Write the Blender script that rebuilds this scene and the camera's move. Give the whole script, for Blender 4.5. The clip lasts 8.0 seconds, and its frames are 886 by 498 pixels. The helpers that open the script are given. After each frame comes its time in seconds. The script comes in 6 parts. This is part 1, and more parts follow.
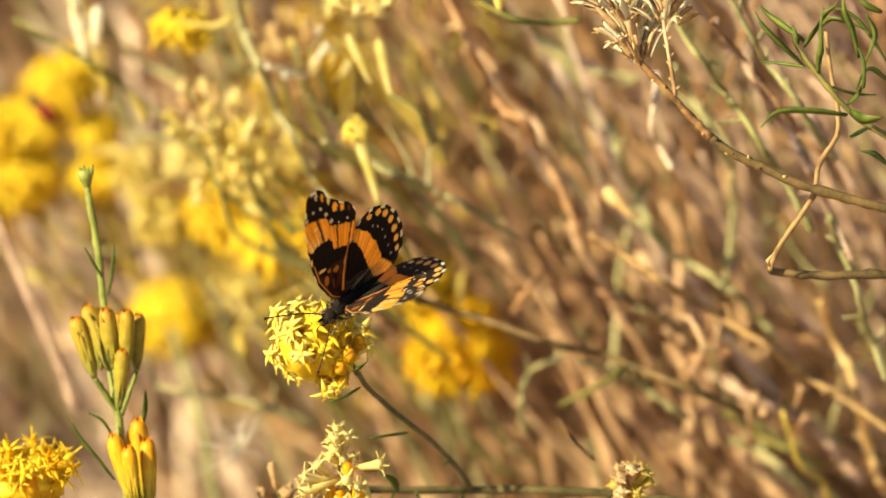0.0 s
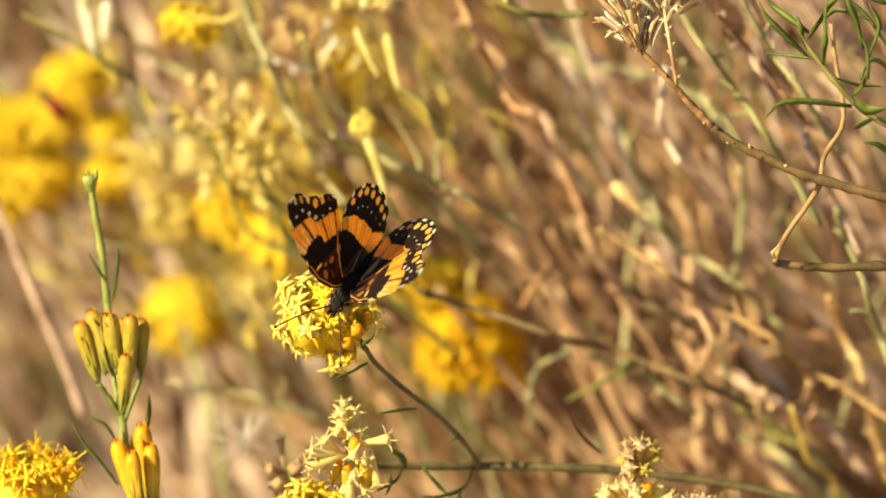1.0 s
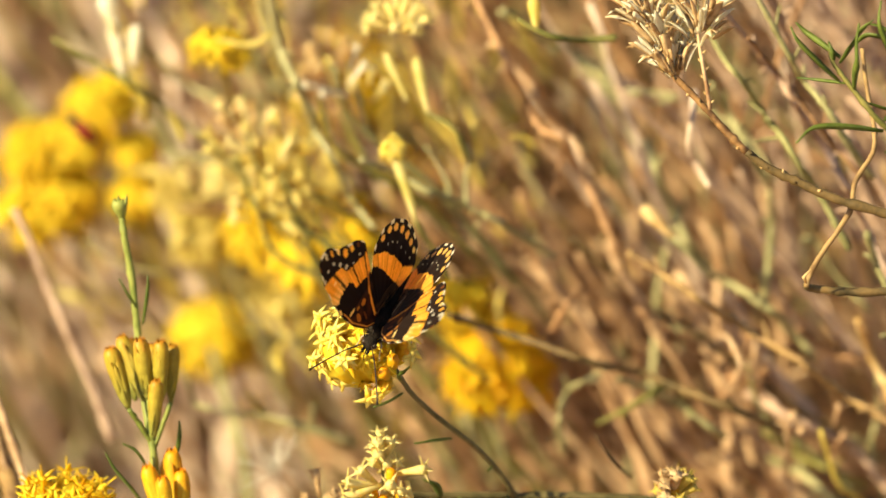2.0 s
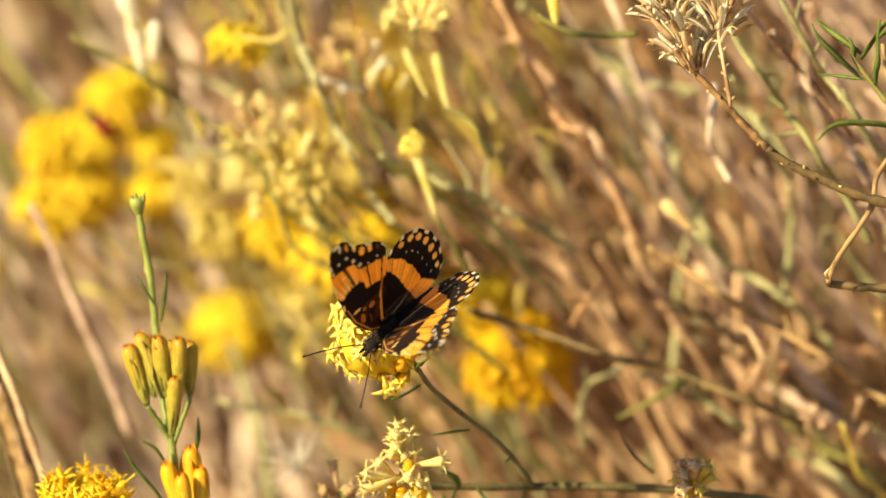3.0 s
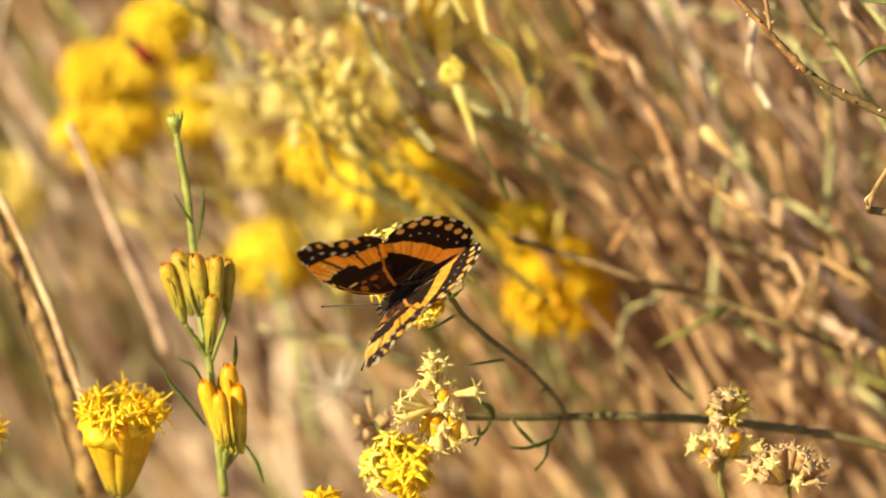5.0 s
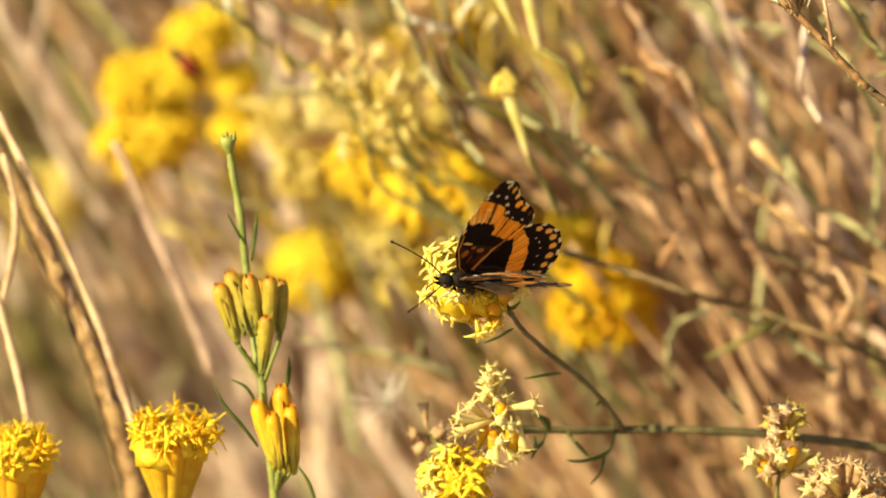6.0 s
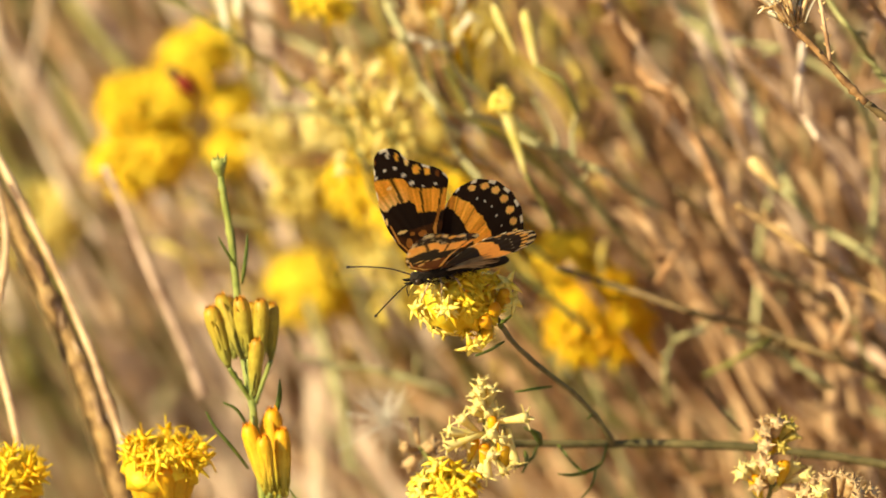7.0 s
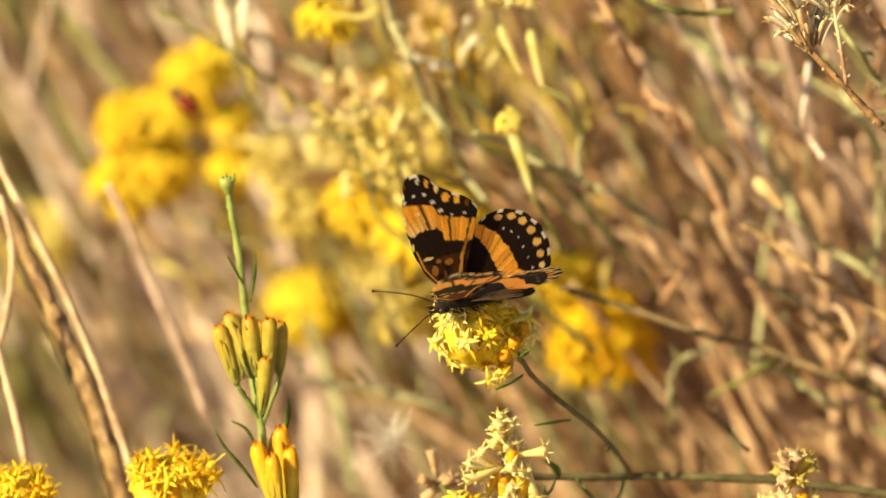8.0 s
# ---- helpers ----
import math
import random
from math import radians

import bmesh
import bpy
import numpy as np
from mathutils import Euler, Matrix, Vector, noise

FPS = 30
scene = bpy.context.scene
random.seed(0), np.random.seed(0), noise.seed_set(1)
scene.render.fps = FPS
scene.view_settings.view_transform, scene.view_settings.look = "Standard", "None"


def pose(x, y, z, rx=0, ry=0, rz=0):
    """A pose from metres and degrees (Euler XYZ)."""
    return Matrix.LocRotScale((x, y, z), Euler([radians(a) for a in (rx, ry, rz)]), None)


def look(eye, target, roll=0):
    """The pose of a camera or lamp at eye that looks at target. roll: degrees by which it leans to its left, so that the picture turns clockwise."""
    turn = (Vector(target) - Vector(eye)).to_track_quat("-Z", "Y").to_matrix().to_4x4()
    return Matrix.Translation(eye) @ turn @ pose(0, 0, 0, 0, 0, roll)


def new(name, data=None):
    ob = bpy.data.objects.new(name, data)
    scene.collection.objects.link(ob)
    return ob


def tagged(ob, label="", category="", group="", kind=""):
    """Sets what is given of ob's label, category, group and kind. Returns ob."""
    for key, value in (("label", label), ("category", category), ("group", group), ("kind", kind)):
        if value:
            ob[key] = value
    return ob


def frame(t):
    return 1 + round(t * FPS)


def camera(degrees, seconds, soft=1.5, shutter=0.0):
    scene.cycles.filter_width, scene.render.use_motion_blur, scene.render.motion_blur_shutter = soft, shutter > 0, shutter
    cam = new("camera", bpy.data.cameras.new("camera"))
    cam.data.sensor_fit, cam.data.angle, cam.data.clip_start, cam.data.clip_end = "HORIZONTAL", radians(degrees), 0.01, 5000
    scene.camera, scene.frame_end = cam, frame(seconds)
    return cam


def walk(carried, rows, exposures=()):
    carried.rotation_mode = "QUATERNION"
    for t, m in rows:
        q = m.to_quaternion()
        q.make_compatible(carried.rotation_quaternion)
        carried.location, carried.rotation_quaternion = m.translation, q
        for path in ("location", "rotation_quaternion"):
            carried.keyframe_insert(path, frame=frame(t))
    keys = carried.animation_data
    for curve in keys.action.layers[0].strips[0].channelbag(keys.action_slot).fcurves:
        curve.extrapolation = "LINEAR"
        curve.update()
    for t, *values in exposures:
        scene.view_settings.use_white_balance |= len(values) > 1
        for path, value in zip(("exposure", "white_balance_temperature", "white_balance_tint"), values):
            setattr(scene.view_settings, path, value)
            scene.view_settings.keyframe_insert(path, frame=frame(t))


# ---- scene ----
# A patch butterfly feeding on rabbitbrush, seen through a long lens from 0.9 m.
cam = camera(10.0, 8.0, soft=1.6)
cam.data.dof.use_dof = True
cam.data.dof.focus_distance = 0.889
cam.data.dof.aperture_fstop = 11.3
walk(cam, [
    (0, pose(-0.0000, -0.8693, 0.9329, 75.000, -0.070, 0.019)),
    (0.1, pose(0.0005, -0.8697, 0.9317, 75.062, -0.098, -0.001)),
    (0.2, pose(0.0009, -0.8700, 0.9304, 75.097, -0.078, 0.160)),
    (0.3, pose(0.0014, -0.8704, 0.9291, 75.157, -0.064, 0.297)),
    (0.4, pose(0.0018, -0.8707, 0.9279, 75.249, -0.057, 0.408)),
    (0.5, pose(0.0023, -0.8710, 0.9266, 75.334, -0.048, 0.528)),
    (0.6, pose(0.0034, -0.8710, 0.9267, 75.445, -0.015, 0.613)),
    (0.8, pose(0.0056, -0.8710, 0.9268, 75.487, -0.005, 0.577)),
    (0.9, pose(0.0067, -0.8710, 0.9269, 75.418, -0.003, 0.546)),
    (1, pose(0.0078, -0.8709, 0.9270, 75.295, 0.013, 0.567)),
    (1.1, pose(0.0076, -0.8709, 0.9271, 75.333, 0.008, 0.543)),
    (1.2, pose(0.0073, -0.8708, 0.9273, 75.329, 0.037, 0.645)),
    (1.4, pose(0.0068, -0.8708, 0.9276, 75.410, 0.038, 0.638)),
    (1.5, pose(0.0065, -0.8707, 0.9278, 75.383, 0.035, 0.617)),
    (1.6, pose(0.0058, -0.8706, 0.9281, 75.369, 0.020, 0.521)),
    (1.7, pose(0.0052, -0.8706, 0.9284, 75.294, 0.038, 0.549)),
    (1.8, pose(0.0046, -0.8705, 0.9286, 75.347, 0.036, 0.504)),
    (1.9, pose(0.0039, -0.8704, 0.9289, 75.431, 0.063, 0.563)),
    (2, pose(0.0033, -0.8703, 0.9292, 75.433, 0.088, 0.616)),
    (2.1, pose(0.0031, -0.8702, 0.9297, 75.407, 0.148, 0.705)),
    (2.2, pose(0.0028, -0.8701, 0.9302, 75.319, 0.201, 0.767)),
    (3.3, pose(0.0007, -0.8683, 0.9367, 75.000, 0.526, 0.473)),
    (3.4, pose(0.0013, -0.8683, 0.9370, 75.028, 0.543, 0.426)),
    (3.5, pose(0.0019, -0.8682, 0.9372, 74.964, 0.592, 0.499)),
    (3.6, pose(0.0023, -0.8682, 0.9372, 74.937, 0.614, 0.594)),
    (3.7, pose(0.0026, -0.8682, 0.9372, 74.919, 0.635, 0.685)),
    (4, pose(0.0038, -0.8682, 0.9372, 74.716, 0.714, 1.017)),
    (4.2, pose(0.0032, -0.8685, 0.9359, 74.551, 0.672, 1.022)),
    (4.5, pose(0.0024, -0.8691, 0.9339, 74.294, 0.582, 0.936)),
    (4.7, pose(0.0017, -0.8690, 0.9341, 74.204, 0.576, 1.025)),
    (4.8, pose(0.0014, -0.8690, 0.9341, 74.264, 0.566, 1.045)),
    (4.9, pose(0.0010, -0.8690, 0.9342, 74.292, 0.545, 1.022)),
    (5, pose(0.0007, -0.8690, 0.9343, 74.245, 0.536, 1.045)),
    (5.1, pose(-0.0006, -0.8693, 0.9330, 74.315, 0.539, 1.059)),
    (5.2, pose(-0.0020, -0.8696, 0.9318, 74.394, 0.554, 1.121)),
    (6.3, pose(-0.0171, -0.8683, 0.9366, 74.280, 0.192, 0.614)),
    (6.5, pose(-0.0174, -0.8686, 0.9357, 74.452, 0.193, 0.568)),
    (6.6, pose(-0.0173, -0.8688, 0.9351, 74.548, 0.200, 0.568)),
    (6.7, pose(-0.0171, -0.8689, 0.9345, 74.599, 0.212, 0.587)),
    (6.9, pose(-0.0168, -0.8693, 0.9332, 74.594, 0.239, 0.632)),
    (7, pose(-0.0167, -0.8694, 0.9326, 74.689, 0.240, 0.612)),
    (7.1, pose(-0.0178, -0.8695, 0.9325, 74.770, 0.200, 0.438)),
    (7.2, pose(-0.0189, -0.8695, 0.9323, 74.812, 0.180, 0.341)),
    (7.3, pose(-0.0200, -0.8696, 0.9321, 74.778, 0.174, 0.294)),
    (7.5, pose(-0.0222, -0.8696, 0.9318, 74.814, 0.181, 0.274)),
    (7.6, pose(-0.0230, -0.8695, 0.9322, 74.819, 0.170, 0.244)),
    (7.7, pose(-0.0239, -0.8694, 0.9326, 74.813, 0.163, 0.233)),
    (7.8, pose(-0.0247, -0.8693, 0.9330, 74.839, 0.147, 0.184)),
    (8, pose(-0.0264, -0.8691, 0.9338, 74.846, 0.123, 0.116)),
])

# ---- light ----
SUN_TO = Vector((-0.70, -0.49, 0.52)).normalized()
world = bpy.data.worlds.new("sky")
scene.world = world
world.use_nodes = True
wn = world.node_tree.nodes
sky = wn.new("ShaderNodeTexSky")
sky.sky_type = "NISHITA"
sky.sun_disc = False
sky.sun_elevation = math.asin(SUN_TO.z)
sky.sun_rotation = math.atan2(SUN_TO.x, SUN_TO.y)
world.node_tree.links.new(sky.outputs[0], wn["Background"].inputs[0])
wn["Background"].inputs[1].default_value = 0.070
sun = new("sun", bpy.data.lights.new("sun", "SUN"))
sun.data.energy = 4.7
sun.data.angle = radians(0.53)
sun.data.color = (1.0, 0.88, 0.53)
sun.matrix_world = look(SUN_TO * 5, (0, 0, 0))
scene.view_settings.exposure = 1.0

# ---- materials ----


def surface(name, low, high, size=0.004, rough=0.6, through_light=0.0, bump=0.3, fine=0.0007, ramp=None, spread=0.25, gloss=0.3):
    """Colour between low and high in blotches of that size, a finer grain and relief, some light let through."""
    m = bpy.data.materials.new(name)
    m.use_nodes = True
    nt = m.node_tree
    n, ln = nt.nodes, nt.links.new
    b = n["Principled BSDF"]
    b.inputs["Roughness"].default_value = rough
    b.inputs["Specular IOR Level"].default_value = gloss
    geo = n.new("ShaderNodeTexCoord")
    big, small = n.new("ShaderNodeTexNoise"), n.new("ShaderNodeTexNoise")
    for t, s, d in ((big, size, 3.0), (small, fine, 2.0)):
        t.inputs["Scale"].default_value = 1.0 / s
        t.inputs["Detail"].default_value = d
        ln(geo.outputs["Object"], t.inputs["Vector"])
    info = n.new("ShaderNodeObjectInfo")
    island = n.new("ShaderNodeNewGeometry")
    total = None
    for out, gain in ((big.outputs["Fac"], 2.2), (small.outputs["Fac"], 0.8), (info.outputs["Random"], spread), (island.outputs["Random Per Island"], spread)):
        add = n.new("ShaderNodeMath")
        add.operation = "MULTIPLY_ADD"
        ln(out, add.inputs[0])
        add.inputs[1].default_value = gain
        if total is None:
            add.inputs[2].default_value = 0.5 - 0.5 * (2.2 + 0.8 + 2 * spread)
        else:
            ln(total, add.inputs[2])
        total = add.outputs[0]
    r = n.new("ShaderNodeValToRGB")
    e = r.color_ramp.elements
    e[0].position, e[0].color = 0.0, (*low, 1)
    e[1].position, e[1].color = 1.0, (*high, 1)
    ln(total, r.inputs["Fac"])
    colour = r.outputs["Color"]
    if ramp:
        # colour along the piece's own length, from its base to its tip
        at = n.new("ShaderNodeAttribute")
        at.attribute_name = "along"
        r2 = n.new("ShaderNodeValToRGB")
        els = r2.color_ramp.elements
        while len(els) < len(ramp):
            els.new(0.5)
        for el, (p, col) in zip(els, ramp):
            el.position, el.color = p, (*col, 1)
        ln(at.outputs["Fac"], r2.inputs["Fac"])
        mx = n.new("ShaderNodeMix")
        mx.data_type, mx.blend_type = "RGBA", "MULTIPLY"
        mx.inputs["Factor"].default_value = 1.0
        ln(r2.outputs["Color"], mx.inputs["A"])
        ln(colour, mx.inputs["B"])
        colour = mx.outputs["Result"]
    ln(colour, b.inputs["Base Color"])
    bp = n.new("ShaderNodeBump")
    bp.inputs["Strength"].default_value = bump
    bp.inputs["Distance"].default_value = 0.0003
    ln(small.outputs["Fac"], bp.inputs["Height"])
    ln(bp.outputs["Normal"], b.inputs["Normal"])
    if through_light:
        tr = n.new("ShaderNodeBsdfTranslucent")
        ln(colour, tr.inputs["Color"])
        ms = n.new("ShaderNodeMixShader")
        ms.inputs["Fac"].default_value = through_light
        ln(b.outputs[0], ms.inputs[1])
        ln(tr.outputs[0], ms.inputs[2])
        ln(ms.outputs[0], n["Material Output"].inputs["Surface"])
    return m


TAN = surface("dry_tan_stem", (0.27, 0.140, 0.062), (0.74, 0.50, 0.29), 0.006, 0.7, spread=0.5)
BROWN = surface("dry_brown_stem", (0.105, 0.046, 0.017), (0.48, 0.26, 0.12), 0.006, 0.7, spread=0.5)
SAGE = surface("sage_green_stem", (0.13, 0.115, 0.036), (0.44, 0.39, 0.19), 0.008, 0.65, spread=0.4)
OLIVE = surface("olive_green_stem", (0.10, 0.10, 0.018), (0.26, 0.22, 0.06), 0.004, 0.6, spread=0.3)
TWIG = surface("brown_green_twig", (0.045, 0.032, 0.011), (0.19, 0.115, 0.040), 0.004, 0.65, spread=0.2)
DULL = surface("dull_green_twig", (0.062, 0.050, 0.015), (0.19, 0.145, 0.055), 0.004, 0.65, spread=0.2)
TWIGTAN = surface("tan_twig_bark", (0.16, 0.085, 0.032), (0.42, 0.26, 0.10), 0.003, 0.65, spread=0.2)
FRESH = surface("fresh_green_stem", (0.13, 0.16, 0.025), (0.32, 0.33, 0.075), 0.004, 0.55, spread=0.2)
BARK = surface("orange_brown_bark", (0.10, 0.045, 0.016), (0.44, 0.235, 0.085), 0.003, 0.6, spread=0.1)
LEAF = surface("green_leaf", (0.05, 0.085, 0.010), (0.18, 0.22, 0.040), 0.004, 0.45, 0.25, spread=0.3)
# grey-green mottling with patches of shade put into its dark blotches
DAPPLED = surface("shade_mottled_green_stem", (0.045, 0.040, 0.010), (0.32, 0.29, 0.11), 0.014, 0.65, spread=0.3)
STRAW = surface("pale_straw_stem", (0.42, 0.28, 0.19), (0.83, 0.65, 0.50), 0.006, 0.7, spread=0.4)
GOLDEN = surface("yellowing_twig", (0.30, 0.21, 0.03), (0.80, 0.60, 0.12), 0.006, 0.6, 0.2, spread=0.5)
ROSE = surface("pinkish_dry_stem", (0.19, 0.10, 0.06), (0.60, 0.41, 0.29), 0.005, 0.7, spread=0.3)
YELLOW = surface("yellow_petal", (0.95, 0.63, 0.010), (0.98, 0.80, 0.06), 0.002, 0.5, 0.42, spread=0.3)
GOLD = surface("golden_petal", (0.92, 0.52, 0.004), (0.97, 0.74, 0.02), 0.004, 0.5, 0.45, spread=0.4)
PALE = surface("pale_yellow_petal", (0.82, 0.66, 0.17), (0.93, 0.81, 0.40), 0.002, 0.55, 0.4, spread=0.4)
IVORY = surface("ivory_papery_bract", (0.78, 0.66, 0.42), (0.95, 0.90, 0.74), 0.003, 0.6, 0.45, spread=0.5)
POD = surface("pale_green_yellow_pod", (0.62, 0.52, 0.12), (0.88, 0.76, 0.34), 0.004, 0.5, 0.4, spread=0.4)
LEMON = surface("lemon_pod", (0.72, 0.55, 0.09), (0.93, 0.79, 0.28), 0.004, 0.5, 0.4, spread=0.3)
HUSK = surface("dry_straw_bract", (0.60, 0.36, 0.11), (0.92, 0.70, 0.36), 0.003, 0.7, 0.35, spread=0.4)
BRACT = surface("dry_tan_bract", (0.40, 0.23, 0.09), (0.80, 0.56, 0.30), 0.002, 0.7, 0.3, spread=0.5)
FLUFF = surface("white_seed_fluff", (0.84, 0.77, 0.64), (0.95, 0.91, 0.82), 0.003, 0.7, 0.5)
BUD = surface("closed_bud", (0.68, 0.65, 0.62), (1.0, 1.0, 1.0), 0.002, 0.45, 0.2, ramp=(
    (0.0, (0.34, 0.36, 0.08)), (0.3, (0.50, 0.42, 0.06)), (0.75, (0.56, 0.37, 0.03)), (1.0, (0.58, 0.22, 0.008))), spread=0.4)
FLAME = surface("opening_bud", (0.70, 0.66, 0.62), (1.0, 1.0, 1.0), 0.002, 0.45, 0.25, ramp=(
    (0.0, (0.46, 0.40, 0.05)), (0.35, (0.84, 0.58, 0.05)), (0.68, (0.90, 0.48, 0.010)), (1.0, (0.93, 0.33, 0.003))), spread=0.7)
CUP = surface("yellow_flower_cup", (0.75, 0.72, 0.70), (1.0, 1.0, 1.0), 0.002, 0.45, 0.3, ramp=(
    (0.0, (0.45, 0.42, 0.06)), (0.35, (0.76, 0.50, 0.03)), (0.75, (0.90, 0.47, 0.006)), (1.0, (0.90, 0.38, 0.003))), spread=0.5)
DUST = surface("dry_ground", (0.21, 0.13, 0.073), (0.37, 0.245, 0.15), 0.12, 0.9, bump=0.6, fine=0.006)
BODY = surface("black_fur", (0.007, 0.005, 0.004), (0.030, 0.022, 0.016), 0.002, 0.9, fine=0.0003, bump=0.8, gloss=0.08)
HORN = surface("dark_horn", (0.012, 0.007, 0.004), (0.05, 0.025, 0.012), 0.001, 0.4)
PALEHAIR = surface("tan_hair", (0.30, 0.20, 0.10), (0.5, 0.36, 0.2), 0.002, 0.8)
RED = surface("red_wing_case", (0.15, 0.016, 0.006), (0.27, 0.040, 0.012), 0.002, 0.3)


def wing_surface():
    m = bpy.data.materials.new("wing_scales")
    m.use_nodes = True
    n, ln = m.node_tree.nodes, m.node_tree.links.new
    b = n["Principled BSDF"]
    b.inputs["Roughness"].default_value = 0.6
    b.inputs["Specular IOR Level"].default_value = 0.1
    b.inputs["Sheen Weight"].default_value = 0.12
    b.inputs["Sheen Roughness"].default_value = 0.4
    at = n.new("ShaderNodeAttribute")
    at.attribute_name = "scales"
    tc = n.new("ShaderNodeTexCoord")
    no = n.new("ShaderNodeTexNoise")
    no.inputs["Scale"].default_value = 2500
    ln(tc.outputs["Object"], no.inputs["Vector"])
    hv = n.new("ShaderNodeHueSaturation")
    mr = n.new("ShaderNodeMapRange")
    mr.inputs["To Min"].default_value, mr.inputs["To Max"].default_value = 0.75, 1.25
    ln(no.outputs["Fac"], mr.inputs["Value"])
    ln(mr.outputs[0], hv.inputs["Value"])
    ln(at.outputs["Color"], hv.inputs["Color"])
    ln(hv.outputs["Color"], b.inputs["Base Color"])
    tr = n.new("ShaderNodeBsdfTranslucent")
    warm = n.new("ShaderNodeMix")
    warm.data_type, warm.blend_type = "RGBA", "MULTIPLY"
    warm.inputs["Factor"].default_value = 1.0
    warm.inputs["B"].default_value = (1.0, 0.90, 0.58, 1)
    ln(hv.outputs["Color"], warm.inputs["A"])
    ln(warm.outputs["Result"], tr.inputs["Color"])
    ms = n.new("ShaderNodeMixShader")
    ms.inputs["Fac"].default_value = 0.5
    ln(b.outputs[0], ms.inputs[1])
    ln(tr.outputs[0], ms.inputs[2])
    ln(ms.outputs[0], n["Material Output"].inputs["Surface"])
    return m


WING = wing_surface()

# ---- shapes ----


class Geo:
    """Collects vertices and faces, with a value along each piece from base to tip."""

    def __init__(self):
        self.v, self.f, self.a = [], [], []

    def tube(self, pts, radii, seg=6, along=(0, 1), cap=True):
        pts = [Vector(p) for p in pts]
        n, base = len(pts), len(self.v)
        if isinstance(radii, float):
            radii = [radii] * n
        ref = Vector((0.31, 0.52, 0.79))
        for i, p in enumerate(pts):
            d = (pts[min(i + 1, n - 1)] - pts[max(i - 1, 0)]).normalized()
            x = d.cross(ref)
            if x.length < 0.05:
                x = d.cross(Vector((1, 0, 0)))
            x.normalize()
            y = d.cross(x)
            k = along[0] + (along[1] - along[0]) * i / max(1, n - 1)
            for j in range(seg):
                a = 2 * math.pi * j / seg
                self.v.append(p + (x * math.cos(a) + y * math.sin(a)) * radii[i])
                self.a.append(k)
        for i in range(n - 1):
            for j in range(seg):
                a, b = base + i * seg + j, base + i * seg + (j + 1) % seg
                self.f.append((a, b, b + seg, a + seg))
        if cap:
            self.f.append(tuple(base + j for j in reversed(range(seg))))
            self.f.append(tuple(base + (n - 1) * seg + j for j in range(seg)))
        return self

    def blade(self, pts, half, side, thick=0.00015, star=False, fold=0.35):
        """A narrow leaf or petal: folded along its middle, with a real thickness."""
        pts = [Vector(p) for p in pts]
        n, base, side = len(pts), len(self.v), Vector(side)
        for i, p in enumerate(pts):
            d = (pts[min(i + 1, n - 1)] - pts[max(i - 1, 0)]).normalized()
            s = (side - d * side.dot(d)).normalized()
            up = d.cross(s)
            w = half * max(0.06, math.sin(math.pi * min(0.985, 0.12 + 0.88 * i / (n - 1))) ** 0.7)
            if star:
                w = half * max(0.05, (1 - i / (n - 1)) ** 0.85)
            for q in (p + s * w + up * w * fold, p + up * thick, p - s * w + up * w * fold, p - up * thick):
                self.v.append(q)
                self.a.append(i / (n - 1))
        for i in range(n - 1):
            for j in range(4):
                a, b = base + i * 4 + j, base + i * 4 + (j + 1) % 4
                self.f.append((a, b, b + 4, a + 4))
        self.f.append(tuple(base + j for j in (3, 2, 1, 0)))
        self.f.append(tuple(base + (n - 1) * 4 + j for j in range(4)))
        return self

    def merge(self, other, m):
        base = len(self.v)
        self.v += [m @ Vector(p) for p in other.v]
        self.a += other.a
        self.f += [tuple(base + i for i in f) for f in other.f]
        return self

    def mesh(self, name, material, origin=(0, 0, 0)):
        me = bpy.data.meshes.new(name)
        o = Vector(origin)
        me.from_pydata([tuple(p - o) for p in map(Vector, self.v)], [], self.f)
        at = me.attributes.new("along", "FLOAT", "POINT")
        at.data.foreach_set("value", self.a)
        me.polygons.foreach_set("use_smooth", [True] * len(me.polygons))
        me.materials.append(material)
        me.update()
        return me


def curve(ctrl, steps=6):
    """A smooth line through a few points."""
    p = [Vector(q) for q in ctrl]
    p = [p[0] * 2 - p[1]] + p + [p[-1] * 2 - p[-2]]
    out = []
    for i in range(1, len(p) - 2):
        for k in range(steps):
            t = k / steps
            a, b, c, d = p[i - 1], p[i], p[i + 1], p[i + 2]
            out.append(0.5 * ((2 * b) + (c - a) * t + (2 * a - 5 * b + 4 * c - d) * t * t + (3 * b - a - 3 * c + d) * t ** 3))
    out.append(p[-2])
    return out


def stem_geo(ctrl, r0, r1, seg=7, steps=6, rough=0.07, geo=None, seed=0):
    """A stem through a few points, tapered, a little crooked, with faint nodes."""
    rng = random.Random(seed)
    pts = curve(ctrl, steps)
    n = len(pts)
    rad = [r0 + (r1 - r0) * i / (n - 1) for i in range(n)]
    rad = [r * (1 + rng.uniform(-rough, rough) + (0.3 if rng.random() < 0.08 else 0)) for r in rad]
    pts = [p + Vector([rng.uniform(-1, 1) for _ in range(3)]) * r * 0.10 for p, r in zip(pts, rad)]
    return (geo or Geo()).tube(pts, rad, seg)


def thing(name, at, label, category, group="", kind=""):
    ob = new(name)
    ob.empty_display_size = 0.005
    ob.location = at
    return tagged(ob, label, category, group, kind)


def part(name, geo, material, parent, label=""):
    """One mesh under a thing; geo is in the world's metres, or in its thing's space for a thing keyed in full."""
    top = parent
    o = Vector((0, 0, 0))
    while top is not None:
        o += top.location
        top = top.parent
    ob = new(name, geo.mesh(name, material, o))
    ob.parent = parent
    if label:
        ob["label"] = label
    return ob


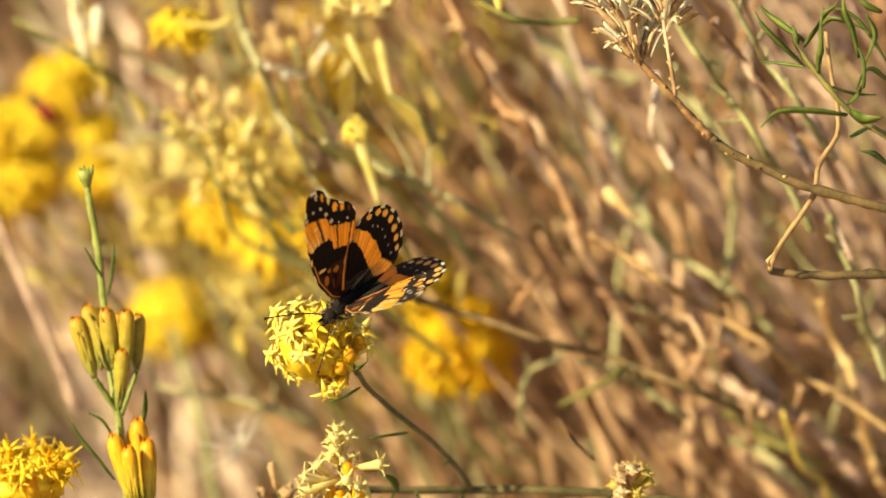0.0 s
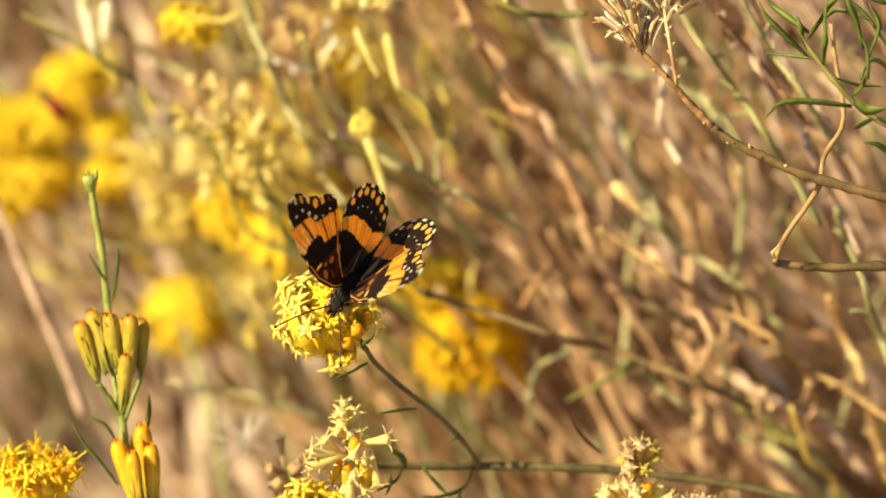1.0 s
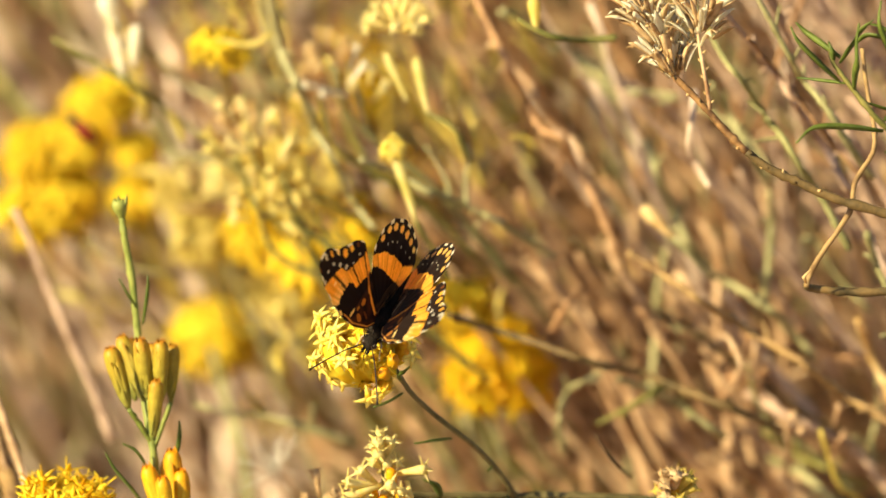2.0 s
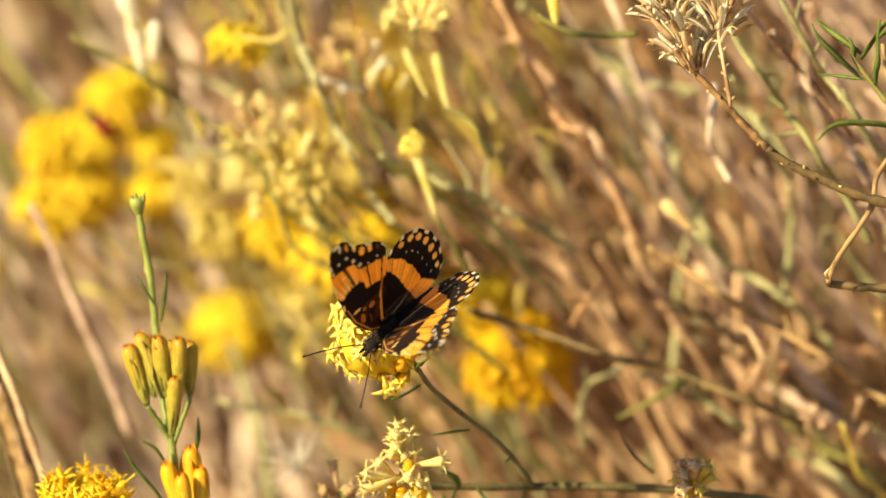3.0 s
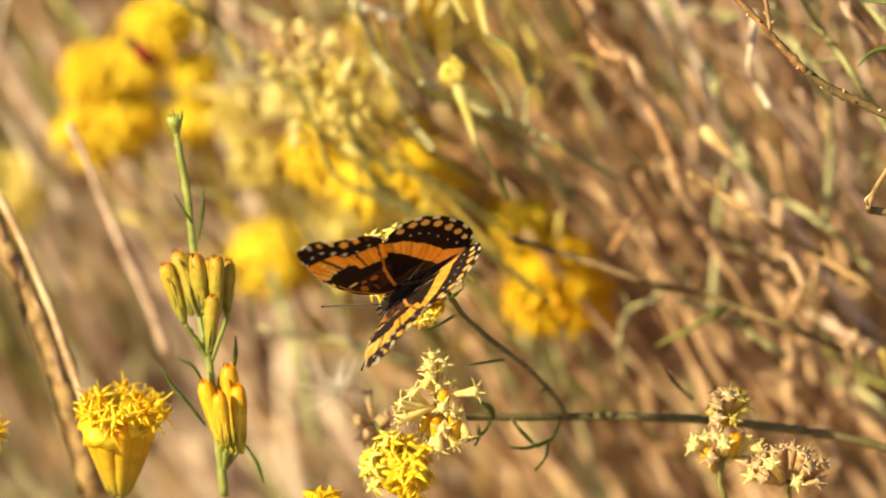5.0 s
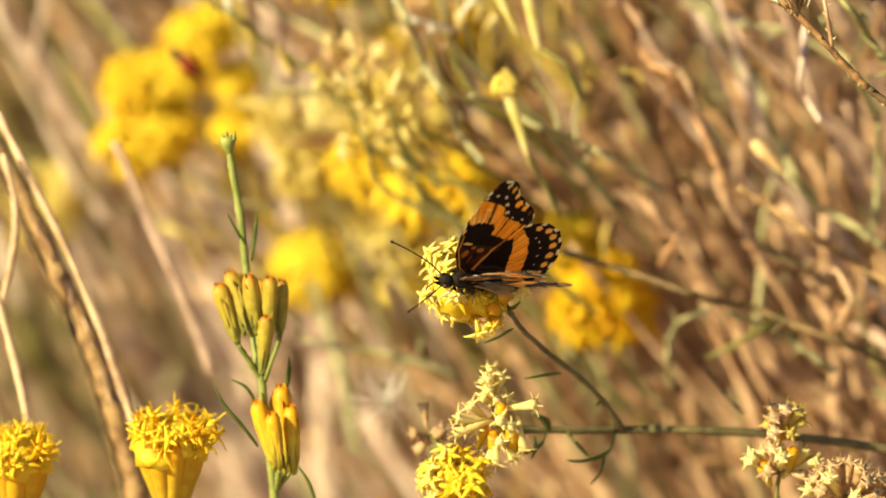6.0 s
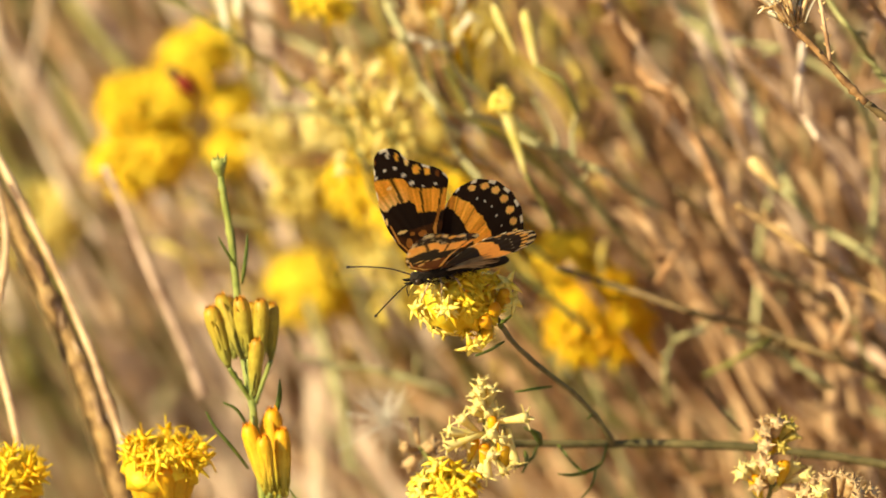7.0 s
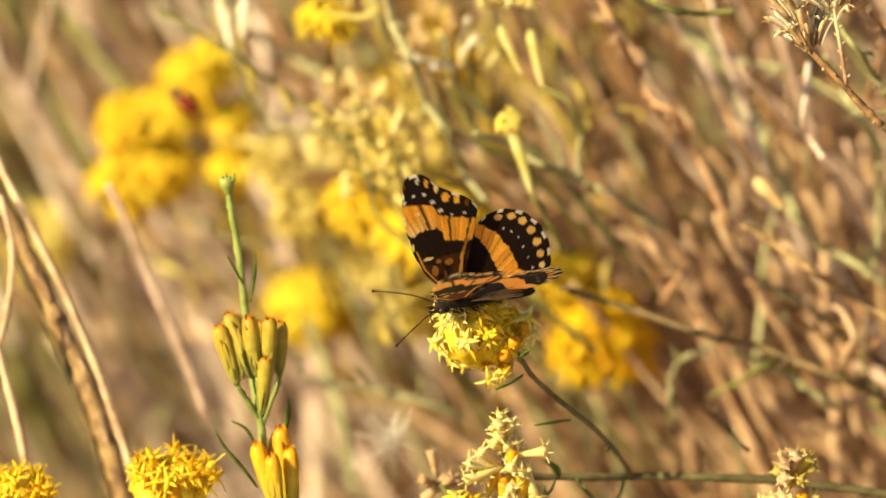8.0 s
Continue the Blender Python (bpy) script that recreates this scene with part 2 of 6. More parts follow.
def aim(at, way, roll=0.0, size=1.0):
    """A pose at a place whose z axis points that way."""
    q = Vector(way).normalized().to_track_quat("Z", "Y")
    return Matrix.Translation(at) @ q.to_matrix().to_4x4() @ Matrix.Rotation(roll, 4, "Z") @ Matrix.Scale(size, 4)


def floret_geo(tube=0.0045, lobe=0.0021, flare=0.5, style=0.0016, seed=0, wide=0.00085, girth=1.0, thread=0.00012):
    """One small tubular flower along z: a narrow tube, five pointed lobes and a style."""
    rng = random.Random(seed)
    g = Geo()
    g.tube([(0, 0, 0), (0, 0, tube * 0.5), (0, 0, tube * 0.85), (0, 0, tube)], [0.0003 * girth, 0.00045 * girth, 0.00065 * girth, 0.0008 * girth], 7, (0, 0.5))
    for k in range(5):
        a = 2 * math.pi * k / 5 + rng.uniform(-0.2, 0.2)
        out = Vector((math.cos(a), math.sin(a), 0))
        f = flare * rng.uniform(0.6, 1.3)
        L = lobe * rng.uniform(0.8, 1.15)
        pts = [Vector((0, 0, tube * 0.95)) + out * 0.0006]
        for s in (0.35, 0.7, 1.0):
            pts.append(pts[0] + out * L * s * min(1, f + 0.35) + Vector((0, 0, 1)) * L * s * (0.9 - f) - Vector((0, 0, 1)) * L * 0.25 * s * s)
        g.blade(pts, wide, out.cross(Vector((0, 0, 1))), 0.00012, True, fold=0.14)
    for k in range(1):
        a = rng.uniform(0, 6.28)
        tip = Vector((math.cos(a) * 0.0005, math.sin(a) * 0.0005, tube + style * rng.uniform(0.6, 1.2)))
        g.tube([(0, 0, tube * 0.8), tip * 0.96 + Vector((0, 0, 0.0002)), tip], [thread, thread * 0.85, thread * 1.3], 4, (0.5, 1))
    return g


BUD_PROFILE = [(0, 0.24), (0.08, 0.42), (0.25, 0.66), (0.5, 0.88), (0.74, 1.0), (0.88, 0.93), (0.95, 0.74), (1.0, 0.34)]


def bud_geo(length, width, seed=0):
    """A closed bud along z."""
    rng = random.Random(seed)
    g = Geo()
    g.tube([(rng.uniform(-1, 1) * width * 0.03, rng.uniform(-1, 1) * width * 0.03, length * z) for z, _ in BUD_PROFILE], [width * 0.5 * r * rng.uniform(0.95, 1.05) for _, r in BUD_PROFILE], 10)
    return g


def scale_geo(z0, z1, a, half=0.36):
    """One narrow scale on a bud of unit length and width."""
    g = Geo()
    out = Vector((math.cos(a), math.sin(a), 0))
    pts = []
    for s in range(6):
        z = z0 + (z1 - z0) * s / 5
        r = np.interp(z, [q[0] for q in BUD_PROFILE], [q[1] for q in BUD_PROFILE]) * 0.5
        pts.append(out * (r + (0.045, 0.035, 0.026, 0.020, 0.018, 0.032)[s]) + Vector((0, 0, z)))
    g.blade(pts, half, out.cross(Vector((0, 0, 1))), 0.012, fold=-0.46)
    g.a = [z0 + (z1 - z0) * v for v in g.a]
    return g


def scale_set(material):
    made = []
    for ring, (z0, z1, nn) in enumerate(((0.02, 0.40, 4), (0.12, 0.70, 5), (0.28, 1.03, 5))):
        for k in range(nn):
            made.append(scale_geo(z0, z1, 2 * math.pi * (k + 0.5 * ring) / nn).mesh("scale", material))
    return made


FLORETS = [floret_geo(seed=k, flare=(0.92, 0.8, 1.0)[k], lobe=(0.0026, 0.0024, 0.0028)[k], style=0.0010, wide=0.0009) for k in range(3)]
WITHERED = [floret_geo(tube=0.0062, lobe=0.0020, flare=0.5, style=0.0016, seed=9 + k, wide=0.00045, girth=1.35) for k in range(3)]


def mesh_set(geos, name, material):
    return [g.mesh(name, material) for g in geos]


SPIKES = [floret_geo(tube=0.0048, lobe=0.0032, flare=0.40 + 0.12 * k, style=0.0030, seed=30 + k, wide=0.00075, girth=1.1, thread=0.0002) for k in range(3)]
TUBES = [floret_geo(tube=0.0068, lobe=0.0024, flare=0.35, style=0.0018, seed=40 + k, wide=0.0006, girth=1.8) for k in range(3)]
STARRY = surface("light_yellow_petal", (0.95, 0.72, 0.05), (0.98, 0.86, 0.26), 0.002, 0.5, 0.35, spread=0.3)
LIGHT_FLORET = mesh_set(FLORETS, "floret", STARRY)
YELLOW_FLORET = mesh_set(FLORETS, "floret", YELLOW)
GOLD_FLORET = mesh_set(FLORETS, "floret", GOLD)
PALE_FLORET = mesh_set(WITHERED, "floret", PALE)
STRAW_FLORET = mesh_set(TUBES, "floret", BRACT)
FADED_FLORET = mesh_set(TUBES, "floret", GOLDEN)
CREAM_FLORET = mesh_set(TUBES, "floret", PALE) + mesh_set(TUBES, "floret", BRACT)
SPIKE_FLORET = mesh_set(SPIKES, "floret", YELLOW)
GOLD_SPIKE = mesh_set(SPIKES, "floret", GOLD)


def put(name, me, parent, m):
    """An object of its own on a shared mesh, at the pose m in the world."""
    ob = new(name, me)
    ob.parent = parent
    o = Vector((0, 0, 0))
    top = parent
    while top is not None:
        o += top.location
        top = top.parent
    ob.matrix_basis = Matrix.Translation(-o) @ m
    return ob


def florets(parent, meshes, centre, root, count, radii, seed, face=(-0.3, -0.75, 0.2), size=1.0, cone=-0.35, depth=0.0045, gap=0.0022):
    """Small flowers over a rounded head, their mouths on an oval round the centre, leaning out from the root."""
    rng = random.Random(seed)
    c, root, face = Vector(centre), Vector(root), Vector(face).normalized()
    made, tries = [], 0
    while len(made) < count and tries < 4000:
        tries += 1
        w = Vector([rng.gauss(0, 1) for _ in range(3)]).normalized()
        if w.dot(face) < cone:
            continue
        p = c + Vector((w.x * radii[0], w.y * radii[1], w.z * radii[2])) * rng.uniform(0.78, 1.1)
        if any((p - q).length < gap for q in made):
            continue
        made.append(p)
        d = (p - root).normalized() * 0.75 + w * 0.8 + face * 0.35
        d.normalize()
        s = size * rng.uniform(0.85, 1.12)
        put("floret", rng.choice(meshes), parent, aim(p - d * depth * s, d, rng.uniform(0, 6.28), s))


# ---- ground ----
rng = random.Random(11)
gx = [-6 + 12 * i / 60 for i in range(61)]
gy = [-4 + 16 * i / 80 for i in range(81)]
g = Geo()
for y in gy:
    for x in gx:
        g.v.append(Vector((x * (1 if abs(x) < 5.9 else 200), 2500 if y > 11.9 else (-2500 if y < -3.9 else y), noise.noise((x * 1.3, y * 1.3, 0)) * 0.03 + noise.noise((x * 7, y * 7, 3)) * 0.008)))
        g.a.append(0.0)
for j in range(80):
    for i in range(60):
        a = j * 61 + i
        g.f.append((a, a + 1, a + 62, a + 61))
ground = new("ground", g.mesh("ground", DUST))
tagged(ground, "bare tan dusty ground under the dry shrub", "ground", kind="structure")

# ---- the thicket behind: crooked stems that all lean one way ----


# bright heads stand in openings of the thicket, towards its open side: place and clear width
CLEAR = [(Vector(c), r) for c, r in (((-0.0880, 0.19, 0.6740), 0.016), ((-0.0590, 0.19, 0.6350), 0.008), ((0.0010, 0.123, 0.6480), 0.010), ((-0.0300, 0.126, 0.6690), 0.010),
                                     ((-0.0470, 0.15, 0.6680), 0.007), ((-0.0524, 0.108, 0.7168), 0.006), ((-0.0071, 0.211, 0.6380), 0.006), ((-0.0801, 0.207, 0.6620), 0.007),
                                     ((-0.0258, 0.4000, 0.6401), 0.0086), ((-0.0338, 0.4200, 0.6235), 0.0029), ((-0.0175, 0.4200, 0.6288), 0.0041), ((0.0143, 0.4200, 0.6417), 0.0054), ((0.0049, 0.3400, 0.6431), 0.0036))]
OPEN = Vector((0, -1, 0.27)).normalized()


def hides(pts):
    for c, r in CLEAR:
        for p in pts:
            w = p - c
            k = w.dot(OPEN)
            if k > 0 and (w - OPEN * k).length < r:
                return True
    return False


def slant(x, h, rng, loose=0.18):
    """The stems fan out: steep above and on one side, flatter low under the branch."""
    flat = max(0.0, min(1.0, (0.722 - h) / 0.05)) * max(0.0, min(1.0, (x + 0.015) / 0.03))
    base = 120 + 13 * flat
    return radians(rng.gauss(base, 34 if rng.random() < loose else 7.5))


def thicket(name, material, label, category, count, seed, box, lean, radius, length, twigs=2, g=None):
    rng = random.Random(seed)
    g = g or Geo()
    for _ in range(count):
        mid = Vector([rng.uniform(a, b) for a, b in box])
        ang = radians(rng.gauss(*lean)) if lean else slant(mid.x, mid.z, rng)
        mid.z -= 0.27 * mid.y
        d = Vector((math.cos(ang), rng.uniform(-0.3, 0.2), math.sin(ang))).normalized()
        L = rng.uniform(*length)
        bend = Vector((rng.uniform(-1, 1), rng.uniform(-1, 1), rng.uniform(-0.4, 1))) * L * 0.06
        r = rng.uniform(*radius)
        pts = [mid - d * L / 2 + bend * 0.6, mid - d * L / 5 - bend * 0.2, mid + d * L / 6 - bend * 0.3, mid + d * L / 2 + bend]
        pts = curve(pts, 4)
        if hides(pts):
            continue
        pts = [p + Vector([rng.uniform(-1, 1) for _ in range(3)]) * r * 0.5 for p in pts]
        g.tube(pts, [r * (1.15 - 0.5 * i / len(pts)) * rng.uniform(0.72, 1.28) for i in range(len(pts))], 6)
        for _ in range(rng.randint(0, twigs)):
            k = rng.randrange(3, len(pts) - 2)
            t = (d + Vector((rng.uniform(-0.8, 0.8), rng.uniform(-0.8, 0.8), rng.uniform(-0.2, 0.9)))).normalized()
            l2 = rng.uniform(0.012, 0.05)
            q = curve([pts[k], pts[k] + t * l2 * 0.5 + Vector((0, 0, rng.uniform(0, 0.004))), pts[k] + t * l2 + Vector((0, 0, rng.uniform(0, 0.012)))], 3)
            g.tube(q, [r * (0.55 - 0.25 * i / len(q)) for i in range(len(q))], 5)
    if not name:
        return g
    ob = new(name, g.mesh(name, material))
    return tagged(ob, label, category, kind="stuff")


FARBOX = ((-0.30, 0.36), (0.36, 1.2), (0.40, 1.04))
MIDBOX = ((-0.04, 0.20), (0.16, 0.42), (0.54, 0.90))
side = thicket("", None, "", "", 210, 7, ((-0.20, 0.0), (0.27, 0.50), (0.54, 0.92)), (116, 10), (0.0006, 0.0014), (0.12, 0.28))
side = thicket("", None, "", "", 110, 21, ((-0.02, 0.10), (0.22, 0.45), (0.60, 0.705)), None, (0.0008, 0.0018), (0.10, 0.22), 1, side)
thicket("dry_stems", TAN, "pale tan dry stems of a rabbitbrush thicket", "dry stems", 330, 1, MIDBOX, None, (0.0004, 0.0010), (0.06, 0.17), 3, side)
pale = thicket("", None, "", "", 120, 9, ((-0.06, 0.08), (0.22, 0.42), (0.52, 0.68)), (124, 9), (0.0006, 0.0013), (0.06, 0.16))
pale = thicket("", None, "", "", 70, 20, ((-0.02, 0.07), (0.24, 0.42), (0.61, 0.70)), (126, 9), (0.0007, 0.0014), (0.10, 0.2), 1, pale)
thicket("low_pale_stems", STRAW, "sunlit pale straw stems low in the thicket", "dry stems", 220, 10, ((-0.10, 0.12), (0.30, 0.60), (0.48, 0.70)), (124, 9), (0.0008, 0.0018), (0.08, 0.2), 2, pale)
side = thicket("", None, "", "", 60, 8, ((-0.20, 0.0), (0.30, 0.50), (0.54, 0.92)), (114, 11), (0.0005, 0.0012), (0.10, 0.26))
thicket("brown_stems", BROWN, "brown dead stems inside the rabbitbrush thicket", "dry stems", 560, 2, MIDBOX, None, (0.0004, 0.0013), (0.06, 0.18), 3, side)
thicket("olive_stems", OLIVE, "dull olive stems standing behind the sprig", "stems", 50, 13, ((-0.20, 0.02), (0.25, 0.55), (0.60, 0.80)), (112, 10), (0.0010, 0.0024), (0.08, 0.2))
thicket("straw_stems", STRAW, "pale straw stems standing behind the sprig", "dry stems", 130, 14, ((-0.22, 0.0), (0.22, 0.55), (0.60, 0.80)), (114, 10), (0.0009, 0.0022), (0.08, 0.2))
side = thicket("", None, "", "", 45, 17, ((0.05, 0.14), (0.14, 0.36), (0.69, 0.78)), (120, 9), (0.0006, 0.0013), (0.06, 0.16), 1)
side = thicket("", None, "", "", 40, 23, ((0.05, 0.12), (0.09, 0.16), (0.70, 0.80)), (121, 8), (0.0004, 0.0010), (0.05, 0.12), 1, side)
thicket("rosy_stems", ROSE, "pinkish dry stems standing close together behind a leafy shoot", "dry stems", 30, 18, ((0.04, 0.12), (0.10, 0.2), (0.69, 0.78)), (122, 8), (0.0006, 0.0012), (0.05, 0.12), 1, side)
low = thicket("", None, "", "", 46, 28, ((0.012, 0.065), (0.10, 0.145), (0.642, 0.688)), (121, 14), (0.0007, 0.0015), (0.04, 0.09), 0)
low = thicket("", None, "", "", 60, 24, ((-0.01, 0.06), (0.13, 0.21), (0.635, 0.69)), (122, 16), (0.0007, 0.0016), (0.05, 0.10), 0, low)
thicket("low_tan_stems", TAN, "sunlit tan stems low behind the flowering branch", "dry stems", 30, 25, ((0.0, 0.07), (0.13, 0.20), (0.635, 0.70)), (128, 12), (0.0006, 0.0013), (0.05, 0.10), 0, low)
thicket("low_sage_stems", SAGE, "sunlit grey-green stems low behind the flowering branch", "stems", 18, 26, ((-0.01, 0.07), (0.13, 0.22), (0.63, 0.69)), (124, 18), (0.0006, 0.0013), (0.05, 0.10), 0)
thicket("pale_upper_stems", STRAW, "sunlit pale straw stems high in the thicket", "dry stems", 34, 27, ((0.03, 0.12), (0.10, 0.20), (0.70, 0.80)), (121, 8), (0.0004, 0.0010), (0.05, 0.12), 1)
# shade behind the sprig, put into these stems' dark colour
thicket("dark_stems", TWIG, "stems standing behind the sprig, their shade put into a dark colour", "stems", 40, 15, ((-0.22, 0.02), (0.25, 0.55), (0.60, 0.80)), (114, 10), (0.0008, 0.0020), (0.08, 0.2))
thicket("sage_stems", SAGE, "grey-green living stems of the rabbitbrush thicket", "stems", 310, 3, ((-0.14, 0.24), (0.15, 0.48), (0.50, 0.92)), None, (0.0004, 0.0011), (0.06, 0.18), 2)
thicket("far_dry_stems", TAN, "pale dry stems deep in the thicket", "dry stems", 460, 4, ((-0.34, 0.12), (0.40, 1.2), (0.40, 1.04)), (119, 9), (0.0008, 0.0024), (0.2, 0.5))
thicket("far_brown_stems", BROWN, "brown stems deep in the thicket", "dry stems", 480, 5, ((-0.05, 0.36), (0.36, 1.2), (0.40, 1.04)), (125, 12), (0.0008, 0.0024), (0.2, 0.5))
thicket("far_green_stems", SAGE, "grey-green stems deep in the thicket", "stems", 310, 6, FARBOX, (120, 10), (0.0008, 0.0020), (0.2, 0.45))


def shrub_foot(name, material, label, count, seed, radius):
    """Woody stems that rise from the ground and fan out into the thicket."""
    rng = random.Random(seed)
    g = Geo()
    for _ in range(count):
        y = rng.uniform(0.10, 1.15)
        top = Vector((rng.uniform(-0.28, 0.30), y, 0.0))
        top.z = 0.70 - 0.27 * y - rng.uniform(0.085, 0.19)
        foot = Vector((0.16 + top.x * 0.35 + rng.gauss(0, 0.05), 0.45 + (y - 0.6) * 0.35 + rng.gauss(0, 0.05), -0.04))
        r = rng.uniform(*radius)
        pts = curve([foot, foot.lerp(top, 0.35) + Vector((rng.uniform(-0.03, 0.03), rng.uniform(-0.03, 0.03), 0.04)), foot.lerp(top, 0.75) + Vector((rng.uniform(-0.02, 0.02), rng.uniform(-0.02, 0.02), 0.015)), top], 4)
        g.tube(pts, [r * (1.5 - i / len(pts)) * rng.uniform(0.9, 1.1) for i in range(len(pts))], 6)
    return tagged(new(name, g.mesh(name, material)), label, "stems", kind="stuff")


shrub_foot("woody_stems", BROWN, "woody brown stems of the shrub rising from the ground", 260, 601, (0.0016, 0.0040))
shrub_foot("pale_woody_stems", TAN, "pale dry stems of the shrub rising from the ground", 80, 602, (0.0012, 0.0028))


def scraps(name, material, label, count, seed, box, size):
    """Dry leaves, husks and bits that hang among the stems."""
    rng = random.Random(seed)
    g = Geo()
    for _ in range(count):
        p = Vector([rng.uniform(a, b) for a, b in box])
        ang = slant(p.x, p.z, rng, 0.4)
        p.z -= 0.27 * p.y
        if hides([p]):
            continue
        d = Vector((math.cos(ang), rng.uniform(-0.6, 0.6), math.sin(ang))).normalized() * rng.uniform(*size)
        sag = Vector((rng.uniform(-1, 1), rng.uniform(-1, 1), rng.uniform(-1, 1))) * d.length * 0.2
        g.blade(curve([p - d / 2, p + sag, p + d / 2], 3), rng.uniform(0.0004, 0.0011), (rng.uniform(-1, 1), rng.uniform(-1, 0), rng.uniform(-1, 1)), 0.0002)
    return tagged(new(name, g.mesh(name, material)), label, "dry leaves", kind="stuff")


scraps("straw_scraps", HUSK, "straw-coloured dry leaves and husks hanging among the stems", 380, 311, ((-0.03, 0.16), (0.12, 0.34), (0.58, 0.86)), (0.004, 0.014))
scraps("brown_scraps", BROWN, "brown withered leaves hanging among the stems", 360, 302, ((-0.06, 0.18), (0.12, 0.34), (0.56, 0.86)), (0.005, 0.018))
scraps("green_scraps", SAGE, "grey-green narrow leaves among the stems", 320, 303, ((-0.10, 0.16), (0.12, 0.34), (0.58, 0.86)), (0.006, 0.020))
scraps("yellow_scraps", LEMON, "yellowing narrow leaves and bits of florets among the stems", 330, 304, ((-0.09, 0.02), (0.09, 0.30), (0.68, 0.86)), (0.004, 0.012))



def tangle(name, material, label, count, seed, box, radius):
    """Short, sharply bent twigs with side shoots and dry tips."""
    rng = random.Random(seed)
    g = Geo()
    for _ in range(count):
        p = Vector([rng.uniform(a, b) for a, b in box])
        r = rng.uniform(*radius)
        ang = slant(p.x, p.z, rng, 0.3)
        p.z -= 0.27 * p.y
        if hides([p + Vector((math.cos(ang), 0, math.sin(ang))) * 0.008 * k for k in range(6)]):
            continue
        line = [p]
        for k in range(rng.randint(2, 4)):
            ang += radians(rng.gauss(0, 14))
            line.append(line[-1] + Vector((math.cos(ang), rng.uniform(-0.4, 0.4), math.sin(ang))) * rng.uniform(0.006, 0.016))
            if rng.random() < 0.75:
                a2 = ang + radians(rng.choice((-1, 1)) * rng.uniform(25, 70))
                t = Vector((math.cos(a2), rng.uniform(-0.5, 0.5), math.sin(a2))) * rng.uniform(0.003, 0.010)
                if rng.random() < 0.5:
                    g.tube([line[-1], line[-1] + t * 0.5 + Vector((0, 0, 0.0008)), line[-1] + t], [r * 0.7, r * 0.55, r * 0.4], 5)
                else:
                    g.blade(curve([line[-1], line[-1] + t * 0.6 + Vector((0, 0, 0.0008)), line[-1] + t], 2), rng.uniform(0.0004, 0.0010), (rng.uniform(-1, 1), -0.5, rng.uniform(-1, 1)), 0.0002)
        line = curve(line, 3)
        g.tube(line, [r * (1.1 - 0.5 * i / len(line)) * rng.uniform(0.8, 1.2) for i in range(len(line))], 6)
    return tagged(new(name, g.mesh(name, material)), label, "twigs", kind="stuff")


TANGLE = ((0.0, 0.125), (0.11, 0.26), (0.635, 0.80))
tangle("tan_twigs", TAN, "tangled pale tan dry twigs at the thicket's edge", 22, 411, TANGLE, (0.0004, 0.0009))
tangle("brown_twigs", BROWN, "tangled brown dead twigs at the thicket's edge", 75, 402, TANGLE, (0.0004, 0.0009))
# the thicket's shade is put into the dark colour of these twigs
tangle("dark_twigs", TWIG, "tangled twigs in the thicket, their shade put into a dark colour", 45, 403, TANGLE, (0.0004, 0.0008))
tangle("sage_twigs", SAGE, "tangled grey-green twigs with narrow leaves", 30, 404, ((-0.05, 0.11), (0.08, 0.21), (0.635, 0.765)), (0.0004, 0.0009))
tangle("yellow_twigs", GOLDEN, "yellowing twigs with withered florets", 34, 405, ((-0.055, 0.0), (0.12, 0.26), (0.69, 0.765)), (0.0004, 0.0008))

# stems of the thicket's near edge, one by one
rng = random.Random(77)
for k in range(95):
    mid = Vector((rng.uniform(0.03, 0.125), rng.uniform(0.10, 0.24), rng.uniform(0.60, 0.84)))
    ang = slant(mid.x, mid.z, rng)
    mid.z -= 0.27 * mid.y
    d = Vector((math.cos(ang), rng.uniform(-0.25, 0.25), math.sin(ang))).normalized()
    L, r = rng.uniform(0.04, 0.11), rng.uniform(0.00035, 0.0009)
    bend = Vector((rng.uniform(-1, 1), rng.uniform(-0.5, 0.5), rng.uniform(-0.4, 1))) * L * 0.16
    ctrl = [mid - d * L / 2 + bend * 0.6, mid - d * L / 5 - bend * 0.2, mid + d * L / 6 - bend * 0.3, mid + d * L / 2 + bend]
    kind = rng.choice((0, 0, 1, 1, 2))
    ob = thing("thicket_stem", ctrl[0], ("pale tan crooked dry stem in the thicket", "brown crooked dead stem in the thicket", "grey-green crooked stem in the thicket")[kind], "stem", "thicket stems")
    mat = (TAN, BROWN, SAGE)[kind]
    part("stalk", stem_geo(ctrl, r * 1.15, r * 0.7, 6, 4, seed=k), mat, ob)
    for _ in range(rng.randint(0, 3)):
        t = (d + Vector((rng.uniform(-0.9, 0.9), rng.uniform(-0.6, 0.6), rng.uniform(-0.3, 0.9)))).normalized()
        a = Vector(ctrl[1]).lerp(Vector(ctrl[2]), rng.uniform(0, 1))
        l2 = rng.uniform(0.006, 0.022)
        part("side_twig", stem_geo([a, a + t * l2 * 0.5, a + t * l2 + Vector((0, 0, 0.002))], r * 0.6, r * 0.35, 5, 3, seed=k), mat, ob)

# ---- single stems of the thicket that stand out ----


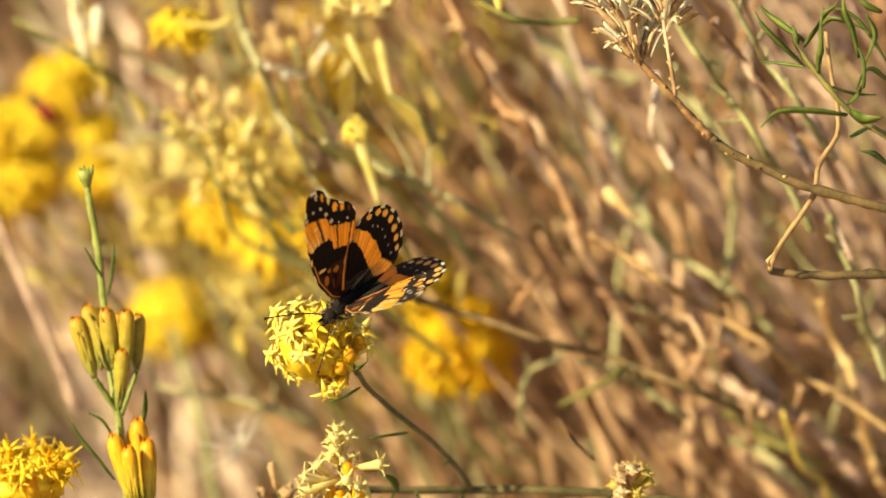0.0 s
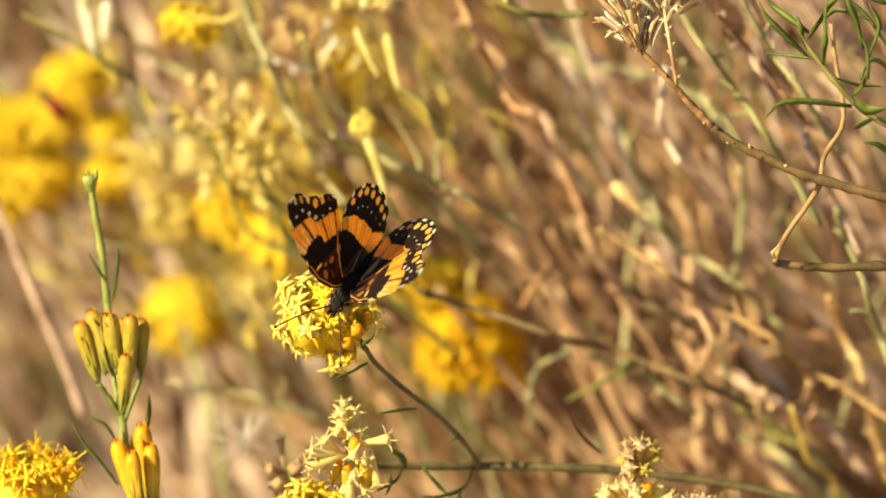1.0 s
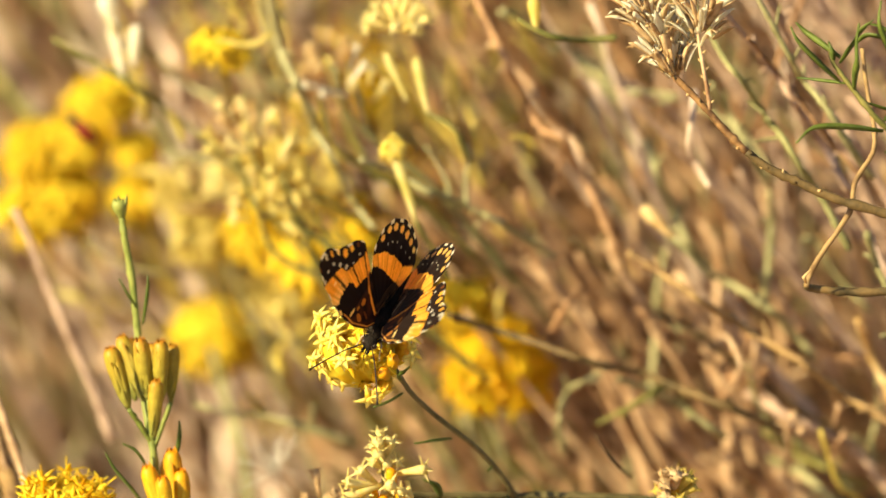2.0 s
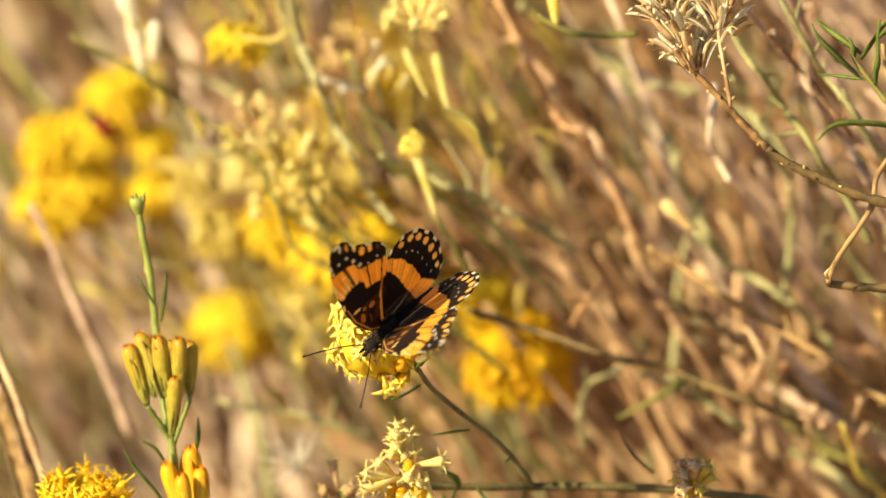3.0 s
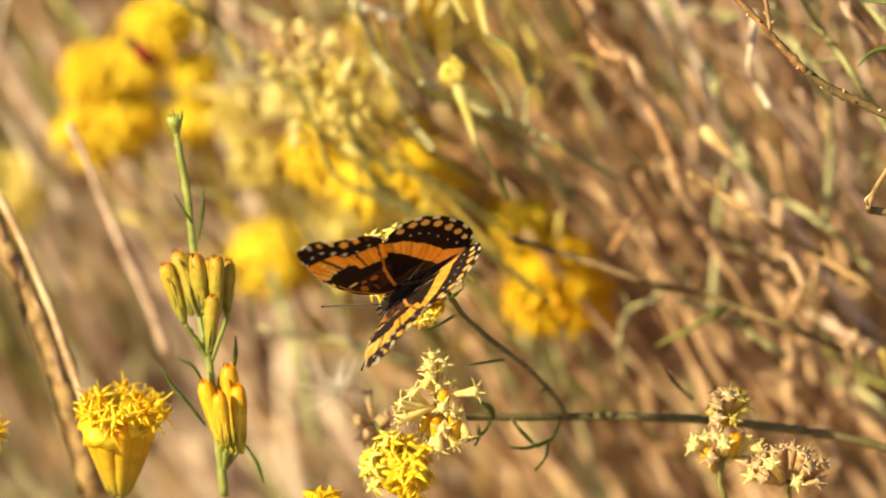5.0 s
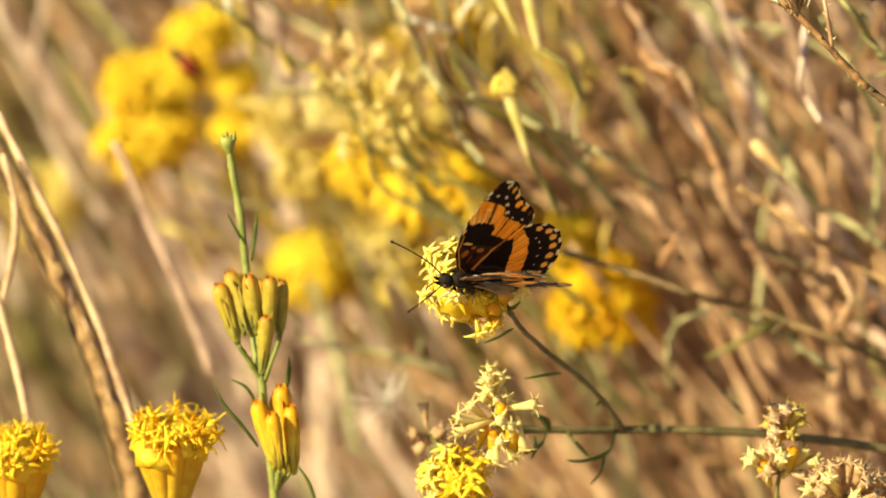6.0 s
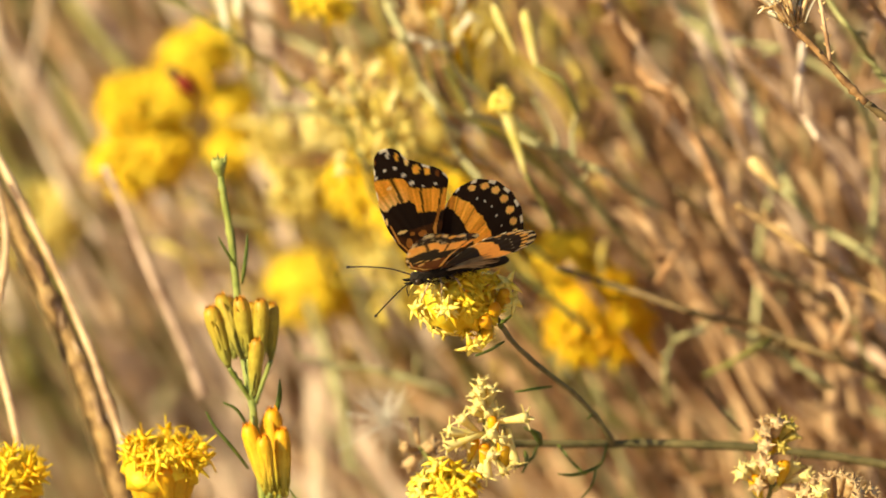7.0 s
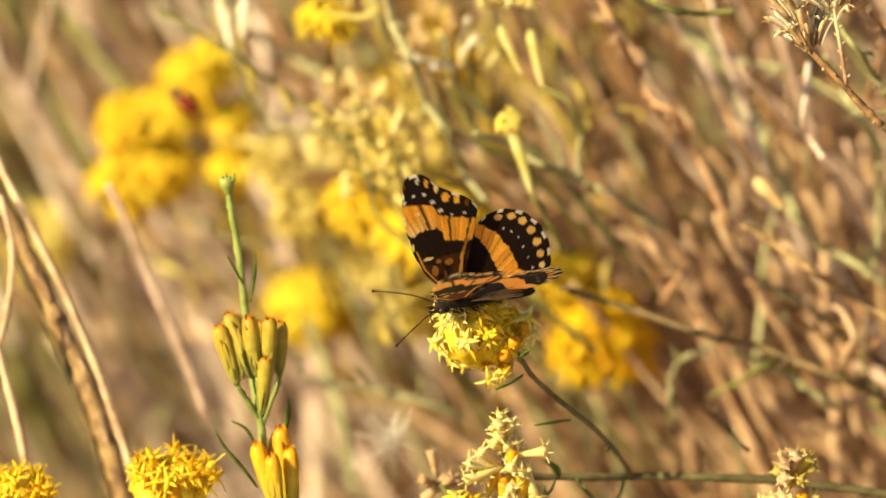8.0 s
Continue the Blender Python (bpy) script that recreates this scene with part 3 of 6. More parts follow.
def stem(name, label, ctrl, r0, r1, material, category="stem", seed=0, twigs=(), group="thicket stems"):
    ob = new(name, None)
    ob.location = ctrl[0]
    ob.empty_display_size = 0.005
    tagged(ob, label, category, group)
    part("stalk", stem_geo(ctrl, r0, r1, seed=seed, steps=8, rough=0.16), material, ob)
    if not twigs and name != "dry_cane" and material not in (STRAW, GOLDEN):
        rng = random.Random(seed + 900)
        a, b = Vector(ctrl[0]), Vector(ctrl[-1])
        twigs = []
        for q in ctrl[1:-1]:
            w = ((b - a).normalized() + Vector((rng.uniform(-1, 1), rng.uniform(-0.5, 0.5), rng.uniform(-0.8, 0.8)))).normalized() * rng.uniform(0.002, 0.005)
            twigs.append([Vector(q), Vector(q) + w * 0.5 + Vector((0, 0, 0.0006)), Vector(q) + w])
    for k, t in enumerate(twigs):
        part("side_twig", stem_geo(t, r1 * 0.8, r1 * 0.45, seed=seed + k + 1), material, ob)
    return ob


stem("leaning_stem", "grey-green rabbitbrush stem slanting through the thicket", [(-0.0416, 0.0733, 0.7416), (-0.0398, 0.0800, 0.7295), (-0.0384, 0.0852, 0.7201), (-0.0355, 0.0748, 0.7168), (-0.0336, 0.0801, 0.7112), (-0.0319, 0.0851, 0.7044), (-0.0292, 0.0747, 0.7030), (-0.0274, 0.0802, 0.6978), (-0.0252, 0.0851, 0.6909), (-0.0206, 0.0747, 0.6879)], 0.0010, 0.0005, SAGE, seed=200)
stem("leaning_stem", "grey-green stem with fresh side shoots", [(0.0143, 0.0770, 0.6815), (0.0067, 0.0722, 0.6875), (0.0034, 0.0667, 0.6913), (-0.0015, 0.0771, 0.6907), (-0.0064, 0.0721, 0.6942), (-0.0106, 0.0667, 0.6972), (-0.0151, 0.0772, 0.6974), (-0.0183, 0.0720, 0.7003), (-0.0229, 0.0668, 0.7032)], 0.0006, 0.0006, SAGE, seed=201,
     twigs=([(-0.0026, 0.0720, 0.6929), (-0.0029, 0.0745, 0.6975), (-0.0020, 0.0747, 0.7025), (-0.0036, 0.0724, 0.7060)], [(-0.0058, 0.0720, 0.6940), (-0.0069, 0.0745, 0.6980), (-0.0107, 0.0747, 0.7042)], [(-0.0064, 0.0720, 0.6942), (-0.0031, 0.0745, 0.6934), (-0.0025, 0.0747, 0.6949)], [(-0.0015, 0.0720, 0.6920), (0.0001, 0.0745, 0.6897), (-0.0010, 0.0747, 0.6879)]))
stem("leaning_stem", "dark green-brown stem slanting down through the thicket", [(0.0579, 0.0655, 0.6500), (0.0487, 0.0551, 0.6570), (0.0380, 0.0595, 0.6601), (0.0306, 0.0654, 0.6616), (0.0218, 0.0550, 0.6662), (0.0110, 0.0596, 0.6689), (0.0024, 0.0654, 0.6702), (-0.0061, 0.0550, 0.6758)], 0.0008, 0.0006, TWIG, seed=202)
stem("leaning_stem", "green stem crossing a darker one", [(0.0473, 0.0708, 0.6472), (0.0437, 0.0644, 0.6514), (0.0397, 0.0748, 0.6515), (0.0330, 0.0707, 0.6563), (0.0263, 0.0645, 0.6606)], 0.0008, 0.0005, SAGE, seed=203)
stem("leaning_stem", "crooked brown dry stem with a broken tip", [(0.0264, 0.0805, 0.6820), (0.0220, 0.0839, 0.6913), (0.0193, 0.0906, 0.6948), (0.0159, 0.0804, 0.7037), (0.0115, 0.0840, 0.7054), (0.0088, 0.0906, 0.7100), (0.0055, 0.0803, 0.7179), (0.0024, 0.0841, 0.7237), (-0.0033, 0.0911, 0.7344)], 0.0007, 0.0007, BROWN, seed=204,
     twigs=([(0.0159, 0.0850, 0.7027), (0.0154, 0.0875, 0.6972), (0.0141, 0.0877, 0.6909)], [(0.0159, 0.0850, 0.7027), (0.0167, 0.0875, 0.7034), (0.0159, 0.0877, 0.7045)]))
stem("leaning_stem", "pale brown dry stem beside a crooked one", [(0.0204, 0.0942, 0.6967), (0.0178, 0.1044, 0.6989), (0.0155, 0.1013, 0.7019), (0.0110, 0.0943, 0.7092), (0.0075, 0.1044, 0.7117), (0.0038, 0.1012, 0.7173), (-0.0032, 0.0952, 0.7278)], 0.0006, 0.0005, TAN, seed=205)
stem("leaning_stem", "pale sage stem deep in the thicket", [(0.0341, 0.1283, 0.6863), (0.0302, 0.1358, 0.6940), (0.0271, 0.1258, 0.7021), (0.0236, 0.1284, 0.7062), (0.0180, 0.1358, 0.7093), (0.0111, 0.1257, 0.7155), (0.0041, 0.1154, 0.7218)], 0.0012, 0.0010, SAGE, seed=206)
stem("leaning_stem", "pale straw stem deep in the thicket", [(0.0437, 0.1439, 0.6915), (0.0378, 0.1419, 0.6961), (0.0318, 0.1341, 0.7014), (0.0262, 0.1440, 0.7028), (0.0210, 0.1418, 0.7062), (0.0100, 0.1371, 0.7134)], 0.0010, 0.0008, STRAW, seed=207)
stem("leaning_stem", "grey-white dry twig hanging in the thicket", [(0.0408, 0.0709, 0.7156), (0.0399, 0.0612, 0.7123), (0.0396, 0.0629, 0.7070), (0.0410, 0.0709, 0.7018), (0.0433, 0.0612, 0.6994)], 0.0007, 0.0005, STRAW, seed=208)
stem("leaning_stem", "grey-green rabbitbrush stem slanting through the thicket", [(0.0448, 0.1025, 0.6729), (0.0405, 0.0940, 0.6803), (0.0391, 0.1036, 0.6819), (0.0368, 0.1024, 0.6868), (0.0343, 0.0940, 0.6946), (0.0327, 0.1036, 0.6980)], 0.0009, 0.0008, SAGE, seed=209)
stem("leaning_stem", "olive stem with pale nodes", [(0.0685, 0.0387, 0.6929), (0.0648, 0.0393, 0.6997), (0.0626, 0.0480, 0.7025), (0.0594, 0.0387, 0.7085), (0.0557, 0.0394, 0.7142), (0.0529, 0.0480, 0.7165), (0.0482, 0.0386, 0.7250), (0.0451, 0.0395, 0.7285), (0.0417, 0.0480, 0.7336), (0.0372, 0.0594, 0.7404)], 0.0007, 0.0005, DAPPLED, seed=210,
     twigs=([(0.0537, 0.0420, 0.7166), (0.0527, 0.0445, 0.7162), (0.0540, 0.0447, 0.7145)], [(0.0485, 0.0420, 0.7241), (0.0500, 0.0445, 0.7239), (0.0510, 0.0447, 0.7232)], [(0.0526, 0.0420, 0.7179), (0.0504, 0.0445, 0.7192), (0.0493, 0.0447, 0.7200)], [(0.0558, 0.0420, 0.7136), (0.0528, 0.0445, 0.7125), (0.0507, 0.0447, 0.7121)]))
stem("leaning_stem", "pinkish dry stem slanting through the thicket", [(0.0765, 0.0460, 0.6856), (0.0744, 0.0551, 0.6887), (0.0716, 0.0549, 0.6953), (0.0677, 0.0460, 0.7040), (0.0661, 0.0551, 0.7062), (0.0623, 0.0548, 0.7117), (0.0575, 0.0460, 0.7202), (0.0552, 0.0552, 0.7230), (0.0509, 0.0547, 0.7279), (0.0461, 0.0460, 0.7349), (0.0406, 0.0360, 0.7430)], 0.0008, 0.0006, ROSE, seed=211)
stem("leaning_stem", "brown dry stem beside a pinkish one", [(0.0707, 0.0448, 0.7054), (0.0671, 0.0540, 0.7081), (0.0638, 0.0452, 0.7139), (0.0611, 0.0449, 0.7172), (0.0579, 0.0540, 0.7205), (0.0539, 0.0451, 0.7266), (0.0490, 0.0343, 0.7340)], 0.0004, 0.0004, BROWN, seed=212)
stem("leaning_stem", "pinkish dry stem slanting through the thicket", [(0.0793, 0.0725, 0.6920), (0.0749, 0.0734, 0.6996), (0.0698, 0.0640, 0.7085), (0.0648, 0.0726, 0.7142), (0.0604, 0.0733, 0.7217), (0.0566, 0.0640, 0.7303), (0.0526, 0.0542, 0.7394)], 0.0009, 0.0007, ROSE, seed=213)
stem("leaning_stem", "tan and green stem beneath a leafy shoot", [(0.0729, 0.0459, 0.7051), (0.0670, 0.0377, 0.7146), (0.0637, 0.0364, 0.7202), (0.0600, 0.0460, 0.7234), (0.0574, 0.0376, 0.7287), (0.0540, 0.0365, 0.7350), (0.0474, 0.0344, 0.7472)], 0.0007, 0.0005, SAGE, seed=214)
stem("leaning_stem", "grey-green rabbitbrush stem slanting through the thicket", [(0.0560, 0.0839, 0.6937), (0.0516, 0.0741, 0.7038), (0.0497, 0.0821, 0.7053), (0.0475, 0.0838, 0.7094), (0.0442, 0.0741, 0.7163)], 0.0007, 0.0006, SAGE, seed=215)
stem("leaning_stem", "grey-green rabbitbrush stem slanting through the thicket", [(0.0554, 0.0883, 0.6686), (0.0561, 0.0859, 0.6773), (0.0572, 0.0959, 0.6827), (0.0562, 0.0882, 0.6915)], 0.0008, 0.0007, SAGE, seed=216)
stem("leaning_stem", "long tan dry stem lying low across the thicket", [(0.0852, 0.0522, 0.6501), (0.0759, 0.0595, 0.6550), (0.0684, 0.0623, 0.6591), (0.0613, 0.0522, 0.6671), (0.0552, 0.0596, 0.6690), (0.0488, 0.0622, 0.6723), (0.0408, 0.0522, 0.6799), (0.0341, 0.0597, 0.6830), (0.0282, 0.0621, 0.6862)], 0.0009, 0.0007, TWIGTAN, seed=217)
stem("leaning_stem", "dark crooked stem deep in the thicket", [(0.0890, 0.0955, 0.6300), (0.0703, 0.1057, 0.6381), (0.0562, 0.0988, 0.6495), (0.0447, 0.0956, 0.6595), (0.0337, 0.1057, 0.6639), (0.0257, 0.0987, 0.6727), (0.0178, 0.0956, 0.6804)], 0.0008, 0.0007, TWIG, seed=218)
stem("leaning_stem", "knobbly tan dry stem", [(0.0857, 0.0759, 0.6320), (0.0837, 0.0797, 0.6378), (0.0799, 0.0694, 0.6512), (0.0792, 0.0760, 0.6549), (0.0760, 0.0796, 0.6608), (0.0726, 0.0694, 0.6710)], 0.0008, 0.0007, HUSK, seed=219)
stem("leaning_stem", "curved pale green stem in the thicket", [(0.0162, 0.0835, 0.6399), (0.0156, 0.0773, 0.6446), (0.0153, 0.0732, 0.6510), (0.0172, 0.0835, 0.6526), (0.0205, 0.0772, 0.6565), (0.0231, 0.0732, 0.6581)], 0.0007, 0.0005, SAGE, seed=220)
stem("leaning_stem", "yellowing green stem with a pale tip", [(0.0373, 0.0710, 0.6579), (0.0327, 0.0606, 0.6587), (0.0285, 0.0664, 0.6542), (0.0226, 0.0710, 0.6496)], 0.0007, 0.0004, OLIVE, seed=221)
stem("leaning_stem", "thin dark twig hanging in the thicket", [(0.0280, 0.0299, 0.6514), (0.0245, 0.0248, 0.6563), (0.0215, 0.0353, 0.6580)], 0.0003, 0.0002, TWIG, seed=222)
stem("leaning_stem", "pinkish dry stem low in the thicket", [(0.0826, 0.0849, 0.6292), (0.0784, 0.0898, 0.6335), (0.0742, 0.0953, 0.6375), (0.0667, 0.0849, 0.6440), (0.0592, 0.0899, 0.6463), (0.0527, 0.0952, 0.6488)], 0.0010, 0.0008, ROSE, seed=223)
stem("leaning_stem", "grey-green rabbitbrush stem slanting through the thicket", [(0.0822, 0.0326, 0.6663), (0.0812, 0.0429, 0.6689), (0.0788, 0.0384, 0.6756), (0.0761, 0.0326, 0.6848), (0.0741, 0.0430, 0.6885), (0.0716, 0.0383, 0.6962)], 0.0007, 0.0006, SAGE, seed=224)
stem("leaning_stem", "sage stem low in the thicket", [(0.0816, 0.0992, 0.6152), (0.0752, 0.1055, 0.6192), (0.0699, 0.0952, 0.6271), (0.0644, 0.0993, 0.6306), (0.0579, 0.1055, 0.6322)], 0.0010, 0.0008, SAGE, seed=225)
stem("leaning_stem", "tan withered twig hanging in the thicket", [(0.0593, 0.0846, 0.6333), (0.0605, 0.0810, 0.6408), (0.0595, 0.0744, 0.6479), (0.0584, 0.0846, 0.6461)], 0.0007, 0.0005, TAN, seed=226,
     twigs=([(0.0598, 0.0800, 0.6463), (0.0621, 0.0825, 0.6473), (0.0633, 0.0827, 0.6449)],))
stem("leaning_stem", "tan withered twig in the thicket", [(0.0482, 0.0757, 0.6544), (0.0499, 0.0656, 0.6629), (0.0480, 0.0687, 0.6671), (0.0470, 0.0757, 0.6661)], 0.0005, 0.0004, TAN, seed=227,
     twigs=([(0.0501, 0.0700, 0.6617), (0.0537, 0.0725, 0.6616), (0.0564, 0.0727, 0.6617)], [(0.0501, 0.0700, 0.6617), (0.0521, 0.0725, 0.6587), (0.0538, 0.0727, 0.6592)]))
stem("leaning_stem", "short tan dry twig behind the flower head", [(0.0139, 0.0816, 0.6655), (0.0163, 0.0742, 0.6718), (0.0194, 0.0842, 0.6731)], 0.0007, 0.0006, BROWN, seed=228)
stem("leaning_stem", "pale sage stem behind the flower heads", [(-0.0447, 0.1460, 0.6908), (-0.0541, 0.1481, 0.6957), (-0.0627, 0.1559, 0.6988), (-0.0684, 0.1459, 0.7055), (-0.0744, 0.1354, 0.7125)], 0.0008, 0.0007, SAGE, seed=229)
stem("leaning_stem", "tan dry stem low in the thicket", [(0.0345, 0.1742, 0.6342), (0.0291, 0.1839, 0.6403), (0.0247, 0.1822, 0.6508), (0.0216, 0.1742, 0.6603)], 0.0009, 0.0007, TAN, seed=230)
stem("leaning_stem", "brown dry stem low in the thicket", [(0.0545, 0.0876, 0.6527), (0.0459, 0.0960, 0.6549), (0.0366, 0.0864, 0.6645), (0.0305, 0.0877, 0.6682)], 0.0007, 0.0006, BROWN, seed=231)
stem("leaning_stem", "sage stem under a pinkish one", [(0.0656, 0.0883, 0.6583), (0.0610, 0.0877, 0.6637), (0.0561, 0.0790, 0.6706), (0.0498, 0.0884, 0.6726), (0.0442, 0.0876, 0.6757)], 0.0008, 0.0007, SAGE, seed=232)
stem("leaning_stem", "tan dry stem low in the thicket", [(0.0927, 0.1761, 0.6224), (0.0836, 0.1670, 0.6325), (0.0762, 0.1672, 0.6399), (0.0707, 0.1761, 0.6450), (0.0652, 0.1669, 0.6536)], 0.0009, 0.0007, TAN, seed=233)
stem("leaning_stem", "yellowing stem low in the thicket", [(0.0771, 0.1032, 0.6270), (0.0697, 0.0940, 0.6334), (0.0634, 0.1029, 0.6336), (0.0565, 0.1031, 0.6389)], 0.0008, 0.0006, OLIVE, seed=234)
stem("leaning_stem", "brown dry stem low in the thicket", [(0.0862, 0.0974, 0.6500), (0.0773, 0.0966, 0.6548), (0.0700, 0.1060, 0.6539), (0.0627, 0.0973, 0.6616)], 0.0008, 0.0007, BROWN, seed=235)
stem("leaning_stem", "broad pale stem standing low in the thicket", [(0.0339, 0.2200, 0.5936), (0.0314, 0.2235, 0.6058), (0.0280, 0.2165, 0.6197), (0.0287, 0.2201, 0.6304), (0.0257, 0.2234, 0.6419)], 0.0021, 0.0018, STRAW, seed=260)
stem("leaning_stem", "broad tan stem standing low in the thicket", [(0.0242, 0.2034, 0.5908), (0.0185, 0.2002, 0.6042), (0.0126, 0.1965, 0.6137), (0.0097, 0.2034, 0.6201)], 0.0018, 0.0015, TAN, seed=261)
stem("leaning_stem", "broad tan stem standing low in the thicket", [(0.0261, 0.2436, 0.5863), (0.0227, 0.2367, 0.5992), (0.0188, 0.2397, 0.6077), (0.0156, 0.2436, 0.6146)], 0.0019, 0.0016, TAN, seed=262)
stem("leaning_stem", "pinkish stem standing low in the thicket", [(0.0479, 0.2006, 0.5917), (0.0427, 0.1963, 0.6022), (0.0391, 0.2032, 0.6092), (0.0314, 0.2005, 0.6203)], 0.0016, 0.0014, ROSE, seed=263)
stem("leaning_stem", "broad tan stem standing low in the thicket", [(0.0612, 0.2170, 0.5853), (0.0536, 0.2193, 0.5978), (0.0473, 0.2238, 0.6071), (0.0393, 0.2169, 0.6209), (0.0343, 0.2193, 0.6280)], 0.0019, 0.0016, TAN, seed=264)
stem("leaning_stem", "broad pale stem standing behind the flower heads", [(-0.0518, 0.2962, 0.5927), (-0.0547, 0.3029, 0.6021), (-0.0566, 0.3009, 0.6111), (-0.0576, 0.2962, 0.6221)], 0.0025, 0.0020, STRAW, seed=265)
stem("leaning_stem", "broad pale stem standing behind the flower heads", [(-0.0737, 0.2989, 0.6353), (-0.0760, 0.3039, 0.6424), (-0.0787, 0.2972, 0.6536), (-0.0800, 0.2989, 0.6628), (-0.0819, 0.3014, 0.6764)], 0.0023, 0.0020, STRAW, seed=266)
stem("leaning_stem", "broad pale stem standing behind the flower heads", [(-0.0652, 0.3026, 0.6344), (-0.0643, 0.3013, 0.6444), (-0.0626, 0.2961, 0.6525)], 0.0018, 0.0016, STRAW, seed=267)
stem("leaning_stem", "pale green upright stem under a yellow flower head", [(-0.0477, 0.1409, 0.6078), (-0.0501, 0.1446, 0.6215), (-0.0542, 0.1573, 0.6301), (-0.0578, 0.1694, 0.6366)], 0.0014, 0.0010, SAGE, seed=13)
stem("leaning_stem", "thin green stem behind the flower heads", [(-0.0358, 0.0987, 0.6819), (-0.0548, 0.1032, 0.6986), (-0.0637, 0.1049, 0.7051), (-0.0691, 0.0963, 0.7115), (-0.0719, 0.0967, 0.7131), (-0.0840, 0.0984, 0.7200)], 0.0005, 0.0005, OLIVE, seed=14)
stem("leaning_stem", "green stem behind the flower heads", [(-0.0746, 0.2143, 0.6499), (-0.0884, 0.2176, 0.6620), (-0.1009, 0.2215, 0.6765), (-0.1207, 0.2469, 0.6940), (-0.1283, 0.2566, 0.7007)], 0.0016, 0.0012, OLIVE, seed=15)

# ---- blurred flower heads among the stems ----


def lumpy(centre, radii, seed, bumps=0.28, fine=5):
    """A rounded knobbly mass: the crowded unopened florets inside a head."""
    g = Geo()
    c = Vector(centre)
    nu, nv = 18, 11
    for i in range(nv + 1):
        th = math.pi * i / nv
        for j in range(nu):
            ph = 2 * math.pi * j / nu
            w = Vector((math.sin(th) * math.cos(ph), math.sin(th) * math.sin(ph), math.cos(th)))
            k = 1 + bumps * noise.noise(w * fine * 0.6 + Vector((seed, 0, 0)))
            g.v.append(c + Vector((w.x * radii[0], w.y * radii[1], w.z * radii[2])) * k)
            g.a.append(0.5)
    for i in range(nv):
        for j in range(nu):
            a, b = i * nu + j, i * nu + (j + 1) % nu
            g.f.append((a, a + nu, b + nu, b))
    return g


def back_head(name, label, centre, r, count, seed, root_drop=(0.006, 0.004, -0.02), meshes=FLORETS, material=YELLOW, squash=(1, 1, 0.9), size=1.75, core=True):
    rng = random.Random(seed)
    if material in (LEMON, PALE) and core:
        meshes, size = TUBES, 1.0
    c = Vector(centre)
    root = c + Vector(root_drop)
    ob = thing(name, root, label, "flower head", "flower heads behind")
    g = Geo()
    for _ in range(count):
        w = Vector([rng.gauss(0, 1) for _ in range(3)]).normalized()
        p = c + Vector((w.x * squash[0], w.y * squash[1], w.z * squash[2])) * r * rng.uniform(0.80, 1.04)
        d = ((p - root).normalized() + w * 0.6).normalized()
        s = size * rng.uniform(0.8, 1.2)
        g.merge(rng.choice(meshes), aim(p - d * 0.004 * s, d, rng.uniform(0, 6.28), s))
    part("blossom", g, material, ob)
    if core and material not in (LEMON, PALE):
        part("floret_core", lumpy(c, [r * 0.82 * q for q in squash], seed, 0.3), material, ob)
    w = Vector((rng.uniform(0.006, 0.036), rng.uniform(0.004, 0.02), -rng.uniform(0.014, 0.042)))
    part("stalk", stem_geo([root + w, root + w * 0.4 + Vector((0.002, 0, 0.001)), root, c], 0.0006, 0.0004, seed=seed), rng.choice((OLIVE, GOLDEN, DAPPLED)), ob)
    return ob


YH = "bright yellow rabbitbrush flower head among the stems"
back_head("flower_head", YH, (-0.0832, 0.1950, 0.6850), 0.0053, 50, 21)
back_head("flower_head", YH, (-0.0898, 0.1950, 0.6765), 0.0055, 50, 22)
back_head("flower_head", YH, (-0.0965, 0.1950, 0.6747), 0.0055, 50, 23)
back_head("flower_head", YH, (-0.0925, 0.1950, 0.6652), 0.0065, 60, 24)
back_head("flower_head", YH, (-0.0984, 0.1950, 0.6617), 0.0058, 46, 25)
back_head("flower_head", YH, (-0.0758, 0.1950, 0.6748), 0.0031, 22, 26)
back_head("flower_head", YH, (-0.0754, 0.1950, 0.6649), 0.0035, 24, 27)
back_head("flower_head", YH, (-0.0801, 0.1950, 0.6885), 0.0029, 18, 28)
back_head("flower_head", "dull yellow rabbitbrush flower head behind the butterfly's flower", (-0.0590, 0.1896, 0.6348), 0.0082, 60, 26, squash=(1.0, 1, 0.75), core=False)
back_head("flower_head", "orange-yellow fading rabbitbrush flower head", (0.0034, 0.1232, 0.6499), 0.0066, 84, 27, material=GOLD)
back_head("flower_head", "orange-yellow fading rabbitbrush flower head", (-0.0020, 0.1220, 0.6452), 0.0046, 34, 28, material=GOLD)
back_head("flower_head", YH, (-0.0524, 0.1080, 0.7168), 0.0040, 30, 29, squash=(1.25, 1, 0.75), size=1.3)
back_head("flower_head", YH, (-0.0347, 0.1260, 0.6679), 0.0064, 44, 30, squash=(1.1, 1, 0.6))
back_head("flower_head", YH, (-0.0578, 0.1561, 0.6643), 0.0058, 30, 31, material=LEMON)
back_head("flower_head", YH, (-0.0327, 0.1966, 0.6609), 0.0050, 26, 32)
back_head("flower_head", YH, (-0.0071, 0.2112, 0.6380), 0.0050, 30, 33)
back_head("flower_head", YH, (-0.0283, 0.4015, 0.6531), 0.0100, 40, 34, material=GOLD)
back_head("flower_head", YH, (-0.0175, 0.4493, 0.6382), 0.0130, 50, 35, material=GOLD)
back_head("flower_head", YH, (-0.0386, 0.4477, 0.6323), 0.0120, 40, 36, material=GOLD)
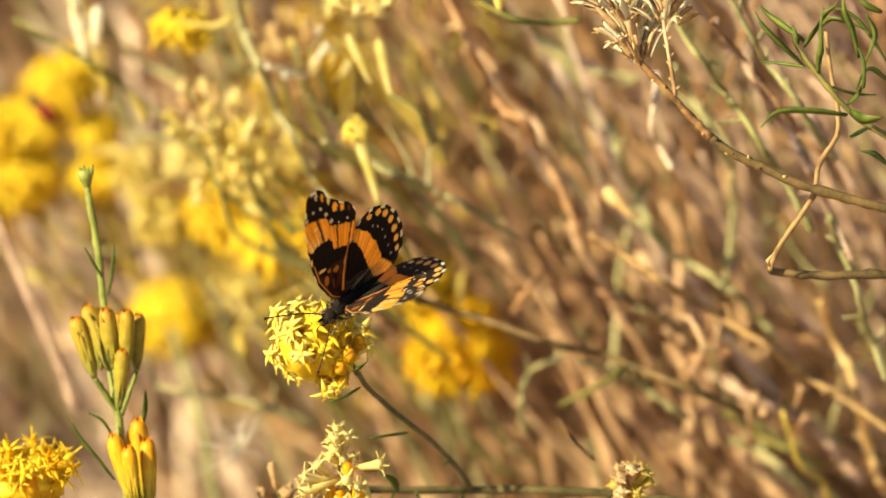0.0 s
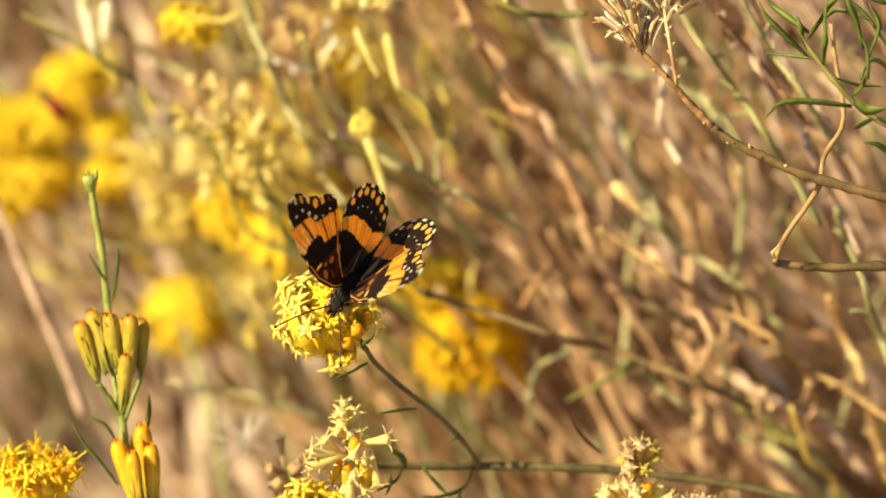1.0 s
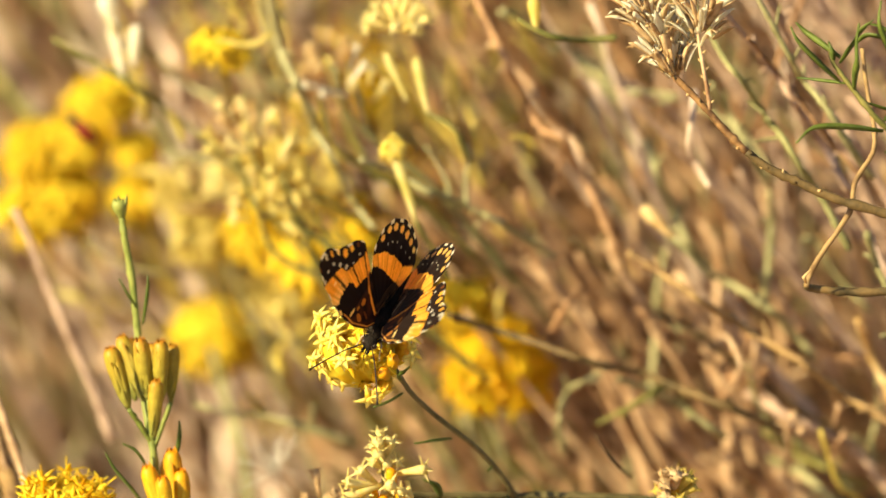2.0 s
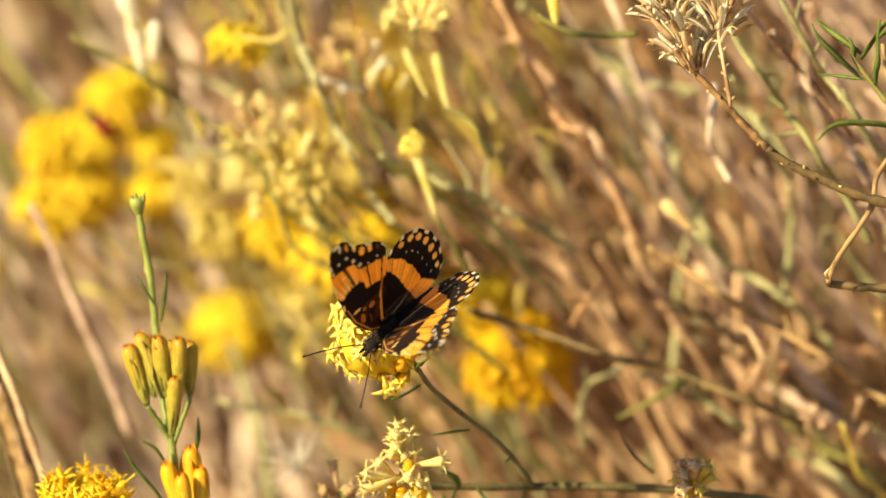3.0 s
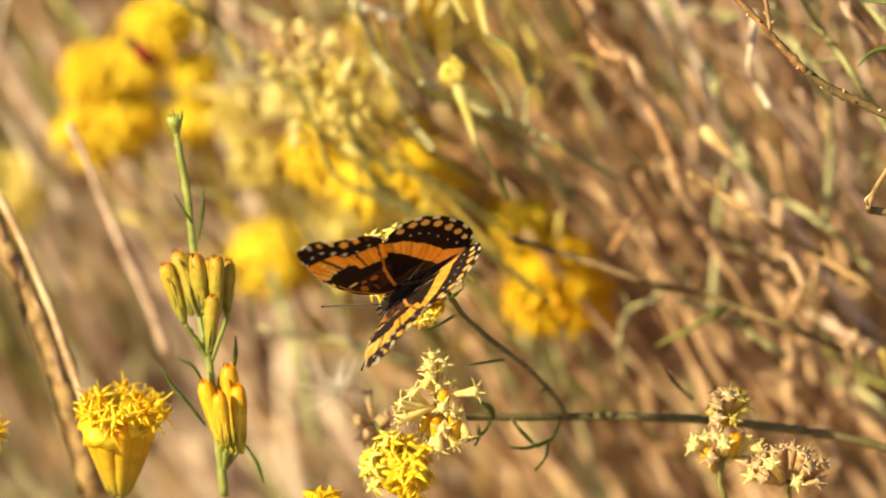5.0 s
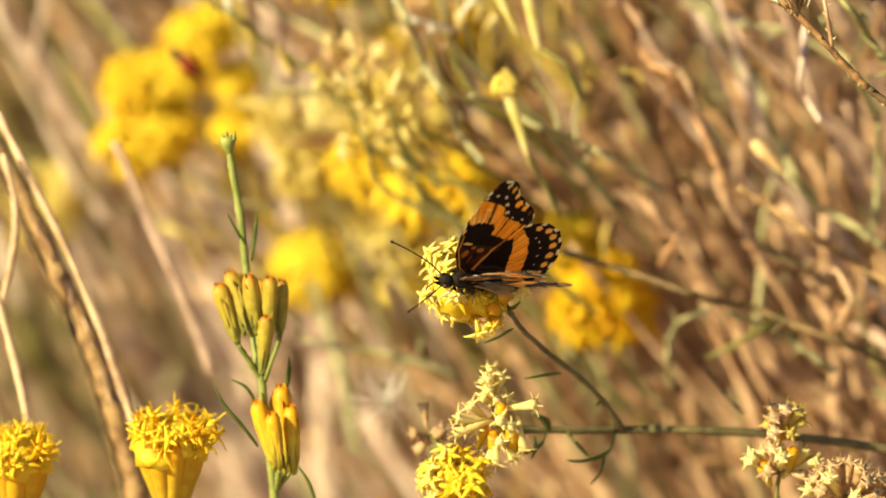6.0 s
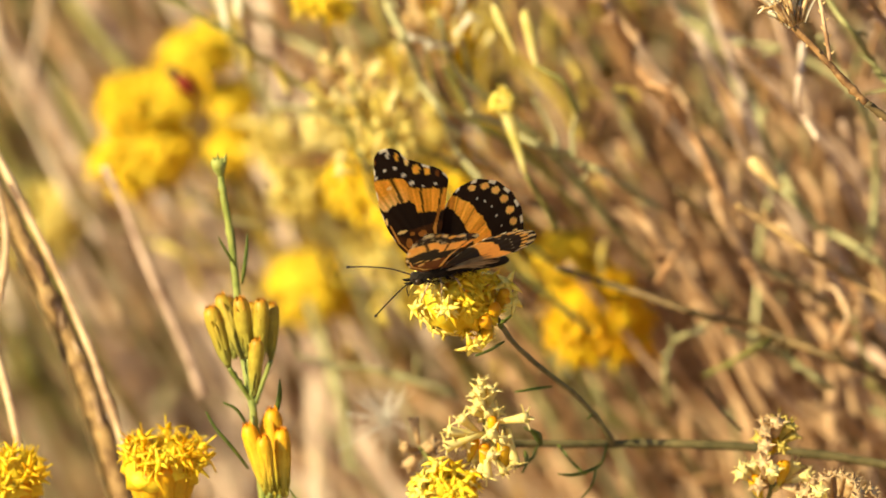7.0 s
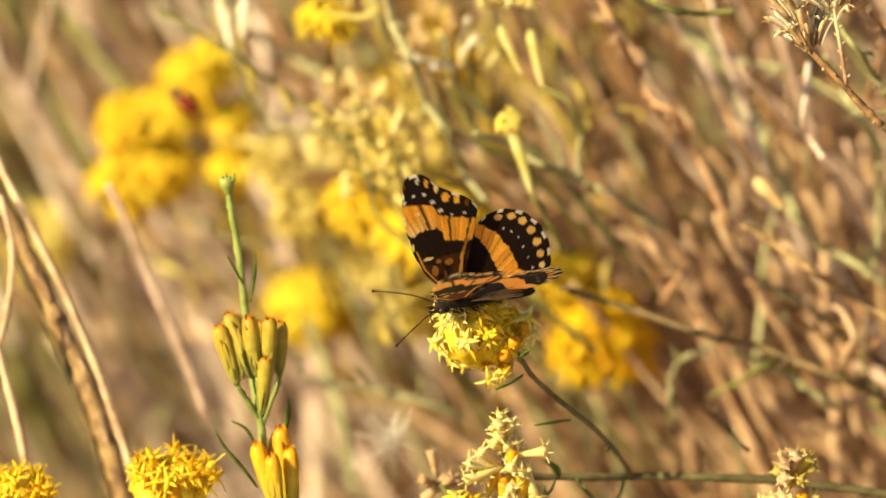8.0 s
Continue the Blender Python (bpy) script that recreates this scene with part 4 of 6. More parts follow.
back_head("flower_head", YH, (0.0024, 0.3476, 0.6448), 0.0070, 26, 37)
back_head("flower_head", YH, (-0.0535, 0.2815, 0.5914), 0.0080, 30, 38, material=LEMON, squash=(0.6, 1, 1.3))
back_head("flower_head", "straw-coloured withered flower head among the stems", (-0.0470, 0.1037, 0.7008), 0.0066, 14, 39, meshes=WITHERED, material=HUSK, core=False, size=0.8)
back_head("flower_head", "straw-coloured withered flower head among the stems", (-0.0408, 0.1013, 0.6916), 0.0062, 11, 40, meshes=WITHERED, material=LEMON, core=False, size=1.1)
back_head("flower_head", "straw-coloured withered flower head among the stems", (-0.0369, 0.1001, 0.6873), 0.0050, 9, 41, meshes=WITHERED, material=LEMON, core=False, size=1.1)
back_head("flower_head", "straw-coloured withered flower head among the stems", (-0.0312, 0.1171, 0.7122), 0.0050, 12, 42, meshes=WITHERED, material=HUSK, core=False, size=0.8)
back_head("flower_head", "golden flower head deep in the thicket", (-0.0258, 0.4000, 0.6401), 0.0096, 60, 580, material=GOLD)
back_head("flower_head", "golden flower head deep in the thicket", (-0.0338, 0.4200, 0.6235), 0.0059, 30, 581, material=GOLD)
back_head("flower_head", "golden flower head deep in the thicket", (-0.0175, 0.4200, 0.6288), 0.0068, 36, 582, material=GOLD)
back_head("flower_head", "golden flower head deep in the thicket", (0.0143, 0.4200, 0.6417), 0.0068, 40, 583, material=GOLD)
back_head("flower_head", "golden flower head deep in the thicket", (0.0049, 0.3400, 0.6431), 0.0036, 26, 584, material=YELLOW)
back_head("flower_head", YH, (-0.0042, 0.1260, 0.6592), 0.0042, 30, 590)
back_head("flower_head", YH, (-0.1204, 0.2411, 0.6337), 0.0090, 40, 43, material=LEMON)

back_head("flower_head", YH, (-0.0473, 0.1472, 0.6696), 0.0050, 28, 44)
back_head("flower_head", YH, (-0.0419, 0.1556, 0.6626), 0.0050, 28, 45, material=LEMON)
back_head("flower_head", YH, (-0.0639, 0.1875, 0.6656), 0.0050, 24, 46, material=LEMON)
back_head("flower_head", YH, (-0.0561, 0.1787, 0.6715), 0.0050, 20, 47, material=PALE)
back_head("flower_head", YH, (-0.0256, 0.1263, 0.6690), 0.0062, 36, 48)
back_head("flower_head", YH, (-0.0323, 0.1399, 0.6811), 0.0045, 18, 49, material=LEMON)

for k, (q, mat) in enumerate((((-0.0462, 0.0895, 0.7058), PALE), ((-0.0415, 0.0834, 0.7022), PALE), ((-0.0478, 0.0878, 0.6994), LEMON), ((-0.0383, 0.0818, 0.6964), LEMON), ((-0.0440, 0.0856, 0.6909), PALE), ((-0.0352, 0.0847, 0.6878), LEMON),
                            ((-0.0314, 0.0907, 0.7101), HUSK), ((-0.0285, 0.0874, 0.7170), IVORY), ((-0.0244, 0.0961, 0.7111), PALE), ((0.0654, 0.0644, 0.6505), TAN), ((0.0517, 0.0774, 0.6603), BROWN))):
    back_head("withered_spray", "straw-yellow withered florets hanging on a thin stalk", q, 0.0060, 4, 540 + k, root_drop=(0.004, 0.003, -0.012), meshes=WITHERED, material=mat, core=False, size=0.85)

for k, (q, mat) in enumerate((((-0.0433, 0.2105, 0.6355), LEMON), ((-0.0340, 0.2285, 0.6254), YELLOW), ((-0.0484, 0.2166, 0.6585), YELLOW), ((-0.0253, 0.1925, 0.6455), LEMON), ((-0.0209, 0.2137, 0.6476), YELLOW), ((-0.0422, 0.2501, 0.6674), GOLD), ((-0.0167, 0.2565, 0.6527), GOLD), ((-0.0539, 0.2214, 0.6378), PALE), ((0.0067, 0.1238, 0.6441), GOLD), ((-0.0015, 0.1321, 0.6520), YELLOW))):
    back_head("flower_head", YH, q, 0.0052, 28, 500 + k, material=mat, squash=(1.1, 1, 0.9))

# small red beetle on the yellow heads
beetle = thing("beetle", (-0.0818, 0.1400, 0.6918), "small red and black beetle on a yellow flower head", "beetle")
ba, bb = Vector((-0.0845, 0.1400, 0.6944)), Vector((-0.0790, 0.1400, 0.6892))
part("shell", Geo().tube([ba.lerp(bb, t) for t in (0.25, 0.35, 0.6, 0.85, 1.0)], [0.0009, 0.0016, 0.0018, 0.0014, 0.0005], 8), RED, beetle)
part("head", Geo().tube([ba.lerp(bb, t) for t in (-0.05, 0.02, 0.14, 0.24)], [0.0004, 0.0012, 0.0015, 0.0010], 8), HORN, beetle)


# ---- slender pods and buds on stalks, half in focus ----


def pod_stalk(label, pods, stems, head=None, seed=0, material=LEMON, stem_material=OLIVE):
    ob = thing("pod_stalk", stems[0][0], label, "flower stalk", "pod stalks")
    for k, (a, b, w) in enumerate(pods):
        a, b = Vector(a), Vector(b)
        g = Geo().merge(bud_geo((b - a).length, w, seed + k), aim(a, b - a))
        part("pod", g, material, ob)
    for k, s in enumerate(stems):
        part("stalk", stem_geo(s, 0.0006, 0.0005, seed=seed + k), stem_material, ob)
    if head:
        c, r, n, mat, gs = head
        rng = random.Random(seed)
        g = Geo()
        for _ in range(n):
            w = Vector([rng.gauss(0, 1) for _ in range(3)]).normalized()
            w.z = abs(w.z) * 0.8 + (0.1 if n > 8 else 1.3)
            g.merge(rng.choice(gs), aim(Vector(c) + w * r * 0.3, w, rng.uniform(0, 6), 0.9))
        part("blossom", g, mat, ob)
    return ob


single = pod_stalk("single pale yellow floret on a slender stalk", [((-0.0120, 0.0505, 0.6951), (-0.0163, 0.0541, 0.7088), 0.0023)], [[(-0.0062, 0.0574, 0.6825), (-0.0088, 0.0540, 0.6889), (-0.0120, 0.0505, 0.6951)]],
          None, 50, POD)
rng = random.Random(51)
for k in range(24):
    w = Vector((rng.gauss(0, 1), rng.gauss(0, 1), rng.gauss(0.4, 0.9))).normalized()
    put("floret", LIGHT_FLORET[k % 3], single, aim(Vector((-0.0164, 0.0540, 0.7080)) + w * 0.0003, w, rng.uniform(0, 6), 0.5))
put("floret", LIGHT_FLORET[0], single, aim((-0.0163, 0.0540, 0.7094), (0.05, 0, 1), 0, 0.45))
pod_stalk("two slender yellow pods on a green stalk", [((-0.0138, 0.0660, 0.7146), (-0.0181, 0.0685, 0.7237), 0.0017), ((-0.0099, 0.0654, 0.7123), (-0.0123, 0.0682, 0.7229), 0.0021)], [[(-0.0020, 0.0680, 0.7026), (-0.0047, 0.0646, 0.7094), (-0.0079, 0.0652, 0.7115), (-0.0102, 0.0655, 0.7127)]],
          ((-0.0158, 0.0695, 0.7274), 0.006, 18, PALE, WITHERED), 53, POD)
pod_stalk("two cream-white slender pods on a green stalk", [((-0.0701, 0.0965, 0.7123), (-0.0721, 0.0996, 0.7238), 0.0030), ((-0.0680, 0.0971, 0.7147), (-0.0675, 0.0992, 0.7225), 0.0026), ((-0.0721, 0.0990, 0.7217), (-0.0736, 0.1007, 0.7281), 0.004)], [[(-0.0656, 0.1004, 0.7078), (-0.0686, 0.0962, 0.7112), (-0.0697, 0.0967, 0.7131)]], None, 56, IVORY)
pod_stalk("yellow pod on a bent green stalk", [((0.0104, 0.0403, 0.7343), (0.0098, 0.0417, 0.7398), 0.0024)], [[(0.0253, 0.0448, 0.7318), (0.0199, 0.0446, 0.7313), (0.0142, 0.0399, 0.7328), (0.0105, 0.0402, 0.7341), (0.0069, 0.0407, 0.7361)]], None, 59)
pod_stalk("pale green pods on a thin stalk", [((-0.0270, 0.0898, 0.7069), (-0.0297, 0.0927, 0.7175), 0.0014), ((-0.0251, 0.0907, 0.7101), (-0.0259, 0.0924, 0.7164), 0.0012)], [[(-0.0202, 0.1010, 0.6906), (-0.0247, 0.1030, 0.6981), (-0.0275, 0.1045, 0.7035)]], None, 61, PALE)
pod_stalk("yellow-brown pods drooping among withered florets", [((-0.0369, 0.0988, 0.6825), (-0.0392, 0.1013, 0.6916), 0.0018), ((-0.0336, 0.0996, 0.6852), (-0.0347, 0.1024, 0.6960), 0.0018), ((-0.0408, 0.0996, 0.6852), (-0.0436, 0.1019, 0.6938), 0.0018), ((-0.0392, 0.1024, 0.6959), (-0.0409, 0.1048, 0.7046), 0.0018), ((-0.0358, 0.1010, 0.6906), (-0.0370, 0.1039, 0.7013), 0.0016)],
          [[(-0.0291, 0.0972, 0.6766), (-0.0336, 0.0984, 0.6809), (-0.0369, 0.0988, 0.6825)], [(-0.0291, 0.0972, 0.6766), (-0.0313, 0.0987, 0.6819), (-0.0336, 0.0996, 0.6852)]], None, 63, LEMON)
pod_stalk("yellow bud on a grey-green stem", [((0.0369, 0.0691, 0.6874), (0.0310, 0.0706, 0.6931), 0.0028)], [[(0.0447, 0.0720, 0.6788), (0.0402, 0.0682, 0.6842), (0.0369, 0.0691, 0.6874)]], None, 70, HUSK, SAGE)

# ---- the sharp branch with a dry broom-shaped head ----
branch = thing("dry_branch", (0.0821, -0.0080, 0.7087), "brown curved branch with a dry straw-coloured seed head", "branch")
low_line = [(0.0821, -0.0080, 0.7087), (0.0749, -0.0076, 0.7104), (0.0656, -0.0069, 0.7127), (0.0601, -0.0065, 0.7145), (0.0543, -0.0058, 0.7171), (0.0497, -0.0052, 0.7193), (0.0460, -0.0045, 0.7219)]
high_line = [(0.0460, -0.0045, 0.7219), (0.0424, -0.0035, 0.7254), (0.0374, -0.0021, 0.7307), (0.0334, -0.0011, 0.7346), (0.0319, -0.0005, 0.7367)]
part("stalk", stem_geo(low_line, 0.00088, 0.00072, 9, rough=0.13, seed=80), TWIG, branch, "dark green-brown bark")
part("upper_stalk", stem_geo(high_line, 0.00074, 0.0005, 9, rough=0.15, seed=83), BARK, branch, "orange-brown bark with dark scars")
part("side_twig", stem_geo([(0.0396, -0.0045, 0.7295), (0.0385, -0.0039, 0.7357), (0.0375, -0.0024, 0.7414), (0.0374, -0.0013, 0.7452)], 0.0004, 0.0003, seed=81), TAN, branch)
rng = random.Random(82)
stump, crown = Vector((0.0336, -0.0011, 0.7340)), Vector((0.0300, 0.0011, 0.7440))
for k in range(46):
    t = rng.uniform(0.0, 0.6)
    out = Vector((rng.gauss(0, 1), rng.gauss(0, 0.8), rng.gauss(0, 0.3)))
    p0 = stump.lerp(crown, t) + out * (0.0003 + 0.0016 * t)
    d = ((crown - stump).normalized() + out * 0.3).normalized()
    L = rng.uniform(0.0018, 0.0042)
    part("bract", Geo().blade(curve([p0, p0 + d * L * 0.5 + out * 0.0002, p0 + d * L], 2), rng.uniform(0.0003, 0.0006), (rng.uniform(-1, 1), rng.uniform(-1, 1), 0.3)), (HUSK, TWIGTAN)[k % 3 == 0], branch)
# papery bracts that spread from the stump and its side shoots
for root, way, fan, count in ((stump, crown - stump, 0.40, 110), (Vector((0.0376, -0.0021, 0.7400)), Vector((0.05, 0, 1)), 0.6, 46), (Vector((0.0314, 0.0003, 0.7400)), Vector((-0.55, 0, 0.9)), 0.42, 60)):
    way = Vector(way).normalized()
    for k in range(count):
        out = Vector((rng.gauss(0, 1), rng.gauss(0, 0.8), rng.gauss(0, 0.4)))
        out *= min(1.0, 1.5 / out.length)
        d = (way + out * fan).normalized()
        p0 = root + way * rng.uniform(0.0015, 0.0072) + out * 0.0015
        L = rng.uniform(0.0028, 0.0060)
        tip = p0 + d * L + out * rng.uniform(0.0002, 0.0014) + Vector((0, 0, rng.uniform(-0.0014, 0.0004)))
        part("bract", Geo().blade(curve([p0, p0 + d * L * 0.4, p0 + d * L * 0.8 + out * 0.0004, tip], 2), rng.uniform(0.00035, 0.0009), (rng.uniform(-1, 1), rng.uniform(-1, 1), 0.3), 0.0001), (BRACT, IVORY)[k % 2], branch)
for k in range(7):
    a = Vector((0.0396, -0.0045, 0.7295)).lerp(Vector((0.0375, -0.0024, 0.7414)), 0.1 + k * 0.12)
    sd = -1 if k % 2 else 1
    part("leaf_scar", Geo().tube([a, a + Vector((sd * 0.0005, -0.0002, 0.0002)), a + Vector((sd * 0.0008, -0.0003, 0.0006))], [0.0003, 0.00022, 0.00008], 5), HUSK, branch)
for line, r in ((low_line[3:], 0.00095), (high_line, 0.0007)):
    pts = curve(line, 6)
    for k in range(2, len(pts) - 1, 3):
        side = Vector((rng.uniform(-1, 1), -0.6, rng.uniform(-1, 1))).normalized()
        q = pts[k] + side * r * 0.8
        part("leaf_scar", Geo().tube([q, q + side * 0.0004, q + side * 0.0006 + Vector((0, 0, 0.0003))], [0.0003, 0.00022, 0.00008], 5), TWIG if k % 2 else HUSK, branch)

twig = thing("tan_twig", (0.0804, -0.0079, 0.6975), "tan bent twig crossing behind a branch", "twig")
part("stalk", stem_geo([(0.0809, -0.0012, 0.6957), (0.0757, -0.0012, 0.6957), (0.0667, -0.0012, 0.6955), (0.0593, -0.0010, 0.6961), (0.0580, -0.0028, 0.6971)], 0.0008, 0.0007, seed=90), TWIG, twig)
part("upper_twig", stem_geo([(0.0580, -0.0029, 0.6969), (0.0587, -0.0023, 0.6993), (0.0606, -0.0024, 0.7028), (0.0655, -0.0005, 0.7099), (0.0666, 0.0010, 0.7152), (0.0696, 0.0022, 0.7200), (0.0700, 0.0044, 0.7242), (0.0689, 0.0081, 0.7303), (0.0680, 0.0100, 0.7374)], 0.00052, 0.0004, seed=91), TWIGTAN, twig)
part("bract", Geo().blade([(0.0579, -0.0047, 0.6980), (0.0574, -0.0054, 0.6993), (0.0585, -0.0060, 0.7010)], 0.0004, (1, 0, 0.3)), HUSK, twig)

leafy = thing("leafy_shoot", (0.0816, -0.0099, 0.7209), "green rabbitbrush shoot with narrow curved leaves", "leafy shoot")
part("stalk", stem_geo([(0.0821, -0.0051, 0.7198), (0.0744, -0.0059, 0.7242), (0.0698, -0.0069, 0.7283), (0.0648, -0.0063, 0.7343), (0.0618, -0.0053, 0.7383), (0.0614, -0.0046, 0.7409)], 0.0007, 0.0003, seed=95), OLIVE, leafy)
for ctrl, w in (
    ([(0.0705, -0.0094, 0.7267), (0.0635, -0.0131, 0.7283), (0.0580, -0.0151, 0.7285), (0.0549, -0.0168, 0.7264)], 0.0008),
    ([(0.0628, -0.0061, 0.7350), (0.0589, -0.0082, 0.7389), (0.0554, -0.0093, 0.7427), (0.0542, -0.0086, 0.7452)], 0.0006),
    ([(0.0630, -0.0051, 0.7390), (0.0600, -0.0016, 0.7405), (0.0574, 0.0009, 0.7420), (0.0556, 0.0014, 0.7439)], 0.0008),
    ([(0.0630, -0.0053, 0.7381), (0.0648, -0.0074, 0.7418), (0.0664, -0.0087, 0.7448), (0.0684, -0.0102, 0.7468)], 0.0006),
    ([(0.0656, -0.0066, 0.7335), (0.0655, -0.0103, 0.7387), (0.0654, -0.0103, 0.7427), (0.0659, -0.0104, 0.7462)], 0.0007),
    ([(0.0640, -0.0062, 0.7346), (0.0601, -0.0032, 0.7344), (0.0558, -0.0011, 0.7345)], 0.0004),
    ([(0.0707, -0.0089, 0.7286), (0.0724, -0.0141, 0.7322), (0.0726, -0.0149, 0.7372), (0.0718, -0.0141, 0.7400)], 0.0007),
    ([(0.0712, -0.0092, 0.7274), (0.0730, -0.0154, 0.7277), (0.0760, -0.0173, 0.7283)], 0.0010),
    ([(0.0678, -0.0061, 0.7312), (0.0720, -0.0045, 0.7296), (0.0761, -0.0026, 0.7288)], 0.0004),
    ([(0.0721, -0.0107, 0.7373), (0.0707, -0.0114, 0.7424), (0.0691, -0.0124, 0.7466), (0.0696, -0.0113, 0.7504)], 0.0007),
    ([(0.0733, -0.0110, 0.7363), (0.0746, -0.0117, 0.7415), (0.0730, -0.0126, 0.7457)], 0.0008),
    ([(0.0741, -0.0100, 0.7245), (0.0719, -0.0142, 0.7244), (0.0704, -0.0162, 0.7246)], 0.0008),
    ([(0.0618, -0.0053, 0.7383), (0.0614, -0.0058, 0.7402), (0.0610, -0.0053, 0.7419)], 0.0007),
    ([(0.0779, -0.0032, 0.7346), (0.0738, -0.0036, 0.7408), (0.0707, -0.0038, 0.7438), (0.0677, -0.0035, 0.7448)], 0.0005),
    ([(0.0766, -0.0038, 0.7438), (0.0738, -0.0045, 0.7452), (0.0716, -0.0037, 0.7478)], 0.0008),
    ([(0.0774, -0.0098, 0.7330), (0.0745, -0.0112, 0.7354), (0.0727, -0.0134, 0.7349), (0.0716, -0.0150, 0.7327)], 0.0006),
    ([(0.0658, -0.0044, 0.7414), (0.0676, -0.0060, 0.7433), (0.0705, -0.0071, 0.7430), (0.0735, -0.0075, 0.7416)], 0.0005),
    ([(0.0777, -0.0107, 0.7181), (0.0751, -0.0121, 0.7204), (0.0725, -0.0130, 0.7212)], 0.0006),
):
    part("leaf", Geo().blade(curve(ctrl, 5), w, (0.2, -0.5, 0.8), 0.0002), LEAF, leafy)

# ---- the sprig of closed buds, which sways ----
sprig = thing("budding_sprig", (-0.0560, -0.0051, 0.6422), "upright green sprig with orange-tipped closed yellow buds", "flower sprig")
part("stalk", stem_geo([(-0.0562, -0.0032, 0.6416), (-0.0571, -0.0018, 0.6507), (-0.0583, 0.0001, 0.6618), (-0.0589, 0.0014, 0.6667), (-0.0603, 0.0052, 0.6730), (-0.0615, 0.0095, 0.6813), (-0.0621, 0.0113, 0.6882), (-0.0631, 0.0125, 0.6964), (-0.0640, 0.0128, 0.7015), (-0.0645, 0.0138, 0.7053)], 0.0008, 0.0006, 8, seed=100), FRESH, sprig)


BUD_SCALES, FLAME_SCALES = scale_set(BUD), scale_set(FLAME)


def sprig_bud(a, b, w, mat, seed, foot=None):
    a, b = Vector(a), Vector(b)
    ob = new("bud", bud_geo((b - a).length, w * 0.95, seed).mesh("bud", mat))
    ob.parent = sprig
    ob.matrix_basis = Matrix.Translation(-sprig.location) @ aim(a, b - a, seed)
    for me in BUD_SCALES if mat is BUD else FLAME_SCALES:
        sc = new("scale", me)
        sc.parent = ob
        sc.scale = (w * 0.92, w * 0.92, (b - a).length)
    if foot:
        part("bud_stalk", stem_geo([foot, Vector(foot).lerp(a, 0.55), a], 0.0005, 0.00045, seed=seed), FRESH, sprig)


J1 = (-0.0588, 0.0013, 0.6662)
sprig_bud((-0.0628, 0.0000, 0.6731), (-0.0661, 0.0009, 0.6842), 0.0036, BUD, 1, J1)
sprig_bud((-0.0603, 0.0042, 0.6733), (-0.0647, 0.0092, 0.6841), 0.0034, BUD, 2)
sprig_bud((-0.0592, 0.0005, 0.6746), (-0.0607, 0.0004, 0.6860), 0.0034, BUD, 3, J1)
sprig_bud((-0.0580, 0.0042, 0.6733), (-0.0593, 0.0088, 0.6826), 0.0030, BUD, 4)
sprig_bud((-0.0571, 0.0003, 0.6742), (-0.0569, 0.0003, 0.6857), 0.0032, BUD, 5)
sprig_bud((-0.0554, 0.0023, 0.6737), (-0.0550, 0.0040, 0.6840), 0.0028, BUD, 6, (-0.0583, 0.0012, 0.6658))
sprig_bud((-0.0582, -0.0032, 0.6688), (-0.0575, -0.0034, 0.6795), 0.0029, BUD, 7)
sprig_bud((-0.0623, 0.0081, 0.6722), (-0.0634, 0.0139, 0.6822), 0.003, BUD, 8)
J2 = (-0.0560, -0.0038, 0.6471)
sprig_bud((-0.0558, -0.0059, 0.6510), (-0.0594, -0.0045, 0.6639), 0.0034, FLAME, 9, J2)
sprig_bud((-0.0552, -0.0086, 0.6523), (-0.0565, -0.0079, 0.6628), 0.0030, FLAME, 10, J2)
sprig_bud((-0.0536, -0.0049, 0.6507), (-0.0551, -0.0019, 0.6660), 0.0038, FLAME, 11, J2)
sprig_bud((-0.0527, -0.0070, 0.6508), (-0.0533, -0.0047, 0.6631), 0.0032, FLAME, 12)
sprig_bud((-0.0546, -0.0033, 0.6491), (-0.0562, 0.0026, 0.6632), 0.0034, FLAME, 13)
part("top_bud", Geo().merge(bud_geo(0.0036, 0.0028, 5), aim((-0.0645, 0.0137, 0.7047), (-0.15, 0, 1))), FRESH, sprig, "green unopened bud")
for k in range(4):
    a = Vector((-0.0646, 0.0133, 0.7072))
    part("bud_scale", Geo().blade([a + Vector((0, 0, -0.001)), a + Vector((0.0006 * (k - 1.5), -0.0003, 0.0006)), a + Vector((0.0008 * (k - 1.5), -0.0004, 0.0016 + 0.0006 * (k % 2)))], 0.0005, (1, 0, 0)), FRESH, sprig)
for ctrl, w in (
    ([(-0.0594, -0.0037, 0.6552), (-0.0624, -0.0056, 0.6599), (-0.0651, -0.0066, 0.6637), (-0.0666, -0.0068, 0.6669)], 0.0006),
    ([(-0.0596, -0.0017, 0.6626), (-0.0616, -0.0029, 0.6661), (-0.0638, -0.0035, 0.6676)], 0.0005),
    ([(-0.0547, 0.0016, 0.6635), (-0.0540, 0.0006, 0.6675), (-0.0538, 0.0004, 0.6707)], 0.0006),
    ([(-0.0619, 0.0105, 0.6890), (-0.0635, 0.0092, 0.6920), (-0.0648, 0.0090, 0.6948)], 0.0004),
    ([(-0.0608, 0.0097, 0.6860), (-0.0600, 0.0091, 0.6915), (-0.0596, 0.0091, 0.6954)], 0.0005),
    ([(-0.0490, -0.0064, 0.6453), (-0.0502, -0.0064, 0.6490), (-0.0519, -0.0066, 0.6523)], 0.0005),
):
    part("leaf", Geo().blade(curve(ctrl, 5), w, (0.7, -0.6, 0.2), 0.0002), LEAF, sprig)


# ---- spiky yellow heads low beside the sprig ----


